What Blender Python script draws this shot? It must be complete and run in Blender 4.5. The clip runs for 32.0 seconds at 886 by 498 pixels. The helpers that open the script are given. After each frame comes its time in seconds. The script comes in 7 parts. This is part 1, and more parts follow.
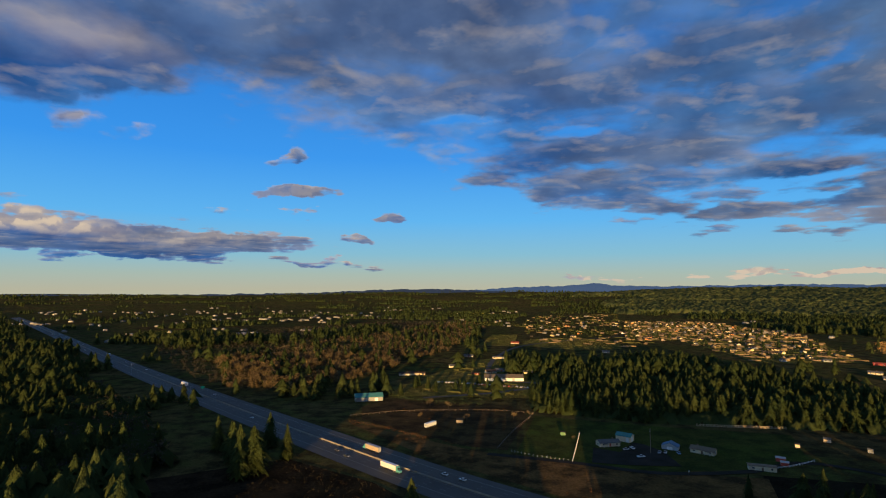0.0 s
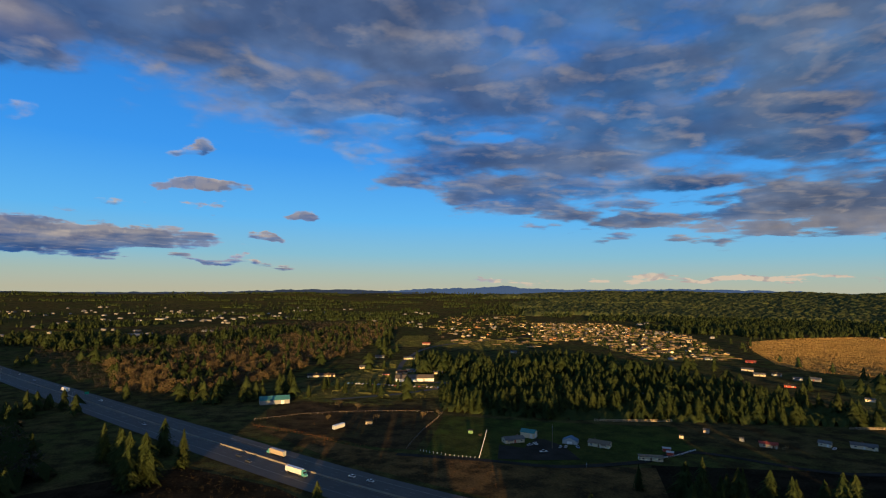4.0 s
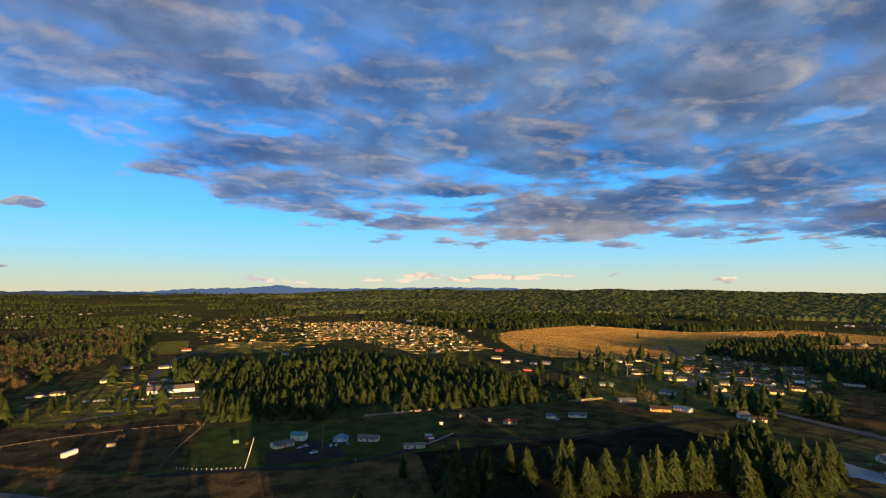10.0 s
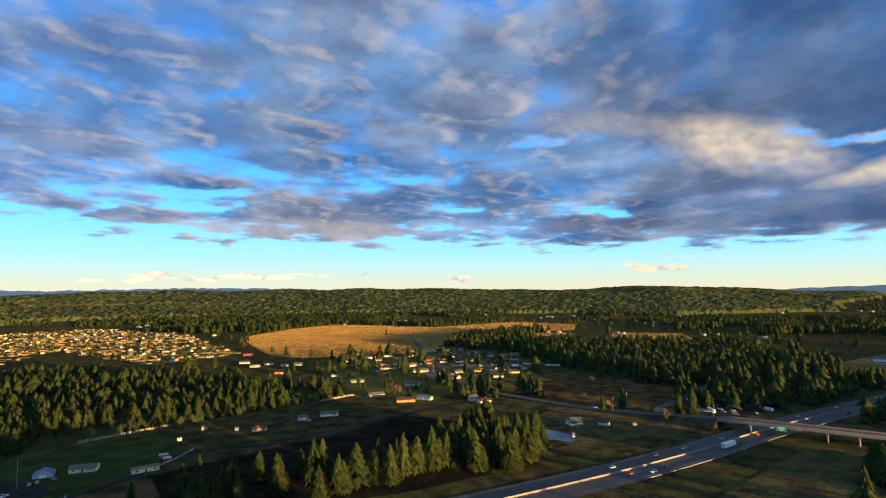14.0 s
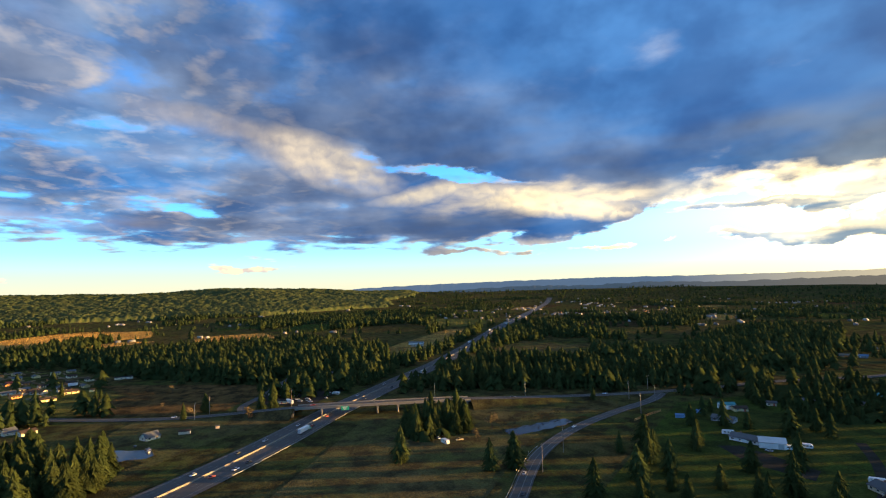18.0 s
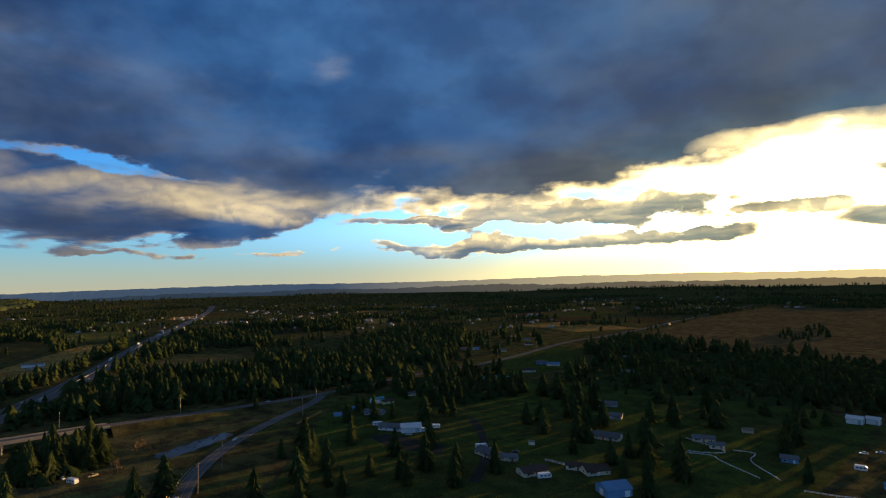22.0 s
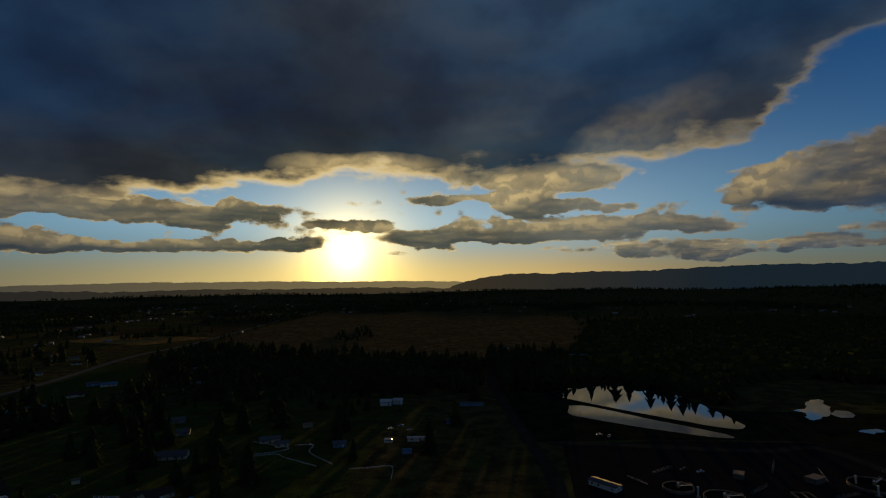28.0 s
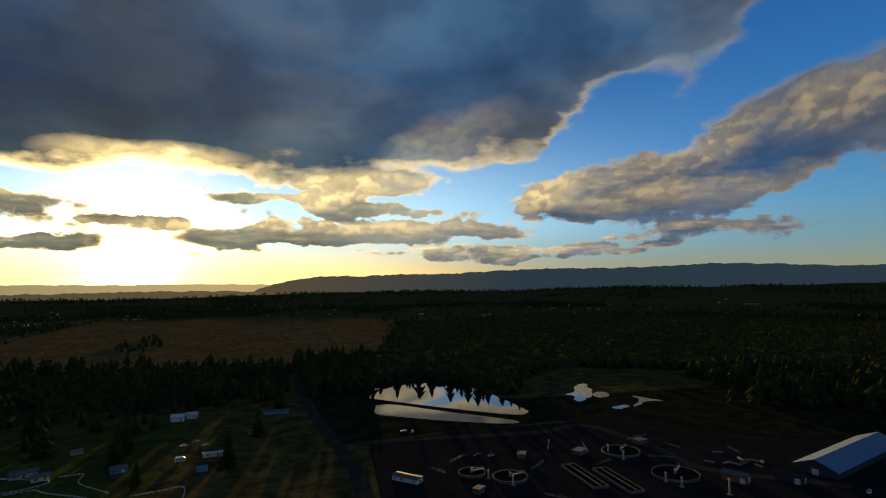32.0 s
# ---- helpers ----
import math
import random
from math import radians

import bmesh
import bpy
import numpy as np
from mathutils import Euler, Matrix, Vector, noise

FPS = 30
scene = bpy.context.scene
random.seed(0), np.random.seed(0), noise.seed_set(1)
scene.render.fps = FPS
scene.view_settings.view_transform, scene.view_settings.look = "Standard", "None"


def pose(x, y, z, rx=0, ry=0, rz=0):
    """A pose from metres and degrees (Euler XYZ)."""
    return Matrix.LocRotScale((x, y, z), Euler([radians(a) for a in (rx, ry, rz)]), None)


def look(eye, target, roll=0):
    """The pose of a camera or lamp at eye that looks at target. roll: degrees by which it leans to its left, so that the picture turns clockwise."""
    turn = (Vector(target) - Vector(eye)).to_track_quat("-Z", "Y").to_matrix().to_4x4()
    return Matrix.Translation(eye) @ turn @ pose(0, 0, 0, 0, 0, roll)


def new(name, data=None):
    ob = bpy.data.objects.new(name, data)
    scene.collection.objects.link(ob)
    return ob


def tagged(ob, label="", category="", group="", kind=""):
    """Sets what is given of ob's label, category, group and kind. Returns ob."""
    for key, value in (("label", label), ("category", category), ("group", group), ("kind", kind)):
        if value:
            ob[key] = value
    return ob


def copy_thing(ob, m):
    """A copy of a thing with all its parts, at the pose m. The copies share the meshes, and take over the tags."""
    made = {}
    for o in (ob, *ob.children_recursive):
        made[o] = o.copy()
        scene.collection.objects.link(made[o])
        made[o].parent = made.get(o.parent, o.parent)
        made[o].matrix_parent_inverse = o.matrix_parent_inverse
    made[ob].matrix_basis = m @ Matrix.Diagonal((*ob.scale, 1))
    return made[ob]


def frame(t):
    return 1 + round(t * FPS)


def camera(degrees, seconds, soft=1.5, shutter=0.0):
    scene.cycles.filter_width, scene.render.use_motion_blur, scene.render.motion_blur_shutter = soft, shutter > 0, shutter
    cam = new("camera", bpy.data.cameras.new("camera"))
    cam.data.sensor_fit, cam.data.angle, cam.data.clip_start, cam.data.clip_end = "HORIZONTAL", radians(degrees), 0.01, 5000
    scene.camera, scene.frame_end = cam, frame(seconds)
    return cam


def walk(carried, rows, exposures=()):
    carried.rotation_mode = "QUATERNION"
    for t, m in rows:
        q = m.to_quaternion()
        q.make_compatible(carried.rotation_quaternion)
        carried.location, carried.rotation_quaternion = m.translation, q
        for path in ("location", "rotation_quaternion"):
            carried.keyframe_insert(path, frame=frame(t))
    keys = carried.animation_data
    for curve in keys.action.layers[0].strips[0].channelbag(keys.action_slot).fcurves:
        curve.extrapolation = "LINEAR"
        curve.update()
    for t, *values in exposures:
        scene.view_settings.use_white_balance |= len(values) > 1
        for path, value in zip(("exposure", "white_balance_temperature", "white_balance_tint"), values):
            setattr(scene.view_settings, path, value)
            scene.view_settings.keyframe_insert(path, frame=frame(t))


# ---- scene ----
# The camera: a drone that hovers at about 110 m and turns.
cam = camera(78.55, 32.0, soft=1.15)
# seconds, x, y, z, yaw, pitch, roll
PATH = [
    (0, 0.00, 0.00, 109.99, 0.00, 4.27, 0.05),
    (0.5, 0.05, 0.01, 109.78, -1.29, 4.31, 0.17),
    (1, 0.06, 0.01, 109.60, -2.54, 4.33, 0.16),
    (1.5, 0.11, 0.05, 109.46, -3.76, 4.37, 0.16),
    (2, 0.17, 0.13, 109.37, -4.94, 4.40, 0.24),
    (2.5, 0.21, 0.19, 109.31, -5.99, 4.42, 0.39),
    (3, 0.19, 0.22, 109.23, -6.91, 4.45, 0.53),
    (3.5, 0.23, 0.19, 109.21, -7.92, 4.45, 0.67),
    (5.5, 0.89, -0.26, 109.54, -13.46, 4.52, 0.59),
    (6, 0.97, -0.38, 109.68, -15.28, 4.51, 0.43),
    (6.5, 0.91, -0.63, 109.80, -17.68, 4.51, 0.33),
    (7, 0.86, -1.00, 109.82, -20.41, 4.55, 0.27),
    (7.5, 0.79, -1.50, 109.77, -22.86, 4.57, 0.24),
    (8, 0.65, -2.13, 109.79, -24.95, 4.57, 0.16),
    (8.5, 0.49, -2.72, 109.91, -26.90, 4.56, 0.15),
    (9, 0.39, -2.95, 110.02, -28.62, 4.57, 0.20),
    (9.5, 0.33, -2.86, 110.09, -30.51, 4.56, 0.20),
    (10, 0.26, -2.55, 110.19, -32.52, 4.54, 0.15),
    (10.5, 0.08, -2.23, 110.29, -34.28, 4.52, 0.17),
    (11, 0.02, -1.86, 110.44, -36.10, 4.52, 0.21),
    (11.5, 0.07, -1.57, 110.64, -38.23, 4.49, 0.22),
    (12, -0.01, -1.46, 110.90, -41.64, 4.48, 0.11),
    (12.5, -0.30, -1.62, 111.06, -45.59, 4.47, -0.11),
    (13, -0.81, -1.97, 111.07, -49.87, 4.43, -0.24),
    (13.5, -1.36, -2.29, 110.91, -54.31, 4.42, -0.43),
    (15.5, -3.97, -3.01, 109.92, -71.94, 4.32, -1.10),
    (16, -5.02, -3.01, 109.82, -79.32, 4.23, -1.39),
    (16.5, -6.27, -2.83, 109.85, -87.01, 4.08, -1.67),
    (17, -7.50, -2.37, 109.85, -93.46, 3.95, -1.83),
    (17.5, -8.45, -1.91, 109.91, -97.66, 3.87, -1.72),
    (18, -9.21, -1.58, 110.02, -100.06, 3.86, -1.51),
    (18.5, -9.83, -1.28, 110.17, -102.48, 3.86, -1.30),
    (19, -10.41, -1.04, 110.43, -105.95, 3.84, -1.20),
    (19.5, -10.78, -0.80, 110.75, -110.73, 3.79, -1.19),
    (20, -11.01, -0.70, 110.96, -115.85, 3.72, -1.21),
    (20.5, -11.22, -0.72, 110.93, -120.77, 3.71, -1.28),
    (21, -11.51, -0.50, 110.74, -125.18, 3.71, -1.32),
    (21.5, -11.75, -0.01, 110.48, -129.69, 3.74, -1.32),
    (22, -11.86, 0.49, 110.28, -134.10, 3.76, -1.34),
    (22.5, -11.78, 0.90, 110.27, -138.48, 3.76, -1.32),
    (23, -11.65, 1.36, 110.38, -143.23, 3.75, -1.36),
    (23.5, -11.59, 1.77, 110.59, -147.93, 3.69, -1.35),
    (24, -11.70, 2.11, 110.85, -152.22, 3.62, -1.35),
    (24.5, -11.86, 2.37, 111.13, -156.51, 3.59, -1.42),
    (25, -11.99, 2.70, 111.42, -161.42, 3.50, -1.53),
    (25.5, -12.04, 3.07, 111.68, -166.31, 3.44, -1.54),
    (26, -11.91, 3.29, 111.77, -170.17, 3.44, -1.53),
    (26.5, -11.68, 3.32, 111.69, -172.49, 3.49, -1.34),
    (28.5, -10.60, 3.52, 110.74, -178.53, 3.83, -0.70),
    (29, -10.37, 3.65, 110.59, -180.54, 3.85, -0.60),
    (29.5, -10.25, 3.86, 110.58, -182.24, 3.86, -0.57),
    (30, -10.27, 4.15, 110.70, -184.44, 3.85, -0.64),
    (30.5, -10.43, 4.56, 110.92, -187.33, 3.84, -0.71),
    (31, -10.70, 5.08, 111.10, -190.52, 3.77, -0.76),
    (31.5, -10.99, 5.70, 111.12, -193.75, 3.75, -0.89),
    (32, -11.22, 6.35, 110.95, -196.66, 3.73, -1.06),
]
# seconds, stops, kelvin, tint
EXPOSURE = [(0, 0.98, 5900, 8), (3.5, 0.98, 5900, 8), (6, 1.15, 5950, 8), (9, 1.45, 6050, 8), (13, 1.85, 6200, 8), (16, 2.05, 6300, 8), (19, 2.10, 6350, 8), (20, 1.88, 6350, 9),
            (21, 1.54, 6300, 9), (22, 1.08, 6250, 9), (23, 0.60, 6250, 9), (24, 0.14, 6300, 9), (25, -0.42, 6400, 9), (26, -0.9, 6400, 9), (28.5, -1.02, 6350, 9), (29.5, -0.82, 6400, 9),
            (30.5, -0.3, 6500, 9), (31.2, 0.03, 6600, 9), (32, 0.3, 6600, 9)]
walk(cam, [(t, pose(x, y, z, 90 + pitch, 0, yaw) @ pose(0, 0, 0, 0, 0, roll)) for t, x, y, z, yaw, pitch, roll in PATH],
     EXPOSURE)

# ---- light: a low evening sun under a broken deck of cloud ----
SUN_AZ, SUN_EL = radians(188.0), radians(3.9)
SUN_DIR = Vector((math.sin(SUN_AZ) * math.cos(SUN_EL), math.cos(SUN_AZ) * math.cos(SUN_EL), math.sin(SUN_EL)))
sun = new("sun", bpy.data.lights.new("sun", "SUN"))
sun.data.energy, sun.data.angle, sun.data.color = 4.2, radians(0.6), (1.0, 0.57, 0.18)
sun.matrix_world = look(SUN_DIR * 3000, (0, 0, 0))
# the sun's glare is painted into the sky 21 degrees east of the lamp
GLARE_AZ, GLARE_EL = radians(166.8), radians(3.6)
GLARE_DIR = Vector((math.sin(GLARE_AZ) * math.cos(GLARE_EL), math.cos(GLARE_AZ) * math.cos(GLARE_EL), math.sin(GLARE_EL)))

world = bpy.data.worlds.new("evening_sky")
scene.world = world
world.use_nodes = True
WT = world.node_tree
WT.nodes.clear()


def nd(tree, kind, ins=(), op=""):
    """A node with its kind of operation and its inputs: values or sockets, by index or name."""
    n = tree.nodes.new(kind)
    if kind in ("ShaderNodeMath", "ShaderNodeVectorMath"):
        n.operation = op
    elif kind == "ShaderNodeMix":
        n.data_type, n.blend_type = "RGBA", op or "MIX"
    for k, v in (ins.items() if isinstance(ins, dict) else enumerate(ins)):
        if v is None:
            continue
        if isinstance(v, bpy.types.NodeSocket):
            tree.links.new(v, n.inputs[k])
        else:
            n.inputs[k].default_value = v
    return n


def wm(op, a, b=None, c=None, clamp=False):
    n = nd(WT, "ShaderNodeMath", (a, b, c), op)
    n.use_clamp = clamp
    return n.outputs[0]


def wv(op, a, b=None):
    return nd(WT, "ShaderNodeVectorMath", (a, b), op).outputs[0]


def wmix(fac, a, b, blend="MIX"):
    n = nd(WT, "ShaderNodeMix", (), blend)
    for k, v in ((0, fac), (6, a), (7, b)):
        if isinstance(v, bpy.types.NodeSocket):
            WT.links.new(v, n.inputs[k])
        else:
            n.inputs[k].default_value = v if k == 0 else (*v, 1.0)
    return n.outputs[2]


def wstep(v, lo, hi):
    n = nd(WT, "ShaderNodeMapRange", (v, lo, hi, 0.0, 1.0))
    n.interpolation_type = "SMOOTHSTEP"
    return n.outputs[0]


def ramp(v, stops, interpolation="EASE"):
    r = nd(WT, "ShaderNodeValToRGB", (v,))
    r.color_ramp.interpolation = interpolation
    while len(r.color_ramp.elements) < len(stops):
        r.color_ramp.elements.new(0.5)
    for e, (p, val) in zip(r.color_ramp.elements, stops):
        e.position = p
        e.color = (val, val, val, 1) if not isinstance(val, tuple) else (*val, 1)
    return r.outputs[0]


ray = nd(WT, "ShaderNodeTexCoord").outputs["Generated"]
ray = wv("NORMALIZE", ray)
sep = nd(WT, "ShaderNodeSeparateXYZ", (ray,))
dx, dy, dz = sep.outputs
up = wm("MAXIMUM", dz, 0.0)
el = wm("MULTIPLY", wm("ARCSINE", dz), 180 / math.pi)
# compass bearing, with its seam at 300 degrees, behind everything that is seen
turned = nd(WT, "ShaderNodeVectorRotate", {"Vector": ray, "Angle": radians(120)})
turned.rotation_type = "Z_AXIS"
tsep = nd(WT, "ShaderNodeSeparateXYZ", (turned.outputs[0],))
az = wm("ADD", wm("MULTIPLY", wm("ARCTAN2", tsep.outputs[0], tsep.outputs[1]), 180 / math.pi), 120.0)
toward = wm("MAXIMUM", nd(WT, "ShaderNodeVectorMath", (ray, GLARE_DIR), "DOT_PRODUCT").outputs["Value"], 0.0)
# the cloud deck as a flat layer seen in perspective
flat = wv("MULTIPLY", wv("DIVIDE", ray, nd(WT, "ShaderNodeCombineXYZ", (wm("ADD", up, 0.095),) * 3).outputs[0]), (1.0, 1.0, 0.0))


def cloud_noise(vec, scale, detail, rough, seed):
    return nd(WT, "ShaderNodeTexNoise", {"Vector": wv("ADD", vec, (seed, seed * 0.7, seed * 1.3)), "Scale": scale, "Detail": detail,
                                         "Roughness": rough}).outputs[0]


puff = cloud_noise(flat, 2.0, 6.0, 0.50, 3.1)
puff_sun = cloud_noise(wv("ADD", flat, (GLARE_DIR.x * 0.10, GLARE_DIR.y * 0.10, 0.0)), 2.0, 5.0, 0.50, 3.1)
broad = cloud_noise(flat, 0.6, 4.0, 0.55, 7.7)


def cell_noise(vec, scale, flat_layer=True):
    """Rounded heads: high in the middle of each cell and creased between them."""
    n = nd(WT, "ShaderNodeTexVoronoi", {"Vector": vec, "Scale": scale})
    n.voronoi_dimensions = "2D" if flat_layer else "3D"
    return n.outputs["Distance"]


def layer_cells(shift):
    """Small heaps of the layer, bent by a wider swirl; shift: metres along the sun's bearing, in the layer's own units."""
    at = wv("ADD", flat, (GLARE_DIR.x * shift, GLARE_DIR.y * shift, 0.0))
    swirl = nd(WT, "ShaderNodeTexNoise", {"Vector": at, "Scale": 2.2, "Detail": 5.0, "Roughness": 0.6}).outputs["Color"]
    at = wv("ADD", at, wv("MULTIPLY", wv("SUBTRACT", swirl, (0.5, 0.5, 0.5)), (0.62, 0.62, 0.0)))
    d = wm("MULTIPLY_ADD", cell_noise(at, 2.3), 0.66, wm("MULTIPLY", cell_noise(at, 5.6), 0.34))
    return wm("SUBTRACT", 1.0, wstep(d, 0.05, 0.75))


heaps = layer_cells(0.0)
heaps_sun = layer_cells(0.06)
# rounded heads of single heaps, lit from the sun's side and from above
knob_at = wv("ADD", wv("MULTIPLY", ray, (1.0, 1.0, 1.45)), wv("MULTIPLY", wv("SUBTRACT", nd(WT, "ShaderNodeTexNoise", {"Vector": ray, "Scale": 24.0, "Detail": 6.0, "Roughness": 0.6}).outputs["Color"], (0.5, 0.5, 0.5)), (0.055, 0.055, 0.035)))


def knobs(vec):
    return wm("MULTIPLY_ADD", cell_noise(vec, 15.0, False), 0.58, wm("MULTIPLY", cell_noise(vec, 38.0, False), 0.42))


knob = wm("SUBTRACT", 0.5, knobs(knob_at))
knob_sun = wm("SUBTRACT", 0.5, knobs(wv("ADD", knob_at, (GLARE_DIR.x * 0.008, GLARE_DIR.y * 0.008, 0.012))))
curl = nd(WT, "ShaderNodeTexNoise", {"Vector": wv("MULTIPLY", ray, (9.0, 9.0, 20.0)), "Scale": 1.0, "Detail": 6.0, "Roughness": 0.54})
uv = nd(WT, "ShaderNodeCombineXYZ", (az, el, 0.0)).outputs[0]
warp = wv("MULTIPLY", wv("SUBTRACT", curl.outputs["Color"], (0.5, 0.5, 0.5)), (10.0, 4.0, 0.0))
calm_uv = wv("ADD", uv, wv("MULTIPLY", warp, (0.45, 0.45, 0.0)))
uv = wv("ADD", uv, warp)
wsep = nd(WT, "ShaderNodeSeparateXYZ", (uv,))
waz, wel = wsep.outputs[0], wsep.outputs[1]
bearing = wm("DIVIDE", wm("ADD", waz, 60.0), 360.0)
EDGE = [(-60, 12), (-40, 15), (-24, 19), (-13, 17), (-3, 14), (5, 11.5), (12, 7.5), (22, 6), (39, 5), (63, 3.9), (100, 3.6), (116, 6),
        (124, 8.5), (131, 8.8), (141, 8.2), (151, 9.2), (159, 10.7), (167, 11.7), (177, 11.2), (187, 11.2), (199, 12.4), (208, 13.6), (216, 16.5),
        (224, 19.5), (230, 25), (245, 28), (300, 14)]
edge = wm("MULTIPLY", ramp(bearing, [((a + 60) / 360, e / 30) for a, e in EDGE], "LINEAR"), 30.0)
fill = ramp(bearing, [(0.0, 0.82), (0.15, 0.92), (0.2, 0.86), (0.33, 0.86), (0.42, 0.95), (0.5, 1.35), (0.72, 1.35), (0.8, 1.0), (1.0, 0.75)], "LINEAR")
cover = wm("MULTIPLY", wstep(wm("SUBTRACT", wel, edge), -2.4, 3.2), fill)


heap, heap_top, shine = None, None, None


def cloud(bearing_deg, height_deg, wide, high, weight, lean=0.0):
    """A bank of cloud (or, with a negative weight, a gap) at a bearing and height over the horizon."""
    global cover, heap, heap_top
    m = nd(WT, "ShaderNodeMapping", {"Vector": uv, "Location": (bearing_deg, height_deg, 0), "Rotation": (0, 0, radians(lean)),
                                     "Scale": (wide, high, 1)})
    m.vector_type = "TEXTURE"
    ball = nd(WT, "ShaderNodeTexGradient", (m.outputs[0],))
    ball.gradient_type = "SPHERICAL"
    s = wm("MULTIPLY", ball.outputs["Fac"], 2.0, clamp=True)
    cover = wm("MULTIPLY_ADD", s, weight, cover)
    if weight > 0:
        rise = wstep(nd(WT, "ShaderNodeSeparateXYZ", (m.outputs[0],)).outputs[1], -0.45, 0.5)
        heap = wm("MAXIMUM", s, heap) if heap else s
        heap_top = wm("MAXIMUM", wm("MULTIPLY", s, rise), heap_top) if heap_top else wm("MULTIPLY", s, rise)


def sunlit(bearing_deg, height_deg, wide, high, weight, lean=0.0):
    """A stretch of the clouds that the low sun still reaches."""
    global shine
    m = nd(WT, "ShaderNodeMapping", {"Vector": calm_uv, "Location": (bearing_deg, height_deg, 0), "Rotation": (0, 0, radians(lean)),
                                     "Scale": (wide, high, 1)})
    m.vector_type = "TEXTURE"
    ball = nd(WT, "ShaderNodeTexGradient", (m.outputs[0],))
    ball.gradient_type = "SPHERICAL"
    s = wm("MULTIPLY", wm("MULTIPLY", ball.outputs["Fac"], 1.7, clamp=True), weight)
    shine = wm("MAXIMUM", s, shine) if shine else s


sunlit(78, 16.0, 11, 1.6, 0.35, -8)
sunlit(88, 13.0, 9, 3.0, 1.0, -18)
sunlit(99, 9.9, 7, 1.3, 0.9, 10)
sunlit(110, 8.6, 13, 1.9, 1.0, -8)
sunlit(112, 3.4, 18, 1.6, 0.6)
sunlit(81, 2.6, 8, 1.4, 1.6)
sunlit(-40, 6.4, 13, 1.5, 1.35, -6)
sunlit(-22, 5.4, 10, 0.7, 0.6)
sunlit(-12, 8.5, 16, 4.0, 0.42)
sunlit(33, 1.8, 22, 1.5, 1.7)
sunlit(14, 1.4, 12, 1.3, 1.6)
sunlit(60, 1.5, 8, 1.3, 1.6)
sunlit(50, 6.5, 26, 1.2, 0.35)
sunlit(208, 9.6, 5, 2.6, 1.0, 30)
sunlit(222, 12.4, 8, 2.0, 1.0, 14)
sunlit(234, 15.4, 7, 3.2, 1.0, 20)
sunlit(168, 12.6, 10, 1.4, 0.8)
sunlit(185, 10.0, 9, 2.4, 0.9, 10)
sunlit(149, 8.4, 16, 1.2, 0.55)
sunlit(196, 14.0, 11, 3.6, 0.24, 25)
sunlit(140, 4.6, 22, 0.9, 0.6)
sunlit(182, 6.2, 26, 0.9, 0.6)
# low bank in the north-west, with its bright top
cloud(-44, 5.2, 25, 3.0, 0.95)
cloud(-26, 4.2, 17, 2.2, 0.8)
cloud(-33, 14.4, 7, 1.6, 0.6)
cloud(-36, 20, 12, 6, 0.35)
# small puffs over the northern plain
cloud(-15, 9.8, 5, 0.9, 0.75)
cloud(-6, 7.3, 3.4, 0.8, 0.7)
cloud(-17.3, 12.9, 3, 0.7, 0.7)
cloud(-14, 7.5, 4, 0.8, 0.65)
cloud(-22, 7.7, 4, 0.7, 0.6)
cloud(-9, 4.8, 4, 0.6, 0.65)
cloud(-12, 2.6, 8, 0.6, 0.6)
cloud(14.4, 1.2, 7, 0.5, 0.6)
cloud(31, 1.7, 12, 0.5, 0.66)
cloud(42, 1.6, 9, 0.45, 0.66)
cloud(60, 1.4, 4, 0.6, 0.7)
# broken north-eastern part of the deck
cloud(30, 9, 14, 1.6, -0.28)
cloud(2, 17.5, 4, 0.8, -0.3)
cloud(14, 16, 4, 0.9, -0.3)
cloud(48, 12, 10, 1.2, -0.28)
cloud(70, 8, 10, 0.9, -0.25)
# gap and bright bank in the south-east
cloud(104, 11.4, 16, 0.8, -0.62, -9)
cloud(68, 15.6, 4, 1.0, -0.35)
cloud(110, 7.6, 20, 3.4, 0.7)
cloud(81, 2.4, 5, 0.6, 0.66)
cloud(112, 3.6, 16, 0.5, 0.5)
# round the sun
cloud(141, 3.9, 20, 1.0, 0.85)
cloud(149, 7.2, 15, 1.5, 0.85)
cloud(133, 6.6, 10, 0.8, 0.7)
cloud(178, 4.9, 12, 1.1, 0.7)
cloud(177, 9.4, 5, 0.8, 0.62)
cloud(184, 8.8, 5, 1.0, 0.66)
cloud(192, 5.4, 17, 1.7, 0.85)
cloud(190, 7.8, 9, 0.8, 0.62)
cloud(205, 3.2, 22, 1.2, 0.8)
cloud(190, 10.5, 9, 1.6, 0.65)
cloud(166.5, 6.3, 6, 0.8, 0.6)
cloud(158, 4.4, 9, 0.8, 0.66)
cloud(171, 3.6, 5, 0.35, 0.5)
# the tall heap in the south-west
cloud(213, 9.2, 10, 3.2, 1.1, 12)
cloud(226, 11.5, 14, 5.0, 1.1, 20)
cloud(240, 14, 12, 7, 1.1)
cloud(222, 4.5, 14, 1.4, 0.7)
cloud(214, 17, 9, 3.0, -0.8, 30)
cloud(186, 8.0, 34, 4.5, 0.36)
cloud(150, 6.0, 26, 3.5, 0.30)
cloud(222, 7.5, 20, 4.0, 0.3)
cloud(-28, 10, 22, 3.0, 0.14)

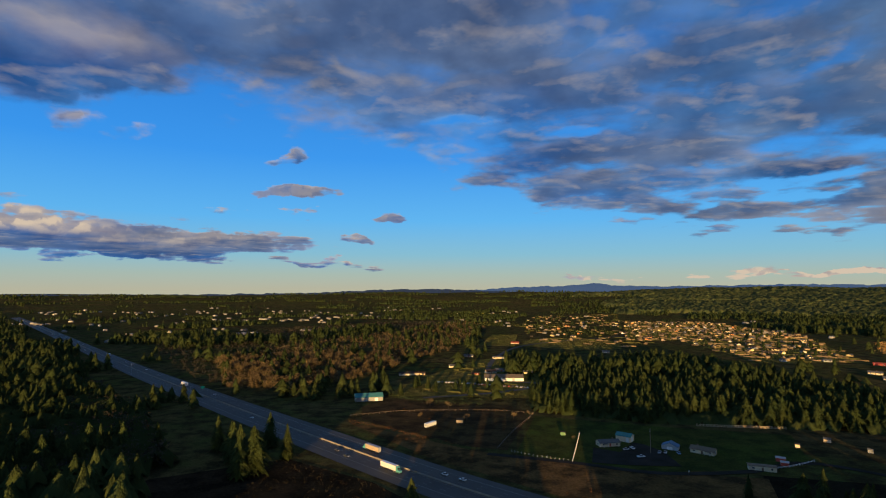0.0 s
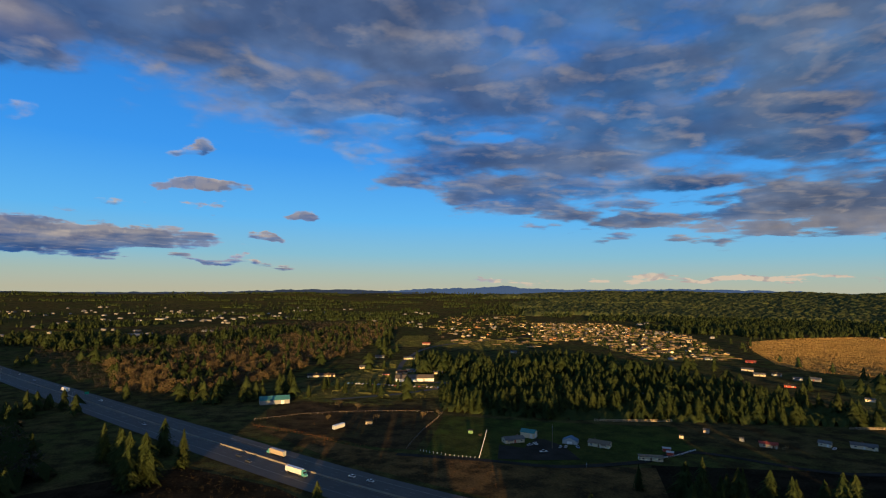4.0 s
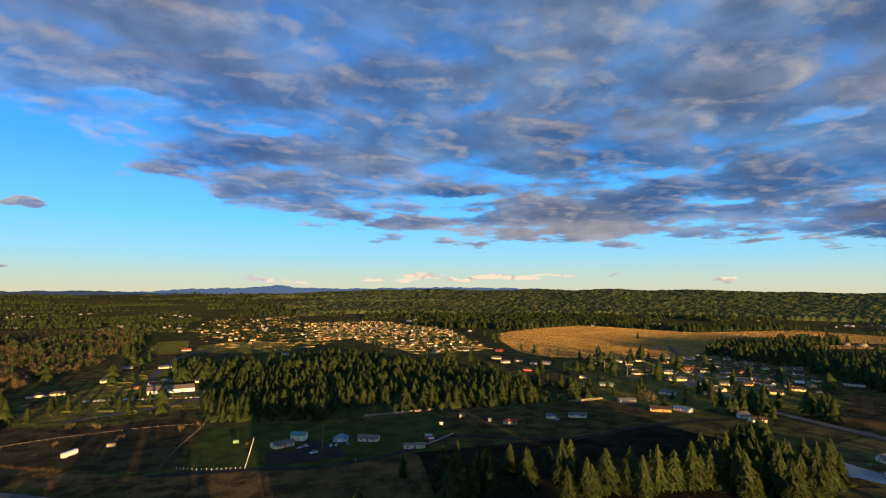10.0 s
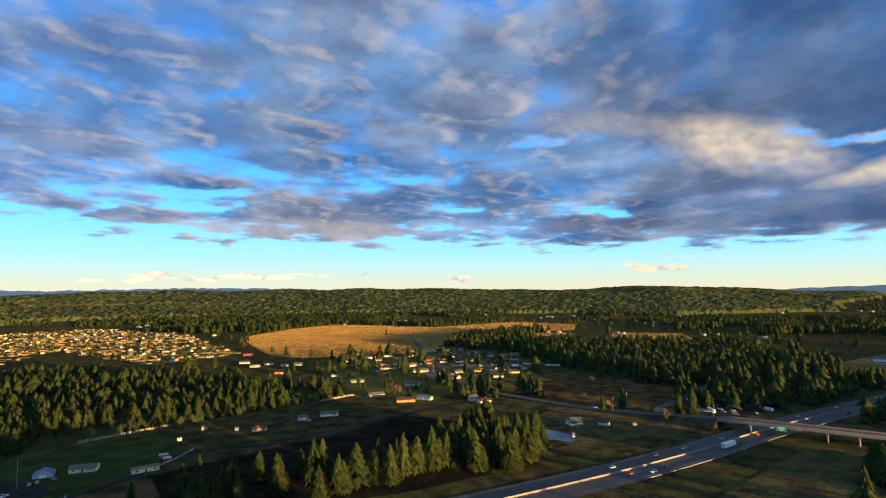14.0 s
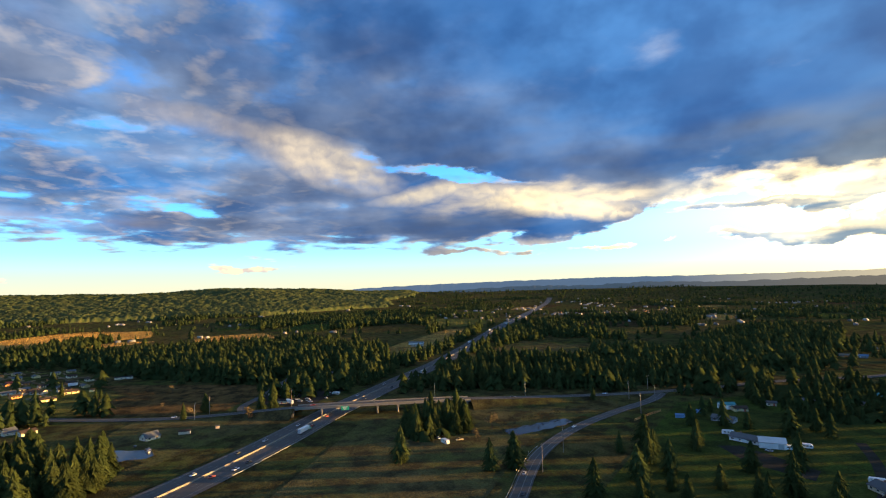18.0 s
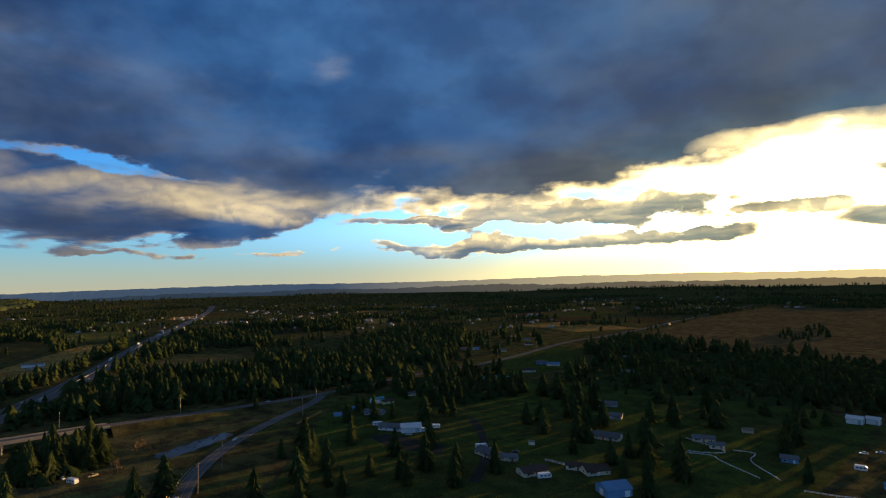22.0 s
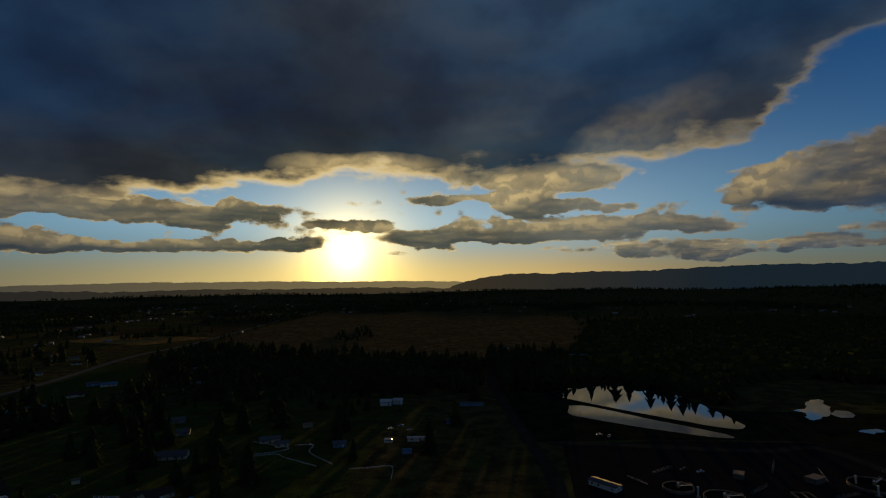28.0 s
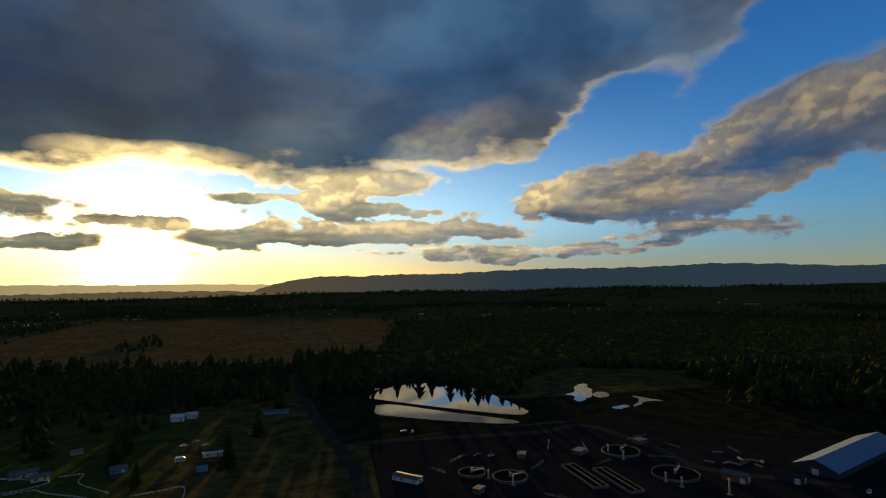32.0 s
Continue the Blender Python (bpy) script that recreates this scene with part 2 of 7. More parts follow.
alone = wm("MULTIPLY", heap, wm("SUBTRACT", 1.0, wstep(wm("SUBTRACT", wel, edge), -1.0, 4.0)))
body = wm("ADD", wm("MULTIPLY", cover, 0.80), wm("MULTIPLY", wm("SUBTRACT", puff, 0.5), wm("MULTIPLY_ADD", alone, -0.5, 1.15)))
body = wm("ADD", body, wm("MULTIPLY", wm("SUBTRACT", broad, 0.5), 0.6))
high_up = wstep(el, 6.0, 20.0)
apart = wm("MULTIPLY_ADD", wstep(az, 62.0, 102.0), -1.0, 1.0)
body = wm("ADD", body, wm("MULTIPLY", wm("MULTIPLY", wm("SUBTRACT", heaps, 0.5), apart), 0.30))
body = wm("ADD", body, wm("MULTIPLY", wm("MULTIPLY", knob, wm("MULTIPLY_ADD", alone, 0.62, wm("MULTIPLY", wstep(az, 98.0, 128.0), wm("MULTIPLY_ADD", high_up, -0.25, 0.25)))), 1.0))
above = wstep(el, 0.2, 1.2)
density = wm("MULTIPLY", wstep(body, wm("MULTIPLY_ADD", high_up, -0.18, 0.36), wm("MULTIPLY_ADD", high_up, 0.12, 0.56)), above)
thick = wm("ADD", wm("MULTIPLY", wstep(body, 0.42, 0.86), wm("SUBTRACT", 1.0, alone)), wm("MULTIPLY", wstep(body, 0.38, 0.66), alone))
near_sun = wm("POWER", toward, 3.0)
calm = wm("MULTIPLY", high_up, wm("MULTIPLY_ADD", near_sun, 0.35, 0.6))
relief = wm("MULTIPLY", wm("SUBTRACT", puff, puff_sun), wm("MULTIPLY_ADD", calm, -2.9, 3.0))
lit = wm("ADD", relief, wm("MULTIPLY", near_sun, wm("MULTIPLY_ADD", alone, -0.75, 1.1)))
heap_top = wm("MULTIPLY", heap_top, wm("SUBTRACT", 1.0, wm("MULTIPLY", wm("POWER", toward, 6.0), 0.80)))
lit = wm("ADD", lit, wm("MULTIPLY", heap_top, 0.75), clamp=True)
lit = wm("MULTIPLY", lit, wm("SUBTRACT", 1.0, wm("MULTIPLY", thick, wm("SUBTRACT", 0.99, wm("MULTIPLY", heap_top, 0.5)))), clamp=True)
heads = wstep(wm("MULTIPLY_ADD", wm("SUBTRACT", knob, knob_sun), 0.6, wm("MULTIPLY_ADD", wm("SUBTRACT", puff, 0.5), 0.5, 0.5)), 0.12, 0.85)
lit = wm("MAXIMUM", lit, wm("MULTIPLY", shine, wm("MULTIPLY_ADD", heads, 0.62, 0.22)), clamp=True)

lit = wm("MAXIMUM", lit, wm("MULTIPLY", wm("MULTIPLY", wm("SUBTRACT", heaps, heaps_sun), apart), 0.42), clamp=True)
lit = wm("MULTIPLY", lit, wm("MULTIPLY_ADD", wstep(wm("SUBTRACT", knob, knob_sun), -0.05, 0.07), wm("MULTIPLY", alone, 0.4), wm("MULTIPLY_ADD", alone, -0.25, 1.0)), clamp=True)

sky = nd(WT, "ShaderNodeTexSky")
sky.sky_type, sky.sun_disc, sky.sun_elevation, sky.sun_rotation = "NISHITA", False, SUN_EL, SUN_AZ
sky.altitude, sky.air_density, sky.dust_density, sky.ozone_density = 100.0, 1.0, 0.7, 1.5
# the clear air: deep blue overhead, pale and warm at the horizon
air = ramp(wm("DIVIDE", el, 45.0), [(0.0, (0.54, 0.50, 0.35)), (0.035, (0.42, 0.51, 0.44)), (0.08, (0.25, 0.51, 0.64)), (0.16, (0.12, 0.46, 0.86)),
                                    (0.30, (0.045, 0.31, 0.84)), (0.6, (0.018, 0.17, 0.62)), (1.0, (0.01, 0.10, 0.42))], "LINEAR")
clear = wv("ADD", wv("MULTIPLY", sky.outputs[0], (0.020, 0.022, 0.020)), air)
halo = wm("ADD", wm("MULTIPLY", wm("POWER", toward, 1600.0), 14.0), wm("MULTIPLY", wm("POWER", toward, 260.0), 5.2))
halo = wm("ADD", halo, wm("ADD", wm("MULTIPLY", wm("POWER", toward, 12.0), 0.22), wm("MULTIPLY", wm("POWER", toward, 60.0), 1.3)))
halo = wm("ADD", halo, wm("MULTIPLY", wm("MULTIPLY", wm("POWER", toward, 11.0), 2.2), wm("SUBTRACT", 1.0, wstep(el, 0.5, 5.0))))
# the glare reaches down to the horizon
under = Vector((math.sin(GLARE_AZ) * math.cos(0.03), math.cos(GLARE_AZ) * math.cos(0.03), 0.03))
under = wm("MAXIMUM", nd(WT, "ShaderNodeVectorMath", (ray, under), "DOT_PRODUCT").outputs["Value"], 0.0)
halo = wm("ADD", halo, wm("MULTIPLY", wm("POWER", under, 900.0), 5.0))
low = wm("SUBTRACT", 1.0, wstep(el, 2.0, 22.0))
halo = wm("MULTIPLY", halo, wm("MULTIPLY_ADD", low, 0.8, 0.2))
glow = nd(WT, "ShaderNodeVectorMath", {0: (1.0, 0.70, 0.19), "Scale": halo}, "SCALE").outputs[0]
pale = nd(WT, "ShaderNodeVectorMath", {0: (0.52, 0.82, 0.98), "Scale": wm("MULTIPLY", wm("POWER", toward, 3.6), wm("MULTIPLY", wm("MULTIPLY", low, wstep(el, 1.0, 7.0)), wm("MULTIPLY_ADD", wstep(az, 175.0, 198.0), 0.2, 1.85)))}, "SCALE").outputs[0]
clear = wv("ADD", wv("ADD", clear, glow), pale)
soft = cloud_noise(flat, 1.1, 3.0, 0.5, 1.9)
billow = wstep(cloud_noise(wv("MULTIPLY", ray, (1.0, 1.0, 1.5)), 6.5, 4.0, 0.52, 2.2), 0.34, 0.66)
shade = wmix(wstep(broad, 0.38, 0.62), (0.044, 0.128, 0.300), (0.118, 0.152, 0.235))
shade = wmix(wm("MULTIPLY", alone, wstep(toward, 0.5, 0.92)), shade, (0.25, 0.31, 0.41))
shade = wmix(wstep(soft, 0.35, 0.7), shade, wv("MULTIPLY", shade, (1.75, 1.55, 1.35)))
shade = wmix(wm("MULTIPLY", wm("SUBTRACT", heaps, 0.0), apart), wv("MULTIPLY", shade, (0.64, 0.74, 0.87)), wv("MULTIPLY", shade, (1.08, 1.06, 1.04)))
shade = wmix(billow, wv("MULTIPLY", shade, (0.76, 0.78, 0.80)), wv("MULTIPLY", shade, (1.34, 1.28, 1.18)))
shade = wmix(wm("MULTIPLY", thick, wm("SUBTRACT", 1.0, wm("MULTIPLY", near_sun, 0.6))), wv("MULTIPLY", shade, (1.25, 1.25, 1.2)), wv("MULTIPLY", shade, (0.72, 0.74, 0.78)))
shade = wmix(wm("POWER", toward, 5.0), shade, wv("MULTIPLY", shade, (0.48, 0.54, 0.52)))
fringe = wm("MULTIPLY", wm("SUBTRACT", 1.0, wstep(wm("SUBTRACT", wel, edge), 0.0, 7.0)), wm("POWER", toward, 5.0))
shade = wmix(fringe, shade, wv("MULTIPLY", shade, (1.75, 1.35, 0.85)))
eastern = wm("MULTIPLY", wstep(az, 95.0, 130.0), wm("SUBTRACT", 1.0, wstep(az, 146.0, 168.0)))
shade = wmix(eastern, shade, wv("MULTIPLY", shade, (1.10, 1.14, 1.16)))
western = wstep(az, 170.0, 198.0)
shade = wmix(western, shade, wv("MULTIPLY", shade, (1.75, 1.6, 1.38)))
middle = wm("MULTIPLY", wstep(az, 163.0, 179.0), wm("SUBTRACT", 1.0, wstep(az, 188.0, 204.0)))
shade = wmix(middle, shade, wv("MULTIPLY", shade, (1.55, 1.5, 1.45)))
northern = wm("SUBTRACT", 1.0, wstep(az, 2.0, 45.0))
shade = wmix(northern, shade, wv("MULTIPLY", shade, (1.14, 1.26, 1.40)))
bright = wmix(near_sun, wmix(apart, (0.52, 0.43, 0.30), (0.80, 0.61, 0.43)), (4.0, 2.9, 1.25))
clouds = wmix(lit, shade, bright)
clouds = wv("ADD", clouds, nd(WT, "ShaderNodeVectorMath", {0: glow, "Scale": wm("MULTIPLY", wm("SUBTRACT", 1.0, thick), 0.14)}, "SCALE").outputs[0])
final = wmix(density, clear, clouds)
bg = nd(WT, "ShaderNodeBackground", {"Color": final, "Strength": 0.44})
out = nd(WT, "ShaderNodeOutputWorld", (bg.outputs[0],))

# ---- materials ----
def surface(name, col, col2=None, scale=0.3, fine=6.0, rough=0.9, bump=0.0, bump_scale=3.0, metal=0.0, vary=0.0, islands=0.0, deep=1.0):
    """A surface whose colour wanders between two tones at two scales, with fine relief and, if asked, variation from piece to piece."""
    m = bpy.data.materials.new(name)
    m.use_nodes = True
    t = m.node_tree
    b = t.nodes["Principled BSDF"]
    b.inputs["Roughness"].default_value, b.inputs["Metallic"].default_value = rough, metal
    b.inputs["Specular IOR Level"].default_value = 0.0 if rough > 0.9 else 0.2 if rough > 0.7 else 0.5
    place = nd(t, "ShaderNodeNewGeometry")
    big = nd(t, "ShaderNodeTexNoise", {"Vector": place.outputs["Position"], "Scale": scale, "Detail": 5.0, "Roughness": 0.6})
    small = nd(t, "ShaderNodeTexNoise", {"Vector": place.outputs["Position"], "Scale": fine, "Detail": 3.0})
    fac = nd(t, "ShaderNodeMath", (big.outputs[0], 0.7, nd(t, "ShaderNodeMath", (small.outputs[0], 0.3), "MULTIPLY").outputs[0]), "MULTIPLY_ADD")
    fac = nd(t, "ShaderNodeMapRange", (fac.outputs[0], 0.33, 0.67, 0.0, 1.0))
    mix = nd(t, "ShaderNodeMix")
    t.links.new(fac.outputs[0], mix.inputs[0])
    mix.inputs[6].default_value, mix.inputs[7].default_value = (*col, 1), (*(col2 or tuple(c * 0.75 for c in col)), 1)
    tone = mix.outputs[2]
    for amount, source in ((vary, nd(t, "ShaderNodeObjectInfo").outputs["Random"]), (islands, place.outputs["Random Per Island"])):
        if amount:
            value = nd(t, "ShaderNodeMapRange", (source, 0.0, 1.0, 1.0 - amount, 1.0 + amount))
            hsv = nd(t, "ShaderNodeHueSaturation", {"Value": value.outputs[0], "Color": tone})
            tone = hsv.outputs[0]
    t.links.new(tone, b.inputs["Base Color"])
    if bump:
        h = nd(t, "ShaderNodeTexNoise", {"Vector": place.outputs["Position"], "Scale": bump_scale, "Detail": 4.0})
        bp = nd(t, "ShaderNodeBump", {"Height": h.outputs[0], "Strength": bump, "Distance": deep})
        t.links.new(bp.outputs[0], b.inputs["Normal"])
    return m


def turf(name, lush, dry, bare, bump=0.2, deep=1.0):
    """Grassland: wide patches, clumps of some metres and fine tufts of three tones."""
    m = bpy.data.materials.new(name)
    m.use_nodes = True
    t = m.node_tree
    b = t.nodes["Principled BSDF"]
    b.inputs["Roughness"].default_value, b.inputs["Specular IOR Level"].default_value = 0.95, 0.0
    place = nd(t, "ShaderNodeNewGeometry").outputs["Position"]

    def field(scale, detail, lo, hi):
        n = nd(t, "ShaderNodeTexNoise", {"Vector": place, "Scale": scale, "Detail": detail, "Roughness": 0.65})
        return n.outputs[0], nd(t, "ShaderNodeMapRange", (n.outputs[0], lo, hi, 0.0, 1.0)).outputs[0]

    def blend(fac, a, c):
        n = nd(t, "ShaderNodeMix")
        for k, v in ((0, fac), (6, a), (7, c)):
            if isinstance(v, bpy.types.NodeSocket):
                t.links.new(v, n.inputs[k])
            else:
                n.inputs[k].default_value = (*v, 1)
        return n.outputs[2]

    _, wide = field(0.011, 4.0, 0.40, 0.60)
    _, clump = field(0.06, 6.0, 0.42, 0.60)
    tuft, tufts = field(0.7, 5.0, 0.30, 0.70)
    tone = blend(wide, lush, dry)
    tone = blend(clump, tone, bare)
    dull = nd(t, "ShaderNodeHueSaturation", {"Color": tone, "Value": nd(t, "ShaderNodeMapRange", (tufts, 0.0, 1.0, 0.62, 1.4)).outputs[0]})
    t.links.new(dull.outputs[0], b.inputs["Base Color"])
    bp = nd(t, "ShaderNodeBump", {"Height": tuft, "Strength": bump, "Distance": deep})
    t.links.new(bp.outputs[0], b.inputs["Normal"])
    return m


def glass_dark(name):
    m = bpy.data.materials.new(name)
    m.use_nodes = True
    b = m.node_tree.nodes["Principled BSDF"]
    b.inputs["Base Color"].default_value, b.inputs["Roughness"].default_value = (0.02, 0.025, 0.03, 1), 0.06
    return m


def water(name, col):
    m = bpy.data.materials.new(name)
    m.use_nodes = True
    t = m.node_tree
    b = t.nodes["Principled BSDF"]
    b.inputs["Base Color"].default_value, b.inputs["Roughness"].default_value, b.inputs["IOR"].default_value = (*col, 1), 0.02, 1.33
    geo = nd(t, "ShaderNodeNewGeometry")
    h = nd(t, "ShaderNodeTexNoise", {"Vector": geo.outputs["Position"], "Scale": 0.35, "Detail": 2.0})
    t.links.new(nd(t, "ShaderNodeBump", {"Height": h.outputs[0], "Strength": 0.02, "Distance": 0.3}).outputs[0], b.inputs["Normal"])
    return m


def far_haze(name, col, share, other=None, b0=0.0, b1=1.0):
    """Distant ridges: earth tones with the haze before them painted on as emission."""
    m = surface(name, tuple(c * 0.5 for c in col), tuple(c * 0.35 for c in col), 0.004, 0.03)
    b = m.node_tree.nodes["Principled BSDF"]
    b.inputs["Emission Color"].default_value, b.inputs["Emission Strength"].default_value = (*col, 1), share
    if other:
        # towards the sun the painted haze turns warmer
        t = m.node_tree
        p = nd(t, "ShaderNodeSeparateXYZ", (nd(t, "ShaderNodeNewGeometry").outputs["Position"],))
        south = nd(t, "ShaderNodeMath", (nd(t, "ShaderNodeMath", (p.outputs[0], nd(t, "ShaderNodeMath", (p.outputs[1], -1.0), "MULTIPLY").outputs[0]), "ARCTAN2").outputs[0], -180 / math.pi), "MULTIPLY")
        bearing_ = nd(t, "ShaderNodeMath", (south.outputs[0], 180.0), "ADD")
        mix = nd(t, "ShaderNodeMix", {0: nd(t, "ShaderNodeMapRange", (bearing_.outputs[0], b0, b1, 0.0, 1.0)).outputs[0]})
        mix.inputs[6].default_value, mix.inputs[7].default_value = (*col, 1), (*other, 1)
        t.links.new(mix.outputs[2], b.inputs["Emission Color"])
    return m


M = {
    "ground": turf("rough_grassland", (0.066, 0.077, 0.021), (0.098, 0.080, 0.030), (0.036, 0.032, 0.015), 0.5),
    "golden": turf("dry_golden_grass", (0.50, 0.32, 0.085), (0.29, 0.185, 0.058), (0.16, 0.10, 0.034), 1.0, 2.2),
    "green": turf("mown_green_grass", (0.056, 0.082, 0.017), (0.062, 0.066, 0.018), (0.034, 0.044, 0.014), 0.7, 0.8),
    "olive": turf("rough_pasture", (0.066, 0.068, 0.020), (0.088, 0.068, 0.027), (0.032, 0.027, 0.014), 0.25),
    "brown": turf("bare_brown_pasture", (0.085, 0.056, 0.026), (0.070, 0.056, 0.022), (0.036, 0.027, 0.015), 0.25),
    "bracken": turf("dead_bracken", (0.150, 0.092, 0.034), (0.100, 0.068, 0.026), (0.042, 0.032, 0.016), 0.5, 0.8),
    "hay": turf("pale_brown_meadow", (0.125, 0.098, 0.044), (0.085, 0.070, 0.031), (0.055, 0.045, 0.022), 0.2, 0.6),
    # lit copy of the green turf: sunlight put into lighter tones, deeper relief
    "sunlit_grass": turf("long_sunlit_grass", (0.112, 0.122, 0.029), (0.165, 0.138, 0.040), (0.078, 0.077, 0.025), 1.0, 1.6),
    "verge": turf("rough_roadside_grass", (0.092, 0.096, 0.030), (0.120, 0.098, 0.040), (0.052, 0.044, 0.022), 0.6, 1.0),
    "stained": surface("stained_concrete", (0.17, 0.16, 0.135), (0.10, 0.095, 0.08), 0.4, 3.0, 0.9),
    "sludge": surface("dull_dark_water", (0.010, 0.011, 0.010), (0.006, 0.007, 0.006), 0.3, 2.0, 0.95),
    "blades": surface("lit_grass_blades", (0.210, 0.190, 0.046), (0.120, 0.135, 0.032), 0.03, 0.5, 0.95, islands=0.3),
    # yard and marsh tones this dark hold the cloud shade over the plant
    "yard_shade": surface("shaded_yard", (0.022, 0.023, 0.024), (0.011, 0.012, 0.012), 0.06, 0.8, 0.95, 0.2, 2.0),
    "marsh_shade": turf("shaded_marsh_grass", (0.018, 0.024, 0.012), (0.028, 0.027, 0.015), (0.010, 0.011, 0.008), 0.2),
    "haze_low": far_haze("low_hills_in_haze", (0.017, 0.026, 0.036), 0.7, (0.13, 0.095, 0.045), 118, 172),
    # near-black tones: the shade over this scrub is put into its colour
    "dark": turf("shaded_scrub", (0.022, 0.020, 0.012), (0.036, 0.026, 0.015), (0.014, 0.012, 0.008), 0.2),
    "asphalt": surface("asphalt", (0.088, 0.083, 0.074), (0.062, 0.059, 0.054), 0.05, 1.5, 0.72, 0.1, 4.0),
    "old_asphalt": surface("worn_asphalt", (0.125, 0.120, 0.108), (0.095, 0.091, 0.083), 0.05, 1.5, 0.95, 0.2, 4.0),
    "gravel": surface("gravel", (0.048, 0.045, 0.039), (0.026, 0.026, 0.020), 0.08, 1.5, 0.95, 0.1, 2.0),
    "concrete": surface("concrete", (0.28, 0.25, 0.20), (0.20, 0.18, 0.145), 0.3, 3.0, 0.85, 0.2, 4.0, vary=0.1),
    "paint_line": surface("road_paint", (0.26, 0.26, 0.24), (0.15, 0.15, 0.14), 0.4, 3.0, 0.7),
    "needle": surface("conifer_needles", (0.025, 0.040, 0.014), (0.044, 0.053, 0.017), 0.035, 0.6, 0.95, 0.8, 1.1, islands=0.22, vary=0.25, deep=0.9),
    "twig": surface("bare_twigs", (0.150, 0.108, 0.046), (0.088, 0.068, 0.033), 0.03, 0.6, 0.9, islands=0.35, vary=0.2),
    "russet": surface("russet_leaves", (0.20, 0.085, 0.025), (0.12, 0.06, 0.022), 0.05, 0.6, 0.9, islands=0.3),
    "bark": surface("bark", (0.085, 0.062, 0.045), (0.055, 0.042, 0.032), 0.5, 4.0, 0.95),
    "water": water("still_water", (0.012, 0.016, 0.018)),
    "glass": glass_dark("window_glass"),
    "steel": surface("galvanised_steel", (0.45, 0.46, 0.47), (0.36, 0.37, 0.38), 0.5, 3.0, 0.45, metal=0.8),
    "rubber": surface("tyre_rubber", (0.02, 0.02, 0.02), (0.03, 0.03, 0.03), 2.0, 9.0, 0.9),
    "wood_pole": surface("weathered_timber", (0.27, 0.22, 0.17), (0.18, 0.145, 0.11), 0.4, 4.0, 0.9),
    "sign_green": surface("sign_green", (0.02, 0.34, 0.19), (0.02, 0.30, 0.17), 0.5, 2.0, 0.5),
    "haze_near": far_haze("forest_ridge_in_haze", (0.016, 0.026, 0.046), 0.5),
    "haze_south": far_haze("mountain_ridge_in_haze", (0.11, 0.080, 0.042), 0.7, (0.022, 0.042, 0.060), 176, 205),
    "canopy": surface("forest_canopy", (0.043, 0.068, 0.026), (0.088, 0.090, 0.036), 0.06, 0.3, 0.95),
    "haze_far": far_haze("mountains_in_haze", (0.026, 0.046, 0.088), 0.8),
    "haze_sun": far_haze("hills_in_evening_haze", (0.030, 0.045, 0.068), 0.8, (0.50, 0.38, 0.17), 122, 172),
}
PAINT = {"white": (0.78, 0.78, 0.76), "cream": (0.72, 0.62, 0.44), "grey": (0.30, 0.31, 0.32), "tan": (0.50, 0.40, 0.28), "teal": (0.10, 0.34, 0.34),
         "steel": (0.42, 0.45, 0.47), "red": (0.45, 0.09, 0.06), "yellow": (0.70, 0.55, 0.26), "orange": (0.62, 0.28, 0.09),
         "brown": (0.17, 0.11, 0.075), "blue": (0.16, 0.30, 0.48), "green": (0.16, 0.30, 0.14), "dark": (0.06, 0.065, 0.07), "silver": (0.5, 0.5, 0.52)}
WALL = {k: surface(k + "_siding", c, tuple(v * 0.82 for v in c), 0.25, 5.0, 0.8, vary=0.12) for k, c in PAINT.items()}
ROOF = {k: surface(k + "_roofing", tuple(v * (0.7 if k in ("white", "teal", "blue", "red", "green") else 0.38) for v in c), tuple(v * (0.55 if k in ("white", "teal", "blue", "red", "green") else 0.27) for v in c), 0.2, 4.0, 0.75, vary=0.15) for k, c in PAINT.items()}
GLOSS = {k: surface(k + "_paintwork", c, tuple(v * 0.92 for v in c), 0.5, 5.0, 0.3) for k, c in PAINT.items()}

# ---- building helpers ----
def mesh_from(name, verts, faces, mat):
    me = bpy.data.meshes.new(name)
    me.from_pydata([tuple(v) for v in verts], [], [tuple(f) for f in faces])
    me.materials.append(mat)
    return me


def piece(name, verts, faces, mat, parent=None, label=""):
    """One mesh object, under a thing or a part."""
    ob = new(name, mesh_from(name, verts, faces, mat))
    ob.parent = parent
    return tagged(ob, label)


def thing(name, x, y, z, turn, label, category, group=""):
    """An empty at a thing's base, which parents its parts."""
    ob = new(name)
    ob.empty_display_size = 0.5
    ob.matrix_basis = pose(x, y, z, 0, 0, turn)
    return tagged(ob, label, category, group)


def joined(name, verts, tris, mat, label, category, smooth=False):
    """Very many alike small pieces as one object."""
    verts, tris = np.asarray(verts, np.float32).reshape(-1, 3), np.asarray(tris, np.int32).reshape(-1, 3)
    me = bpy.data.meshes.new(name)
    me.vertices.add(len(verts))
    me.vertices.foreach_set("co", verts.ravel())
    me.loops.add(tris.size)
    me.loops.foreach_set("vertex_index", tris.ravel())
    me.polygons.add(len(tris))
    me.polygons.foreach_set("loop_start", np.arange(len(tris), dtype=np.int32) * 3)
    me.polygons.foreach_set("loop_total", np.full(len(tris), 3, np.int32))
    me.update(calc_edges=True)
    me.materials.append(mat)
    return tagged(new(name, me), label, category, kind="stuff")


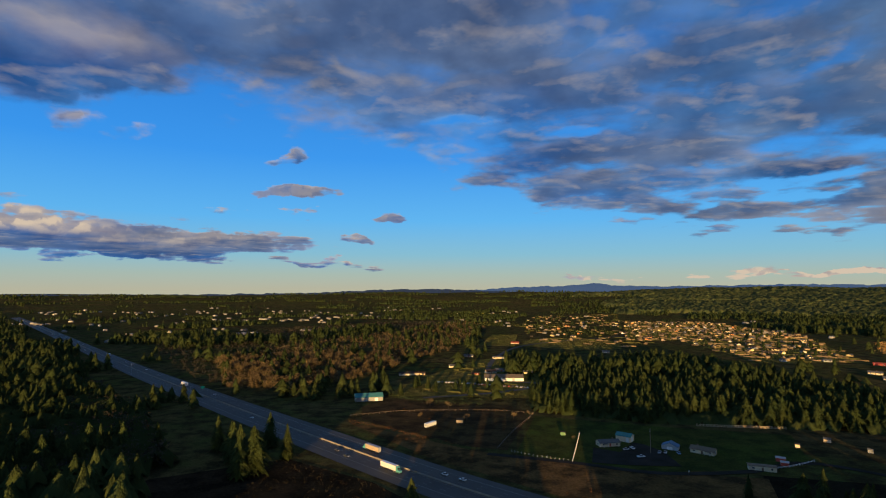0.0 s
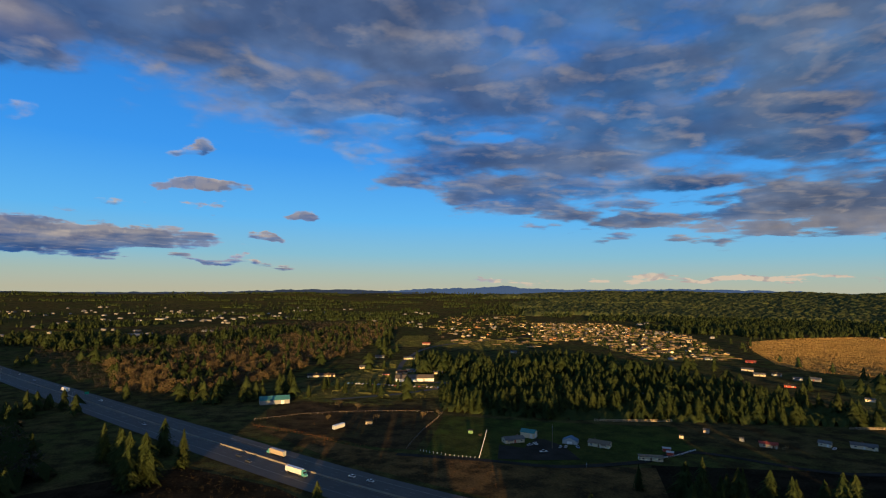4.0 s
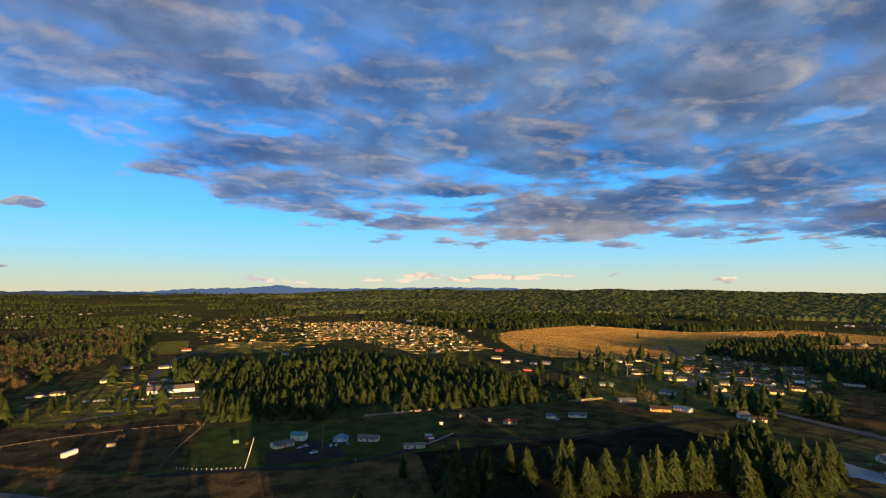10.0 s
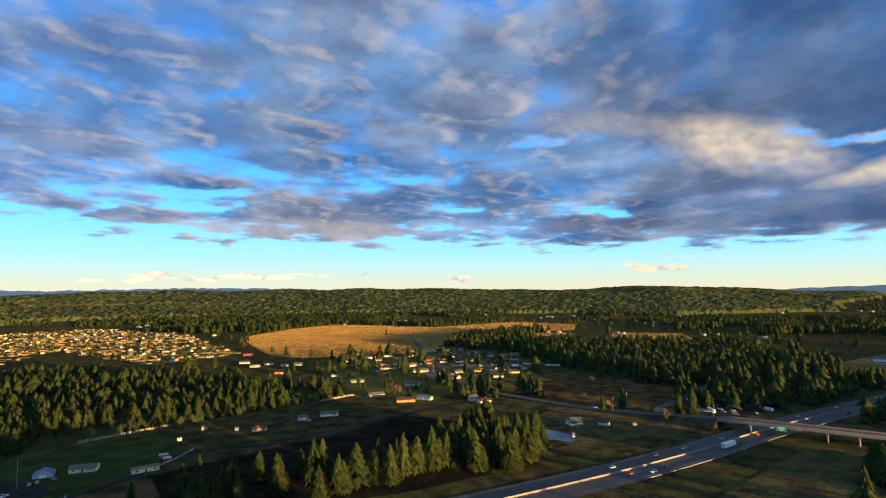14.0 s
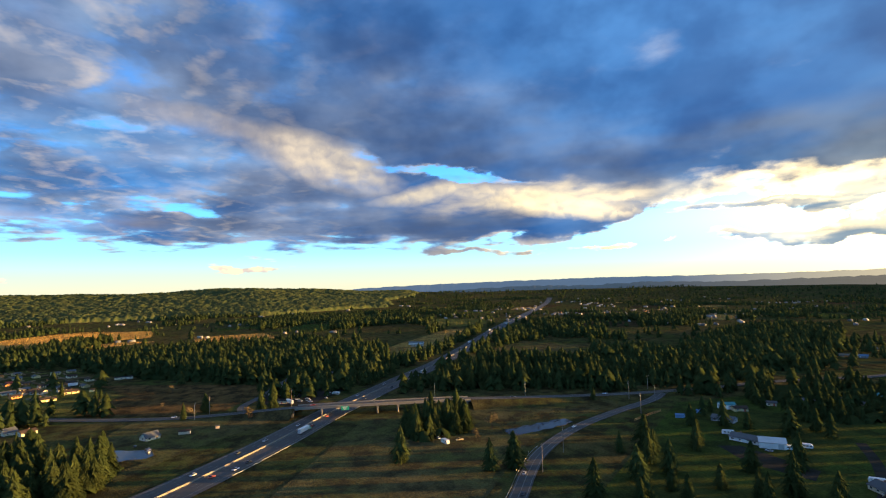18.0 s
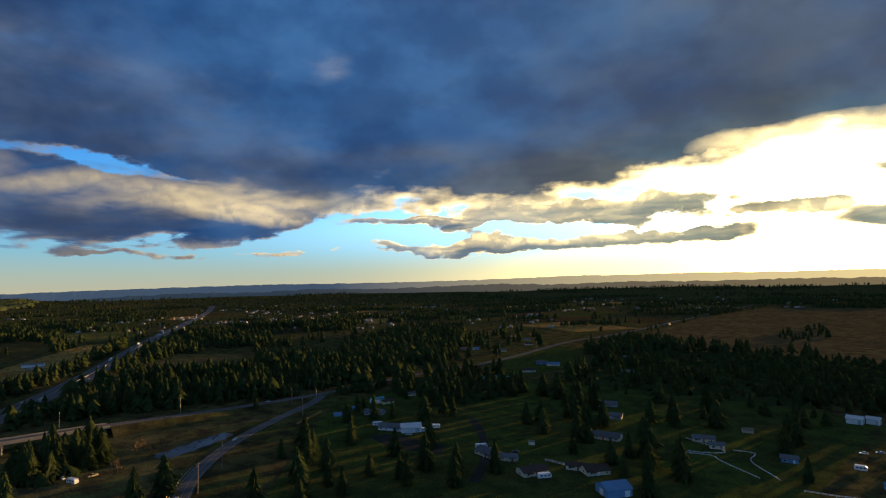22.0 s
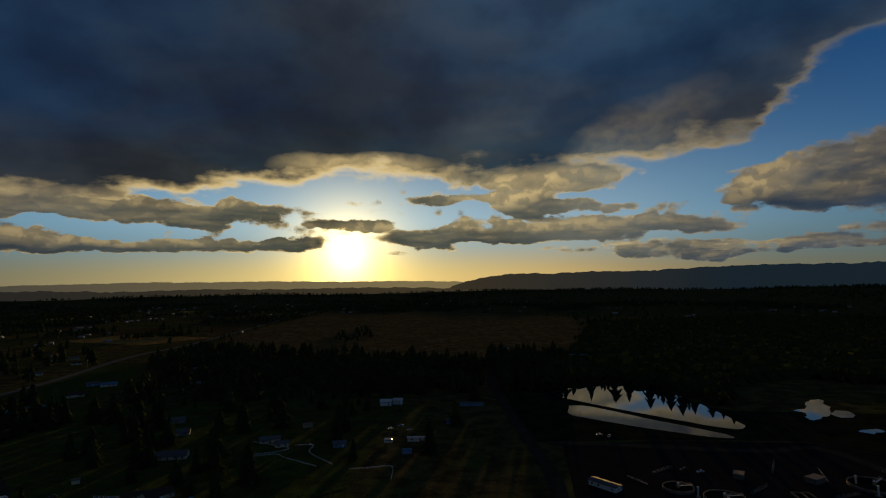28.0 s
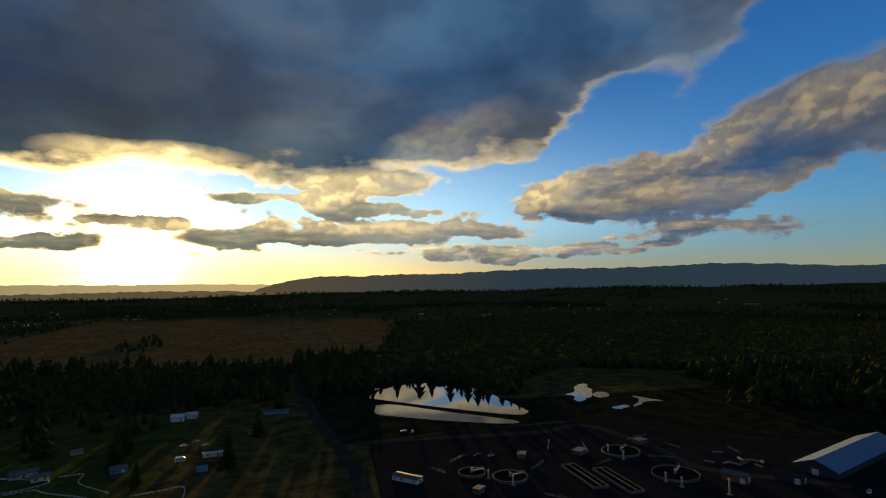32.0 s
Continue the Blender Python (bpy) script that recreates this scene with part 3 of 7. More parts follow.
def box(x0, x1, y0, y1, z0, z1, top=1.0):
    """Corners and faces of a block; top: how far its upper face is drawn in."""
    mx, my = (x0 + x1) / 2, (y0 + y1) / 2
    v = [(x0, y0, z0), (x1, y0, z0), (x1, y1, z0), (x0, y1, z0)]
    v += [(mx + (x - mx) * top, my + (y - my) * top, z1) for x, y, _ in v]
    return v, [(3, 2, 1, 0), (4, 5, 6, 7), (0, 1, 5, 4), (1, 2, 6, 5), (2, 3, 7, 6), (3, 0, 4, 7)]


def merge(*shapes):
    verts, faces = [], []
    for v, f in shapes:
        n = len(verts)
        verts += list(v)
        faces += [tuple(i + n for i in g) for g in f]
    return verts, faces


def tube(r0, r1, z0, z1, n=8, x=0.0, y=0.0):
    a = [2 * math.pi * i / n for i in range(n)]
    v = [(x + r0 * math.cos(t), y + r0 * math.sin(t), z0) for t in a] + [(x + r1 * math.cos(t), y + r1 * math.sin(t), z1) for t in a]
    return v, [(i, (i + 1) % n, n + (i + 1) % n, n + i) for i in range(n)] + [tuple(range(n, 2 * n)), tuple(range(n - 1, -1, -1))]


def smooth(points, step=12.0):
    """A smooth line (Catmull-Rom) through points of two or three numbers."""
    p = np.array([(*q, 0.0)[:3] for q in points], float)
    p = np.vstack([2 * p[0] - p[1], p, 2 * p[-1] - p[-2]])
    line = []
    for i in range(1, len(p) - 2):
        n = max(2, int(np.linalg.norm(p[i + 1] - p[i]) / step))
        for t in np.linspace(0, 1, n, endpoint=False):
            a, b, c, d = p[i - 1:i + 3]
            line.append(0.5 * (2 * b + (c - a) * t + (2 * a - 5 * b + 4 * c - d) * t * t + (3 * b - a - 3 * c + d) * t ** 3))
    return np.array(line + [p[-2]])


def sides(line):
    """The unit normals, to the left, along a line."""
    d = np.gradient(line[:, :2], axis=0)
    d /= np.linalg.norm(d, axis=1, keepdims=True)
    return np.stack([-d[:, 1], d[:, 0]], 1)


def ribbon(line, left, right, lift=0.0, thick=0.0):
    """A strip along a line from left to right metres beside it (scalars or one for each point)."""
    n = sides(line)
    left, right = np.broadcast_to(left, len(line)), np.broadcast_to(right, len(line))
    a = np.c_[line[:, :2] + n * left[:, None], line[:, 2] + lift]
    b = np.c_[line[:, :2] - n * right[:, None], line[:, 2] + lift]
    k = len(line)
    faces = [(i, k + i, k + i + 1, i + 1) for i in range(k - 1)]
    verts = [*a, *b]
    if thick:
        verts += [*(a - (0, 0, thick)), *(b - (0, 0, thick))]
        for i in range(k - 1):
            faces += [(i, i + 1, 2 * k + i + 1, 2 * k + i), (k + i + 1, k + i, 3 * k + i, 3 * k + i + 1), (2 * k + i, 2 * k + i + 1, 3 * k + i + 1, 3 * k + i)]
    return verts, faces


def inside(poly, x, y):
    """Which of the points lie in a polygon."""
    poly = np.asarray(poly, float)
    hit = np.zeros(len(x), bool)
    for (x0, y0), (x1, y1) in zip(poly, np.roll(poly, -1, 0)):
        if y0 != y1:
            hit ^= ((y0 > y) != (y1 > y)) & (x < (x1 - x0) * (y - y0) / (y1 - y0) + x0)
    return hit


def near_line(line, x, y, reach):
    """Which of the points lie within reach of a line."""
    close = np.zeros(len(x), bool)
    for a, b in zip(line[:-1, :2], line[1:, :2]):
        d = b - a
        s = np.clip(((x - a[0]) * d[0] + (y - a[1]) * d[1]) / (d @ d + 1e-9), 0, 1)
        close |= (x - a[0] - s * d[0]) ** 2 + (y - a[1] - s * d[1]) ** 2 < reach * reach
    return close


def wander(x, y, size, seed=0.0):
    """A smooth field of values from 0 to 1 that changes over about size metres."""
    x, y = np.asarray(x) / size + seed, np.asarray(y) / size - seed * 0.7
    v = sum(np.sin(x * a + y * b + c) * w for a, b, c, w in ((2.1, 1.3, 0.4, 1.0), (-1.7, 2.6, 1.9, 0.9), (3.9, -2.3, 4.2, 0.6), (4.7, 5.1, 2.2, 0.45), (-7.3, 6.1, 0.3, 0.3)))
    return np.clip(0.5 + v / 4.2, 0, 1)


def blotch(x, y, size, seed):
    """Uneven patches from 0 to 1, about size metres wide, at two scales."""
    table = np.random.RandomState(seed).uniform(0, 1, (128, 128))
    total = 0.0
    for k, share in ((1.0, 0.65), (2.7, 0.35)):
        u, v = np.asarray(x) / size * k + 64.3, np.asarray(y) / size * k + 64.7
        i, j = np.floor(u).astype(int), np.floor(v).astype(int)
        fu, fv = u - i, v - j
        fu, fv = fu * fu * (3 - 2 * fu), fv * fv * (3 - 2 * fv)
        i, j, i1, j1 = i % 128, j % 128, (i + 1) % 128, (j + 1) % 128
        total = total + share * ((table[i, j] * (1 - fu) + table[i1, j] * fu) * (1 - fv) + (table[i, j1] * (1 - fu) + table[i1, j1] * fu) * fv)
    return total


# ---- the ground: a plain that rises to wooded hills ----
RISE = np.array([(-60, 62, 2600), (-20, 62, 2600), (0, 76, 2600), (12, 92, 2300), (22, 98, 1800), (50, 104, 1800), (70, 86, 1850), (81, 100, 2000),
                 (92, 66, 2500), (110, 54, 2900), (150, 52, 2900), (180, 52, 2900), (240, 66, 2600), (300, 62, 2600)], float)


def height(x, y):
    x, y = np.asarray(x, float), np.asarray(y, float)
    r, b = np.hypot(x, y), np.degrees(np.arctan2(x, y))
    b = np.where(b < -60, b + 360, b)
    top, start = np.interp(b, RISE[:, 0], RISE[:, 1]), np.interp(b, RISE[:, 0], RISE[:, 2])
    s = np.clip((r - start) / (4300 - start), 0, 1)
    s = s * s * (3 - 2 * s)
    return top * s * (0.80 + 0.26 * wander(x, y, 900, 2.0) + 0.16 * wander(x, y, 330, 5.0))


angles, rings = np.radians(np.arange(0, 360, 1.5)), np.r_[0.1, np.arange(100, 1600, 100), np.arange(1600, 5000, 70), 5500, 6500, 8000]
gx, gy = np.outer(rings, np.sin(angles)), np.outer(rings, np.cos(angles))
na, nr = len(angles), len(rings)
ground_quads = [(i * na + j, i * na + (j + 1) % na, (i + 1) * na + (j + 1) % na, (i + 1) * na + j) for i in range(nr - 1) for j in range(na)]
ground = piece("ground", np.c_[gx.ravel(), gy.ravel(), height(gx.ravel(), gy.ravel())], [q[::-1] for q in ground_quads], M["ground"])
tagged(ground, "rough grassland plain rising to wooded hills", "ground", kind="structure")


def ridge(name, dist, mat, label, crest):
    """A far range of hills: bearings and heights over the horizon of its crest."""
    crest = np.array(crest, float)
    b = np.arange(crest[0, 0], crest[-1, 0] + 0.01, 0.25)
    e = np.interp(b, crest[:, 0], crest[:, 1])
    rough = wander(b * 40, b * 0, 35, dist * 0.01) - 0.5 + 0.5 * (wander(b * 40, b * 0, 9, dist * 0.02) - 0.5)
    z = 110 + dist * np.tan(np.radians(e + (0.06 if "sunset" in name else 0.11) * rough))
    s, c = np.sin(np.radians(b)), np.cos(np.radians(b))
    rows = [np.c_[s * (dist + off), c * (dist + off), z * share - (1 - share) * 20] for off, share in ((-260, 0.0), (-150, 0.55), (-60, 0.86), (0, 1.0), (180, 0.0))]
    n = len(b)
    faces = [(k * n + i + 1, k * n + i, (k + 1) * n + i, (k + 1) * n + i + 1) for k in range(4) for i in range(n - 1)]
    return tagged(piece(name, np.vstack(rows), faces, mat), label, "mountains", kind="structure")


# each range carries its haze as a glow in its own material
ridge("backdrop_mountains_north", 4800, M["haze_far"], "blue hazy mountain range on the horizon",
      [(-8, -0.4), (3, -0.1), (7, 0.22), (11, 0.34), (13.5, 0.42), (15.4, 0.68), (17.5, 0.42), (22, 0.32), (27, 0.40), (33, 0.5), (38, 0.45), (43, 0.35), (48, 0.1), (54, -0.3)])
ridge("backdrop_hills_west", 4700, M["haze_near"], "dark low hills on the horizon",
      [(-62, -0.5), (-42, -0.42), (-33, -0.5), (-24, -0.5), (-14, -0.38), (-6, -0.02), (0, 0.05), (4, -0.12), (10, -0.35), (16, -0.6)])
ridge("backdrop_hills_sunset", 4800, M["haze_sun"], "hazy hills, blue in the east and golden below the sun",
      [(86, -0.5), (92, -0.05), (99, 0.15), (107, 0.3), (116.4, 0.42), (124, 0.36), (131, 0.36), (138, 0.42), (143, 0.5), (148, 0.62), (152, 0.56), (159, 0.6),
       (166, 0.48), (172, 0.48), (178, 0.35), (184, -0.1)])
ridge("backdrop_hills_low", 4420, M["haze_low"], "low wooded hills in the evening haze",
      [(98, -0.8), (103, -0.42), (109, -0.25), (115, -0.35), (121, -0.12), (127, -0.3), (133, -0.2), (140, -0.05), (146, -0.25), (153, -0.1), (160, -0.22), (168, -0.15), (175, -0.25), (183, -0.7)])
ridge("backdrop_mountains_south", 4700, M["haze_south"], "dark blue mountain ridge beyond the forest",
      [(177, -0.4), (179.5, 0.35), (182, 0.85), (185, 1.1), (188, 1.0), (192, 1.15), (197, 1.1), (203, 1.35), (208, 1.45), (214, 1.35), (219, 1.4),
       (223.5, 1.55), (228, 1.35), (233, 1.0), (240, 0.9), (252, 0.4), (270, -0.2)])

# ---- fields ----
FIELDS = {
    "golden_meadow": ("golden", "wide golden meadow of dry grass in low sun", [(655, 700), (700, 640), (760, 585), (870, 562), (960, 578), (1090, 640), (1160, 632), (1345, 600), (1450, 480), (1700, 560), (1760, 790), (1400, 900), (1380, 1290), (1115, 1244), (910, 1150), (780, 975), (665, 779)]),
    "south_meadow": ("hay", "wide brown meadow below the setting sun", [(362, -898), (223, -860), (120, -840), (0, -810), (-180, -864), (-360, -1760), (155, -2293), (600, -2175), (590, -1600), (520, -1150), (480, -960)]),
    "green_paddock": ("green", "bright green paddock beside a lane", [(494, -562), (512, -690), (530, -800), (478, -790), (389, -640), (389, -512), (416, -504)]),
    "house_paddock": ("green", "mown green paddock with fences", [(80, 482), (167, 447), (264, 420), (236, 358), (187, 341), (130, 336), (49, 372)]),
    "east_paddock": ("olive", "worn pasture behind scattered houses", [(268, 430), (442, 388), (450, 350), (399, 296), (304, 308), (240, 352)]),
    "brown_pasture": ("brown", "bare brown pasture beside the highway", [(-76, 519), (-48, 559), (72, 520), (73, 475), (44, 380), (18, 390), (-68, 464)]),
    # slope darkened by material to stand for the shade on it
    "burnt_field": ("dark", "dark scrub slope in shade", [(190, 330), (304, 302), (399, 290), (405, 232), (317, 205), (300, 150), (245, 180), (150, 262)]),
    "verge_north": ("bracken", "rusty grass verge along the highway", [(-82, 462), (18, 382), (110, 338), (190, 325), (160, 255), (110, 262), (60, 300), (-10, 365)]),
    "yard_lots": ("sunlit_grass", "grass plots between village houses", [(440, 388), (500, 480), (640, 640), (760, 580), (830, 545), (720, 330), (640, 240), (545, 255), (560, 310), (470, 300)]),
    "bracken_lot": ("bracken", "clearing of rusty dead bracken", [(545, 245), (640, 235), (720, 300), (690, 200), (660, 100), (600, 90), (530, 112), (520, 160), (535, 215)]),
    "town_green": ("sunlit_grass", "green field before the town", [(189, 1200), (262, 1249), (376, 1161), (330, 1010), (230, 1000), (150, 1080)]),
    "north_green": ("sunlit_grass", "long green field in the woods", [(70, 1080), (120, 1330), (180, 1330), (140, 1060)]),
    "yard_north": ("sunlit_grass", "grass yard round long sheds", [(-60, 620), (0, 690), (110, 680), (130, 640), (90, 560), (-50, 570)]),
    "town_lawns": ("sunlit_grass", "lawns and gardens between the town houses", [(624, 1868), (893, 1824), (873, 1334), (640, 830), (480, 830), (510, 1192), (391, 1169)]),
    "far_fields_east": ("sunlit_grass", "green hay fields between woods", [(1809, -286), (1690, -439), (1471, -382), (1420, -300), (1492, -210)]),
    "meadow_far_east": ("sunlit_grass", "sunlit green strip behind the meadow", [(2002, 898), (2121, 661), (1806, 560), (1742, 762)]),
    "highway_field_east": ("golden", "dry grass strip beside the highway", [(790, -90), (1000, -190), (1330, -330), (1340, -250), (1050, -100), (860, -20)]),
    "field_south_east": ("verge", "brown field beyond the overpass", [(640, -110), (760, -170), (900, -250), (1000, -330), (900, -400), (720, -330), (660, -230)]),
    "interchange_grass": ("verge", "rough grass inside the interchange", [(300, 40), (460, -15), (470, -100), (440, -215), (370, -130), (270, -70), (240, 60)]),
    "south_lawns": ("green", "rough lawns round scattered homes", [(440, -290), (330, -190), (240, -110), (200, -200), (120, -240), (60, -300), (60, -520), (200, -540), (380, -500), (450, -380)]),
    # two sheets whose colour paints the cloud shade round the plant
    "plant_meadow": ("marsh_shade", "dark rough grass round the lagoons", [(-44, -385), (-44, -480), (-36, -604), (-84, -604), (-232, -478), (-480, -455), (-640, -300), (-430, -250), (-330, -305), (-240, -390), (-130, -395)]),
    "plant_yard": ("yard_shade", "dark cindery yard of a water treatment plant", [(-60, -270), (-70, -380), (-130, -390), (-240, -385), (-330, -300), (-420, -260), (-420, -180), (-250, -200), (-110, -240)]),
    "verge_south": ("verge", "grass verge beside the highway", [(300, 150), (395, 112), (480, 60), (500, 75), (505, 180), (420, 190), (380, 130), (320, 172)]),
    "house_yard": ("gravel", "gravel yard of a house with a barn", [(95, 354), (105, 387), (120, 376), (137, 399), (143, 395), (150, 377), (149, 346), (115, 349)]),
    "camper_yard": ("gravel", "gravel forecourt beside a house and garage", [(319, -240), (315, -254), (288, -258), (262, -262), (250, -247), (284, -234)]),
    "farm_meadow": ("sunlit_grass", "sunlit pasture round the farm shop", [(-30, 590), (40, 560), (95, 575), (118, 640), (150, 780), (95, 900), (40, 830), (-20, 700)]),
    "breakers_lot": ("gravel", "gravel lot crowded with parked vehicles", [(526, 36), (541, 83), (606, 85), (645, 62), (650, 22), (592, 5)]),
    # ground darkened here in place of a cast shadow
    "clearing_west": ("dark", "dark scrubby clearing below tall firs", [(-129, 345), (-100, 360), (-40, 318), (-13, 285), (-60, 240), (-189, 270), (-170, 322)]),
}
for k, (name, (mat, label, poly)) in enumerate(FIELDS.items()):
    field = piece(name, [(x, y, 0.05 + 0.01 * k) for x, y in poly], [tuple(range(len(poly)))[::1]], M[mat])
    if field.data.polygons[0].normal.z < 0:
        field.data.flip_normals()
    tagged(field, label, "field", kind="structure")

# far patchwork of fields on the plain
patch_rng = random.Random(17)
patches = {"green": [], "golden": [], "brown": [], "olive": []}
taken = [(sum(x for x, _ in q[2]) / len(q[2]), sum(y for _, y in q[2]) / len(q[2])) for q in FIELDS.values()]
for _ in range(1800):
    b, d = radians(patch_rng.uniform(-50, 175)), patch_rng.uniform(1350, 3400)
    cx, cy = d * math.sin(b), d * math.cos(b)
    if float(height(cx, cy)) > 2 or any(math.hypot(cx - x, cy - y) < 215 for x, y in taken):
        continue
    w, h, turn = patch_rng.uniform(35, 95), patch_rng.uniform(60, 150), radians(patch_rng.choice((62, 62, 20)) + patch_rng.uniform(-8, 8))
    quad = [(cx + a * w * math.cos(turn) - c * h * math.sin(turn), cy + a * w * math.sin(turn) + c * h * math.cos(turn)) for a, c in ((-1, -1), (1, -0.9), (0.9, 1), (-1, 1.1))]
    corners = np.array(quad + [(cx, cy)])
    if any(inside(q[2], corners[:, 0], corners[:, 1]).any() for q in FIELDS.values()):
        continue
    taken.append((cx, cy))
    if b < radians(25):
        patches[patch_rng.choice(("green", "olive", "olive", "brown"))].append(quad)
        continue
    kind = patch_rng.choice(("green", "green", "golden", "golden", "brown", "olive"))
    patches[kind].append(quad)
for kind, quads in patches.items():
    v = [(x, y, 0.06) for q in quads for x, y in q]
    tagged(piece(f"field_patches_{kind}", v, [tuple(range(4 * k, 4 * k + 4)) for k in range(len(quads))], M[kind]), f"far {kind} fields of the plain", "field", kind="structure")
FAR_FIELDS = [q for quads in patches.values() for q in quads]

# ---- roads ----
HIGHWAY = smooth([(-3600, 4200), (-1838, 2306), (-1156, 1565), (-499, 837), (-236, 558), (-89, 407), (26, 295), (150, 198), (297, 109), (394, 58), (505, 8),
                  (629, -56), (837, -162), (1400, -409), (2274, -821), (3150, -1217)], 14.0)
HIGHWAY[:, 2] = 0.34 + 1.15 * np.where(HIGHWAY[:, 0] > 0, height(HIGHWAY[:, 0], HIGHWAY[:, 1]), 0.0)
wide = np.interp(HIGHWAY[:, 0], [-600, -100, 60, 250, 700], [15, 20, 20, 16, 14])
OVERPASS = smooth([(700, 500), (614, 382), (557, 307), (539, 281), (531, 252), (518, 210), (508, 160), (506, 111, 1.0), (498, 79, 3.8), (488, 44, 7.2), (483, 0, 8.2),
                   (481, -50, 8.2), (481, -94, 7.4), (482, -172, 4.2), (484, -240, 1.8), (487, -300, 0.5), (491, -360, 0.3), (500, -430), (496, -520), (494, -560),
                   (511, -670), (552, -870), (552, -1080), (628, -1753), (700, -2500)], 8.0)
OVERPASS[:, 2] = np.maximum(OVERPASS[:, 2], 0.3)
RAMP = smooth([(215, -40), (250, -76), (298, -102), (331, -121), (366, -150), (395, -182), (426, -226), (456, -274), (486, -305)], 7.0)
SPUR = smooth([(520, 95), (542, 98), (596, 86), (661, 76), (760, 60)], 9.0)
LANE_WEST = smooth([(1000, 700), (614, 372)], 20.0)
TRACK = smooth([(-30, -700), (-30, -609), (-40, -473), (-53, -344), (-54, -285), (-50, -200)], 12.0)
YARD_ROAD = smooth([(-60, -385), (-90, -383), (-130, -376), (-197, -367), (-225, -375), (-240, -365), (-248, -310), (-250, -262), (-300, -215)], 8.0)
DRIVE = smooth([(300, -330), (262, -300), (225, -262), (200, -225)], 8.0)
DRIVE_NORTH = smooth([(30, 372), (84, 353), (130, 334), (187, 337), (236, 352), (300, 300), (390, 292), (500, 262)], 10.0)
TOWN_STREET = smooth([(-20, 560), (60, 590), (115, 640), (60, 690), (90, 900), (180, 1100), (430, 1300)], 12.0)
for name, line, l, r, lift, mat, label in (
        ("road_highway", HIGHWAY, wide, wide + 1.5, 0.0, "asphalt", "grey six-lane highway with a concrete median barrier"),
        ("road_ramp", RAMP, 5.0, 5.0, 0.38, "asphalt", "curved asphalt slip road with white edge lines"),
        ("road_spur", SPUR, 4.0, 4.0, 0.30, "old_asphalt", "pale worn side road"),
        ("road_village", LANE_WEST, 3.5, 3.5, 0.29, "old_asphalt", "village lane between houses"),
        ("road_track", TRACK, 4.5, 4.5, 0.30, "gravel", "straight gravel track beside the lagoons"),
        ("road_yard", YARD_ROAD, 4.0, 4.0, 0.33, "gravel", "gravel service road of the plant"),
        ("road_drive", DRIVE, 3.0, 3.0, 0.31, "gravel", "gravel drive to the houses"),
        ("road_drive_north", DRIVE_NORTH, 2.8, 2.8, 0.32, "gravel", "gravel drive along the paddocks"),
        ("road_town", TOWN_STREET, 3.5, 3.5, 0.35, "old_asphalt", "street towards the town")):
    tagged(piece(name, *ribbon(line, l, r, lift), M[mat]), label, "road", kind="structure")
deck = (OVERPASS[:, 1] < 50) & (OVERPASS[:, 1] > -110) & (OVERPASS[:, 0] < 520)
i0, i1 = np.where(deck)[0][[0, -1]]
# approaches: asphalt on earth banks
tagged(piece("road_north_approach", *ribbon(OVERPASS[:i0 + 1], 5.5, 5.5, 0.12), M["old_asphalt"]), "two-lane road that climbs to the overpass", "road", kind="structure")
tagged(piece("road_south_approach", *ribbon(OVERPASS[i1:], 5.5, 5.5, 0.12), M["old_asphalt"]), "two-lane road that leaves the overpass", "road", kind="structure")
for name, line in (("bank_north", OVERPASS[max(0, i0 - 14):i0 + 1]), ("bank_south", OVERPASS[i1:i1 + 30])):
    n = sides(line)
    spread = 6.0 + 1.8 * line[:, 2]
    k = len(line)
    v = [*np.c_[line[:, :2] + n * 6.0, line[:, 2]], *np.c_[line[:, :2] - n * 6.0, line[:, 2]], *np.c_[line[:, :2] + n * spread[:, None], line[:, 2] * 0], *np.c_[line[:, :2] - n * spread[:, None], line[:, 2] * 0]]
    f = [(i, k + i, k + i + 1, i + 1) for i in range(k - 1)] + [(2 * k + i, i, i + 1, 2 * k + i + 1) for i in range(k - 1)] + [(k + i, 3 * k + i, 3 * k + i + 1, k + i + 1) for i in range(k - 1)]
    tagged(piece(name, v, f, M["olive"]), "grassy earth bank below the overpass road", "embankment", kind="structure")

# painted lines of highway, ramp and overpass
lines = [ribbon(HIGHWAY, s * w + 0.15, -s * w + 0.15, 0.05) for s, w in ((1, 13.4), (-1, 13.4), (1, 1.6), (-1, 1.6))]
lines += [ribbon(RAMP, s * 3.9 + 0.12, -s * 3.9 + 0.12, 0.44) for s in (1, -1)] + [ribbon(RAMP, 0.12, 0.12, 0.44)]
lines += [ribbon(OVERPASS[25:-20], s * 3.9 + 0.12, -s * 3.9 + 0.12, 0.18) for s in (1, -1)]
for off in (5.4, 9.2, -5.4, -9.2):
    for i in range(60, len(HIGHWAY) - 120, 1):
        seg = HIGHWAY[i:i + 2]
        seg = np.array([seg[0], seg[0] + (seg[1] - seg[0]) * 0.28])
        lines.append(ribbon(seg, off + 0.1, -off + 0.1, 0.05))
tagged(piece("trim_road_marking", *merge(*lines), M["paint_line"]), "white painted lane lines on the highway", "road marking", kind="structure")

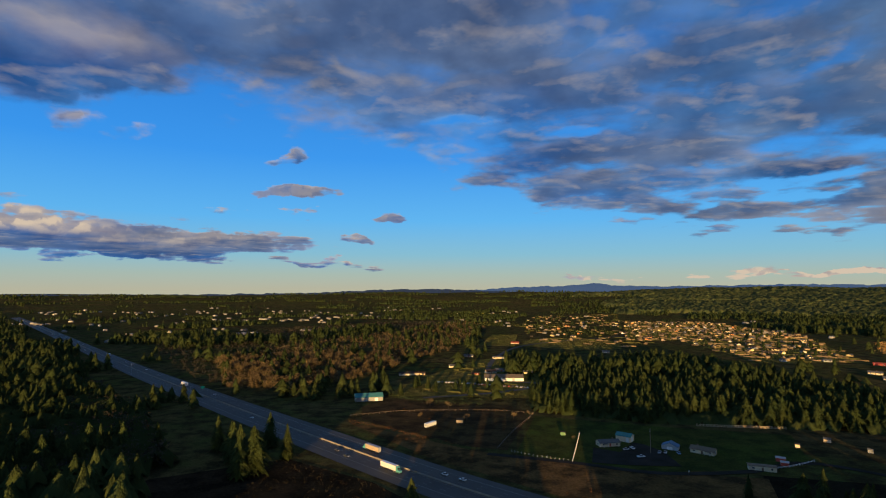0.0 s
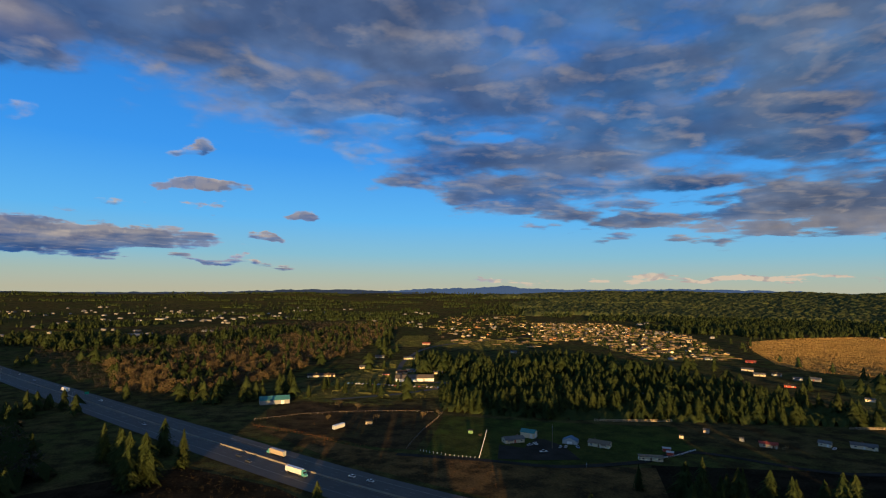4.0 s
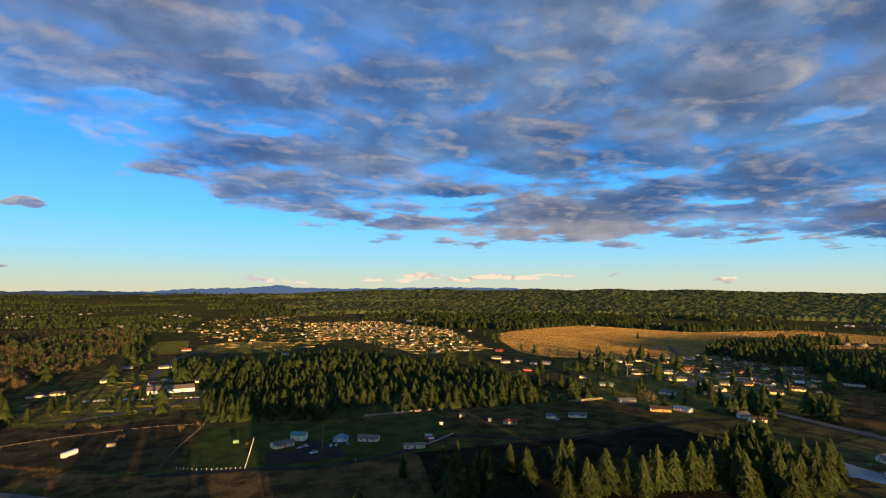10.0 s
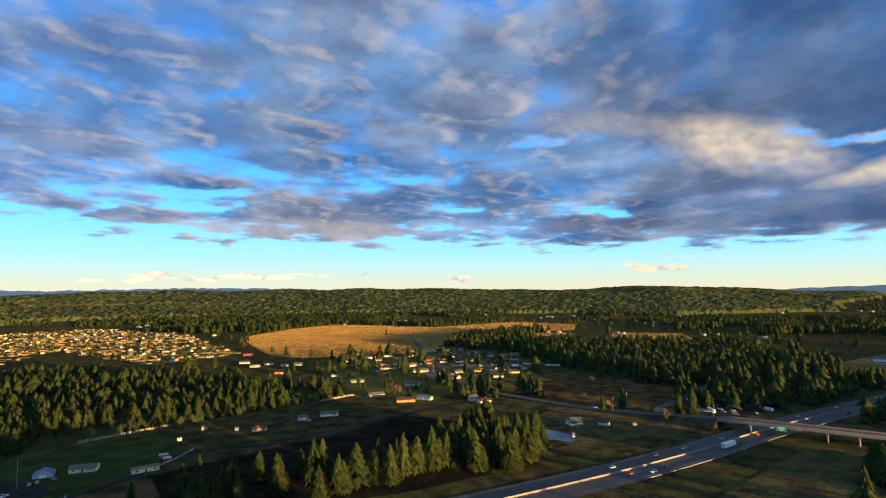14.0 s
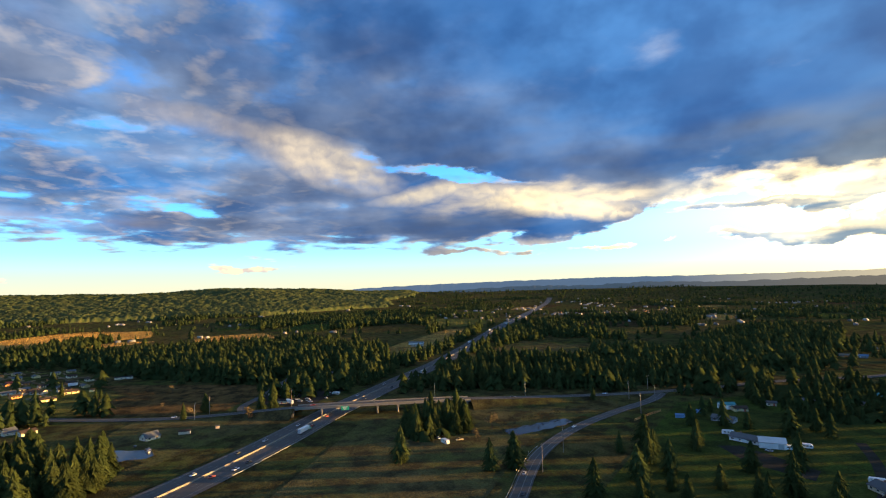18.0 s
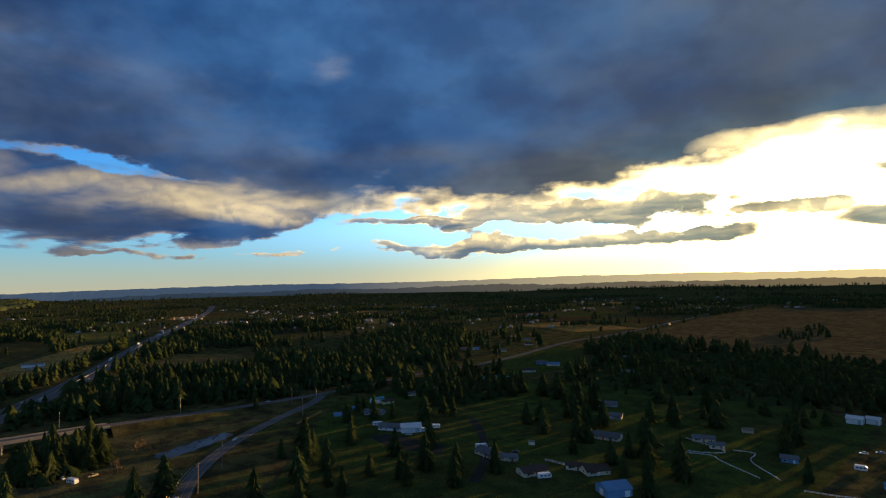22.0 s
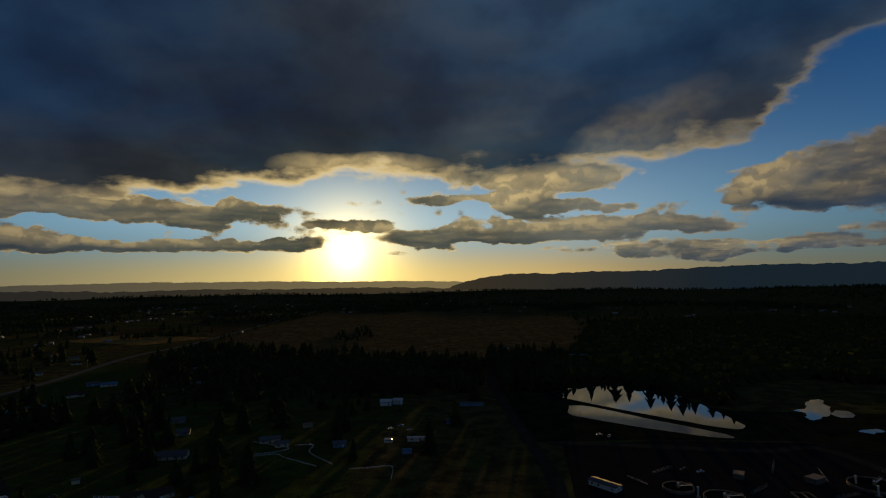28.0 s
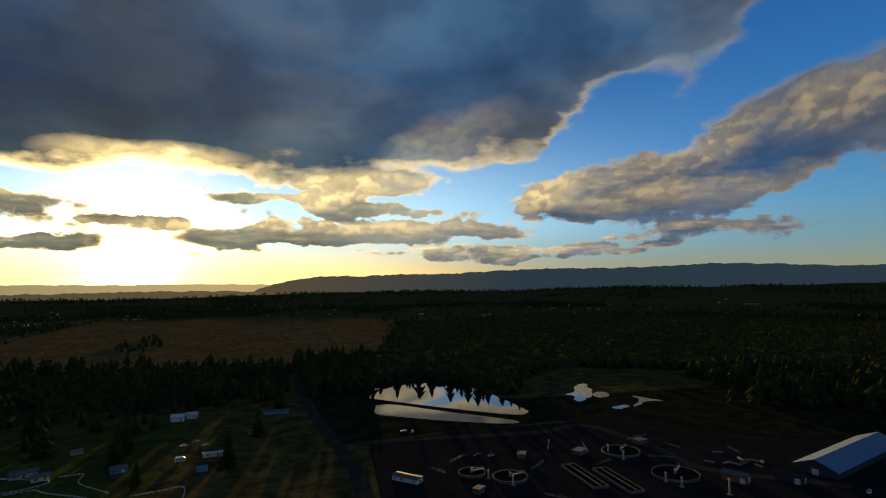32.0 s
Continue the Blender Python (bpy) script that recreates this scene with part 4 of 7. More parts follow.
# ---- water ----
PONDS = {
    "water_farm_pond": [(385, 150), (402, 174), (418, 178), (415, 160), (408, 139), (402, 132), (390, 131)],
    "water_ditch_pond": [(394, -117), (402, -138), (413, -172), (399, -170), (386, -142), (376, -117)],
    "water_lagoon": [(-85, -548), (-108, -592), (-140, -616), (-168, -607), (-190, -588), (-206, -545), (-214, -495), (-216, -440), (-214, -427), (-201, -421), (-167, -452), (-116, -508)],
    "water_lagoon_inner": [(-95, -500), (-113, -496), (-150, -452), (-192, -404), (-180, -398), (-137, -425), (-104, -452), (-90, -468)],
    "water_marsh": [(-276, -445), (-276, -456), (-284, -469), (-280, -482), (-292, -486), (-306, -508), (-328, -526), (-320, -502), (-310, -479), (-296, -462)],
    "water_marsh_arm": [(-303, -470), (-318, -480), (-322, -468), (-309, -455), (-300, -458)],
    "water_marsh_far": [(-337, -451), (-341, -442), (-348, -420), (-334, -425), (-311, -412), (-328, -431)],
    "water_marsh_streak": [(-288, -416), (-304, -421), (-305, -414), (-293, -408)],
}
for name, poly in PONDS.items():
    p = smooth(poly + poly[:1], 3.0)
    ragged = 0.4 if "lagoon" in name else 1.6
    p[:, 0] += (wander(p[:, 0], p[:, 1], 7.0, 3.0) - 0.5) * 2 * ragged + (wander(p[:, 0], p[:, 1], 2.5, 5.0) - 0.5) * ragged
    p[:, 1] += (wander(p[:, 0], p[:, 1], 6.0, 8.0) - 0.5) * 2 * ragged + (wander(p[:, 0], p[:, 1], 2.2, 1.0) - 0.5) * ragged
    pond = piece(name, [(x, y, 0.40) for x, y, _ in p[:-1]], [tuple(range(len(p) - 1))], M["water"])
    if pond.data.polygons[0].normal.z < 0:
        pond.data.flip_normals()
    tagged(pond, "still pond that mirrors the evening sky", "water", kind="structure")

# ---- overpass ----
bridge = thing("overpass_bridge", 0, 0, 0, 0, "concrete overpass bridge across the highway on round piers", "bridge")
span = OVERPASS[i0:i1 + 1]
piece("deck", *ribbon(span, 6.2, 6.2, 0.10, 1.5), M["concrete"], bridge, "grey concrete deck")
piece("carriageway", *ribbon(span, 5.4, 5.4, 0.16), M["old_asphalt"], bridge, "worn asphalt carriageway")
for s in (1, -1):
    piece("parapet", *ribbon(np.c_[span[:, :2] + sides(span) * 5.9 * s, span[:, 2]], 0.2, 0.2, 1.05, 1.0), M["concrete"], bridge)
for y in (-26, -44, 22):
    cx = float(np.interp(-y, -span[:, 1], span[:, 0]))
    cap = piece("pier_cap", *box(cx - 6.0, cx + 6.0, y - 0.8, y + 0.8, 5.0, 6.3), M["concrete"], bridge)
    for off in (-4.2, 0.0, 4.2):
        piece("column", *tube(0.6, 0.6, 0, 5.0, 10, cx + off, y), M["concrete"], bridge)
for y in (47, -106):
    cx = float(np.interp(-y, -span[:, 1], span[:, 0]))
    piece("abutment", *box(cx - 5.2, cx + 5.2, y - 1.0, y + 1.0, 0, 5.6), M["stained"], bridge)

# ---- median barrier of the highway ----
barrier = thing("median_barrier", 0, 0, 0, 0, "long pale concrete barrier between the carriageways", "barrier")
mid = smooth([(x, y) for x, y, _ in HIGHWAY[(HIGHWAY[:, 0] > -1500) & (HIGHWAY[:, 0] < 1700)]], 20.0)
seg_v = [(0, -0.40, 0), (0, -0.12, 0.95), (0, 0.12, 0.95), (0, 0.40, 0)]
seg = mesh_from("barrier_segment", seg_v + [(1, y, z) for _, y, z in seg_v], [(0, 4, 5, 1), (1, 5, 6, 2), (2, 6, 7, 3), (0, 1, 2, 3), (7, 6, 5, 4)], M["concrete"])
for a, b in zip(mid[:-1], mid[1:]):
    ob = new("barrier_segment", seg)
    ob.parent = barrier
    d = b - a
    length = math.hypot(d[0], d[1])
    ob.matrix_basis = Matrix.Translation((a[0], a[1], 0.34)) @ pose(0, 0, 0, 0, 0, math.degrees(math.atan2(d[1], d[0]))) @ Matrix.Diagonal((length - 0.06, 1, 1, 1))


def guard_rail(line, label):
    rail = thing("guard_rail", 0, 0, 0, 0, label, "guard rail")
    piece("beam", *ribbon(line, 0.05, 0.05, 0.75, 0.32), M["steel"], rail)
    post = mesh_from("post", *box(-0.08, 0.08, -0.08, 0.08, -0.3, 0.72), M["wood_pole"])
    for q in line:
        ob = new("post", post)
        ob.parent, ob.location = rail, tuple(q)
    return rail


ramp_left = np.c_[RAMP[:, :2] + sides(RAMP) * 5.6, RAMP[:, 2] + 0.4]
guard_rail(ramp_left[6:22], "galvanised guard rail round the slip road's bend")
hw = (HIGHWAY[:, 0] > 330) & (HIGHWAY[:, 0] < 560)
edge_line = smooth([tuple(q) for q in np.c_[HIGHWAY[hw][:, :2] - sides(HIGHWAY[hw]) * 17.2, HIGHWAY[hw][:, 2]]], 6.0)
guard_rail(edge_line, "galvanised guard rail along the highway shoulder")

# ---- houses ----
BUILT = []


def window_at(parent, x, y, z, w, h, along):
    """A window with frame and pane, on a wall that runs along x or y; the sign of the other place gives the outside."""
    s = 0.05
    if along == "x":
        d = math.copysign(s, y)
        fr = piece("window", *box(x - w / 2, x + w / 2, min(y, y + d), max(y, y + d), z, z + h), WALL["white"], parent, "white window frame")
        piece("pane", *box(x - w / 2 + 0.12, x + w / 2 - 0.12, min(y + d, y + 1.3 * d), max(y + d, y + 1.3 * d), z + 0.12, z + h - 0.12), M["glass"], fr)
    else:
        d = math.copysign(s, x)
        fr = piece("window", *box(min(x, x + d), max(x, x + d), y - w / 2, y + w / 2, z, z + h), WALL["white"], parent, "white window frame")
        piece("pane", *box(min(x + d, x + 1.3 * d), max(x + d, x + 1.3 * d), y - w / 2 + 0.12, y + w / 2 - 0.12, z + 0.12, z + h - 0.12), M["glass"], fr)


def gable_walls(L, D, h, rise):
    v = [(-L / 2, -D / 2, 0), (L / 2, -D / 2, 0), (L / 2, D / 2, 0), (-L / 2, D / 2, 0)]
    v += [(x, y, h) for x, y, _ in v] + [(-L / 2, 0, h + rise), (L / 2, 0, h + rise)]
    return v, [(0, 1, 5, 4), (2, 3, 7, 6), (1, 2, 6, 9, 5), (3, 0, 4, 8, 7), (3, 2, 1, 0)]


def gable_roof(L, D, h, rise, over=0.5, thick=0.22):
    run = D / 2
    drop = rise * over / run
    v = []
    for x in (-L / 2 - over, L / 2 + over):
        for y, z in ((-run - over, h - drop), (0, h + rise), (run + over, h - drop)):
            v += [(x, y, z), (x, y, z + thick)]
    return v, [(1, 7, 9, 3), (3, 9, 11, 5), (0, 2, 8, 6), (2, 4, 10, 8), (0, 1, 3, 2), (2, 3, 5, 4), (6, 8, 9, 7), (8, 10, 11, 9), (0, 6, 7, 1), (4, 5, 11, 10)]


WORDS = {"house": "timber house", "barn": "metal barn", "shed": "small shed", "long": "long mobile home", "aframe": "steep-roofed cottage"}


def house(kind, x, y, L, D, turn, wall, roof, group="", label=""):
    if kind in ("rv", "trailer"):
        return camper(x, y, L, turn, wall) if kind == "rv" else box_trailer(x, y, max(L, 9), turn)
    names = {"house": "house", "barn": "barn", "shed": "shed", "long": "mobile_home", "aframe": "cottage"}
    place = "on a lawn" if wall in ("cream", "white", "yellow") else "among trees"
    ob = thing(names[kind], x, y, 0.1, turn, label or f"{wall} {WORDS[kind]} with a {roof} gable roof {place}", names[kind].replace("_", " "), group)
    h = {"house": 2.6, "barn": 4.0, "shed": 2.3, "long": 2.8, "aframe": 2.4}[kind]
    rise = {"house": 0.21, "barn": 0.2, "shed": 0.22, "long": 0.10, "aframe": 0.36}[kind] * D
    piece("wall", *gable_walls(L, D, h, rise), WALL[wall], ob, f"{wall} siding")
    piece("roof", *gable_roof(L, D, h, rise, 0.5 if kind != "shed" else 0.25), ROOF[roof], ob, f"{roof} roof")
    rnd = random.Random(int(x * 7 + y * 13))
    if kind in ("house", "long", "aframe"):
        for s in (-1, 1):
            n = max(2, int(L / 4.2))
            for i in range(n):
                cx = -L / 2 + (i + 0.5) * L / n
                if s == -1 and i == n // 2:
                    piece("door", *box(cx - 0.55, cx + 0.55, -D / 2 - 0.06, -D / 2, 0.1, 2.15), WALL[rnd.choice(("brown", "white", "red"))], ob, "entrance door")
                else:
                    window_at(ob, cx, s * D / 2, 0.95, rnd.choice((1.2, 1.6, 2.0)), 1.15, "x")
            window_at(ob, s * L / 2, 0.0, 0.95, 1.4, 1.15, "y")
    if kind == "house" and L > 11:
        cx = rnd.uniform(-L / 4, L / 4)
        piece("chimney", *box(cx - 0.4, cx + 0.4, 0.3, 1.0, h, h + rise + 0.9), WALL["brown"], ob, "brick chimney")
        px = rnd.choice((-1, 1)) * L / 4
        piece("porch_roof", *box(px - 1.8, px + 1.8, -D / 2 - 1.9, -D / 2 - 0.06, h - 0.45, h - 0.3), ROOF[roof], ob)
        for q in (-1.6, 1.6):
            piece("porch_post", *box(px + q - 0.07, px + q + 0.07, -D / 2 - 1.8, -D / 2 - 1.66, 0, h - 0.45), WALL["white"], ob)
    if kind in ("barn", "shed"):
        w = min(3.6, D * 0.45)
        for s in (-1, 1):
            piece("door", *box(min(s * L / 2, s * L / 2 + s * 0.06), max(s * L / 2, s * L / 2 + s * 0.06), -w / 2, w / 2, 0, h * 0.85), WALL["white" if wall != "white" else "grey"], ob, "wide door")
        if kind == "barn":
            piece("side_door", *box(L * 0.2, L * 0.2 + min(3.2, L * 0.2), -D / 2 - 0.06, -D / 2, 0, h * 0.8), WALL["white" if wall != "white" else "steel"], ob, "roller door")
    BUILT.append((x, y, 0.55 * max(L, D) + 4))
    return ob


def wheel(parent, x, y, r, w, rim=True):
    n = 12
    a = [2 * math.pi * i / n for i in range(n)]
    v = [(x + r * math.cos(t), y + s * w / 2, r + r * math.sin(t)) for s in (-1, 1) for t in a]
    tyre = piece("tyre", v, [(i, (i + 1) % n, n + (i + 1) % n, n + i) for i in range(n)] + [tuple(range(n - 1, -1, -1)), tuple(range(n, 2 * n))], M["rubber"], parent)
    if not rim:
        return
    q = 0.55
    v = [(x + q * r * math.cos(t), y + s * (w / 2 + 0.01), r + q * r * math.sin(t)) for s in (-1, 1) for t in a]
    piece("rim", v, [tuple(range(n - 1, -1, -1)), tuple(range(n, 2 * n))], M["steel"], tyre)


def camper(x, y, L, turn, wall):
    ob = thing("caravan", x, y, 0.3, turn, "white camping trailer parked on grass beside a house", "caravan")
    prof = [(-L / 2, 0.5), (-L / 2 - 0.15, 1.6), (-L / 2 + 0.35, 3.0), (L / 2 - 0.9, 3.05), (L / 2 - 0.1, 2.2), (L / 2, 1.0), (L / 2 - 0.3, 0.5)]
    n = len(prof)
    piece("body", [(px, s * 1.22, pz) for s in (-1, 1) for px, pz in prof],
          [tuple(range(n)), tuple(range(2 * n - 1, n - 1, -1))] + [(i, n + i, n + (i + 1) % n, (i + 1) % n) for i in range(n)], GLOSS[wall], ob)
    for s in (-1, 1):
        for q in (-0.28, 0.02, 0.3):
            piece("window", *box(q * L - 0.6, q * L + 0.6, min(s * 1.22, s * 1.25), max(s * 1.22, s * 1.25), 1.5, 2.2), M["glass"], ob)
        piece("stripe", *box(-L / 2 + 0.3, L / 2 - 0.4, min(s * 1.22, s * 1.24), max(s * 1.22, s * 1.24), 1.05, 1.2), GLOSS["tan"], ob)
        wheel(ob, -0.4, s * 1.05, 0.36, 0.24)
        wheel(ob, 0.5, s * 1.05, 0.36, 0.24)
    BUILT.append((x, y, 7))
    return ob


def box_trailer(x, y, L, turn):
    ob = thing("box_trailer", x, y, 0.3, turn, "white box trailer parked on bare ground", "trailer")
    piece("body", *box(-L / 2, L / 2, -1.25, 1.25, 1.15, 3.9), GLOSS["white"], ob)
    piece("door", *box(-L / 2 - 0.04, -L / 2, -1.15, 1.15, 1.25, 3.8), GLOSS["steel"], ob)
    piece("frame", *box(-L / 2, L / 2, -0.5, 0.5, 0.85, 1.15), M["steel"], ob)
    for s in (-1, 1):
        for q in (-0.36, -0.26):
            wheel(ob, q * L, s * 1.0, 0.5, 0.4)
        piece("support_leg", *box(0.3 * L - 0.1, 0.3 * L + 0.1, s * 0.7 - 0.1, s * 0.7 + 0.1, 0, 0.9), M["steel"], ob)
    BUILT.append((x, y, 8))
    return ob


house("house", 117, 393, 15, 7.2, 9, "cream", "grey")
house("barn", 133, 405, 10.6, 8, 322, "cream", "teal")
house("shed", 158, 385, 7, 10.6, 58, "steel", "blue")
house("house", 176, 375, 15, 7.4, 320, "cream", "tan")
house("long", 195, 340, 15, 4.6, 340, "cream", "tan")
house("shed", 214, 348, 4.4, 2.7, 329, "red", "white")
house("shed", 217, 357, 5.3, 2.8, 329, "red", "white")
house("shed", 248, 388, 3, 2.5, 328, "cream", "dark")
house("shed", 278, 401, 4.3, 3.8, 325, "tan", "grey")
house("shed", 289, 375, 3, 2, 323, "grey", "grey")
house("house", 298, 359, 11.4, 4.8, 326, "tan", "red")
house("house", 342, 356, 7.7, 5.6, 306, "cream", "grey")
house("house", 365, 347, 15.5, 6.2, 319, "cream", "grey")
house("barn", -74, 550, 27, 13.6, 13, "grey", "teal")
house("trailer", -10, 442, 12, 4.9, 51, "white", "white")
house("shed", 14, 458, 5.3, 3.8, 358, "tan", "dark")
house("house", -47, 707, 18.9, 7.6, 9, "cream", "dark")
house("house", -30, 709, 13.8, 5.6, 7, "cream", "brown")
house("barn", 74, 668, 46, 16, 359, "white", "tan")
house("house", 63, 725, 13.8, 8.3, 15, "cream", "brown")
house("house", 79, 740, 15.5, 6.3, 354, "grey", "grey")
house("house", 109, 719, 15.5, 6.3, 351, "yellow", "grey")
house("house", 16, 778, 14.6, 7.3, 359, "cream", "grey")
house("house", 42, 708, 9.5, 5.6, 357, "red", "brown")
house("house", 42, 898, 14.6, 7.1, 357, "grey", "grey")
house("house", 88, 875, 17.2, 6.9, 359, "cream", "grey")
house("house", 146, 1111, 16.3, 8.3, 353, "tan", "red")
house("shed", 91, 420, 3.5, 2.5, 348, "green", "dark")
house("house", 286, 581, 9.5, 5.6, 334, "tan", "grey")
house("house", 303, 549, 14.6, 7.1, 331, "grey", "grey")
house("house", 217, 721, 9.5, 5.6, 343, "cream", "grey")
house("house", 284, 955, 12, 6, 344, "tan", "grey")
house("house", 660, 580, 18.1, 6.2, 319, "cream", "brown")
house("house", 703, 580, 20.6, 7.2, 315, "cream", "grey")
house("house", 738, 570, 20.6, 7.2, 311, "cream", "brown")
house("house", 621, 479, 20.6, 6.2, 312, "cream", "brown")
house("house", 664, 462, 15.5, 6.2, 313, "cream", "grey")
house("house", 715, 471, 17.2, 8.6, 324, "orange", "orange")
house("shed", 712, 519, 6, 4.5, 306, "yellow", "grey")
house("shed", 665, 529, 4.3, 3.4, 309, "yellow", "dark")
house("house", 621, 422, 20.6, 8.6, 314, "yellow", "grey")
house("house", 602, 389, 18.9, 8.6, 263, "tan", "grey")
house("house", 595, 354, 16.3, 8.6, 266, "tan", "grey")
house("house", 514, 442, 16.3, 6.7, 314, "grey", "green")
house("house", 529, 371, 16.3, 8.1, 285, "cream", "grey")
house("house", 455, 366, 16.3, 8.1, 329, "tan", "grey")
house("house", 449, 323, 18.1, 8.6, 309, "orange", "brown")
house("shed", 563, 348, 5.2, 4.5, 302, "yellow", "tan")
house("house", 467, 312, 16.3, 6.4, 269, "grey", "blue")
house("house", 696, 405, 18.1, 6.4, 305, "cream", "brown")
house("house", 687, 377, 13.8, 7, 299, "cream", "grey")
house("house", 765, 415, 12.9, 6.5, 299, "red", "red")
house("house", 753, 396, 12.9, 7.5, 298, "orange", "brown")
house("house", 687, 356, 19.8, 8.6, 328, "tan", "brown")
house("house", 681, 343, 14.6, 8.6, 257, "cream", "brown")
house("house", 630, 310, 16.3, 6.5, 304, "yellow", "brown")
house("house", 672, 307, 15.5, 8.6, 315, "yellow", "brown")
house("house", 486, 266, 9.5, 5.8, 319, "cream", "grey")
house("house", 710, 335, 7.7, 5.6, 295, "tan", "grey")
house("trailer", 723, 327, 10, 4.2, 294, "white", "white")
house("shed", 678, 287, 5.2, 4, 293, "yellow", "brown")
house("house", 832, 545, 18.9, 8.6, 303, "tan", "grey")
house("house", 816, 568, 12.9, 6.3, 305, "cream", "grey")
house("house", 926, 529, 20.6, 8.6, 300, "tan", "grey")
house("house", 571, 633, 10.3, 5.6, 318, "grey", "grey")
house("house", 589, 625, 13.8, 8.4, 297, "grey", "grey")
house("house", 545, 669, 14.6, 7.5, 321, "cream", "grey")
house("house", 572, 670, 12, 6.1, 320, "cream", "dark")
house("house", 516, 584, 12, 6, 319, "red", "brown")
house("house", 534, 498, 8.6, 5.6, 313, "cream", "grey")
house("house", 635, 798, 14.6, 7.1, 322, "red", "red")
house("house", 563, 715, 15.5, 7.9, 322, "cream", "grey")
house("aframe", 441, 147, 11.2, 8.5, 319, "cream", "grey")
house("shed", 450, 125, 8.4, 3.9, 276, "cream", "brown")
house("shed", 460, 103, 3, 1.9, 283, "tan", "grey")
house("house", 483, 252, 12, 7.1, 328, "cream", "brown")
house("house", 494, 271, 8.6, 6.3, 329, "tan", "grey")
house("long", 545, 65, 17.2, 5.9, 274, "cream", "dark")
house("house", 588, 64, 12, 6.1, 266, "blue", "blue")
house("house", 605, 55, 18.1, 7.1, 263, "blue", "dark")
house("trailer", 627, 71, 14, 4.2, 269, "white", "white")
house("house", 651, 35, 15.5, 5.6, 276, "cream", "brown")
house("house", 707, 24, 12.9, 6.4, 272, "cream", "grey")
house("long", 764, 286, 20.6, 6.1, 291, "cream", "dark")
house("house", 828, 301, 20.6, 8.3, 290, "yellow", "grey")
house("house", 1007, -32, 12, 6.1, 268, "tan", "tan")
house("long", 986, -125, 23.2, 7.1, 263, "tan", "tan")
house("house", 399, -320, 11.2, 6.7, 257, "yellow", "brown")
house("barn", 408, -315, 12, 7.2, 258, "white", "teal")
house("house", 373, -286, 16.3, 8.6, 213, "grey", "grey")
house("shed", 401, -285, 5.2, 3, 235, "blue", "blue")
house("house", 323, -265, 19, 10, 207, "white", "grey")
house("barn", 308, -271, 15, 10.8, 235, "white", "white")
house("rv", 340, -264, 8, 2.5, 238, "white", "white")
house("rv", 298, -277, 8, 2.5, 233, "white", "white")
house("rv", 299, -289, 6, 2.5, 227, "white", "white")
house("shed", 392, -261, 6.9, 3.6, 237, "blue", "blue")
house("rv", 239, -274, 8, 2.5, 227, "white", "white")
house("house", 226, -267, 17, 10, 172, "cream", "grey")
house("house", 211, -268, 12, 6.5, 212, "cream", "grey")
house("shed", 219, -303, 4, 2.9, 217, "cream", "tan")
house("house", 408, -358, 7.7, 5.6, 230, "cream", "grey")
house("house", 680, -663, 20.6, 8.3, 226, "tan", "grey")
house("house", 623, -660, 20.6, 8.3, 224, "orange", "tan")
house("house", 612, -671, 16.3, 8.3, 223, "grey", "blue")
house("house", 400, -421, 9.5, 8.3, 254, "tan", "grey")
house("house", 382, -425, 7.7, 7, 253, "tan", "grey")
house("house", 403, -394, 18.1, 8.6, 226, "grey", "grey")
house("house", 563, -681, 16.3, 8.6, 240, "cream", "grey")
house("house", 630, -833, 20.6, 8.6, 218, "yellow", "grey")
house("house", 394, -484, 20.6, 8.6, 200, "grey", "teal")
house("house", 432, -610, 12.9, 7.5, 216, "blue", "grey")
house("house", 239, -440, 17.2, 8.4, 205, "grey", "grey")
house("house", 215, -404, 16.3, 8.6, 201, "grey", "grey")
house("house", 190, -349, 22, 10, 195, "cream", "grey")
house("house", 185, -258, 16, 10, 247, "cream", "brown")
house("rv", 175, -256, 8, 2.5, 236, "white", "white")
house("house", 159, -283, 14, 10, 236, "cream", "brown")
house("house", 169, -282, 14, 6.5, 201, "cream", "brown")
house("house", 410, -606, 16.3, 8.3, 215, "cream", "blue")
house("house", 405, -547, 15.5, 7.8, 217, "cream", "brown")
house("house", 398, -471, 20.6, 8.6, 206, "grey", "teal")
house("house", 365, -718, 17.2, 8.5, 208, "blue", "grey")
house("house", 303, -609, 20.6, 8.6, 207, "blue", "grey")
house("house", 295, -714, 8.6, 5.6, 203, "tan", "grey")
house("house", 137, -386, 14, 7.2, 201, "cream", "grey")
house("barn", 136, -262, 14, 12.4, 239, "blue", "blue")
house("shed", 122, -427, 6.9, 4.7, 207, "tan", "tan")
house("barn", 72, -504, 10, 8.3, 179, "white", "white")
house("barn", 62, -510, 8, 6.7, 178, "white", "white")
house("house", 125, -376, 9, 6.5, 205, "cream", "grey")
house("house", 84, -376, 9, 6.5, 194, "blue", "grey")
house("long", -7, -502, 21.5, 5.3, 178, "blue", "grey")
house("rv", 51, -384, 6, 2.5, 189, "white", "white")
house("shed", 35, -361, 6, 3.5, 187, "blue", "blue")
house("long", 32, -389, 12, 2.5, 183, "cream", "white")
house("house", 9, -438, 7.7, 5.6, 183, "blue", "grey")
house("shed", 5, -446, 6, 3.2, 182, "grey", "grey")
house("long", -80, -302, 17, 6, 132, "white", "grey")
house("barn", -251, -241, 13, 6.4, 121, "red", "grey")
house("barn", -278, -231, 14, 7, 117, "dark", "dark")
house("barn", -162, -809, 25, 10.1, 170, "white", "blue")
house("shed", -64, -941, 11.2, 6.9, 177, "tan", "grey")
house("shed", -73, -882, 11.2, 6.5, 176, "tan", "grey")
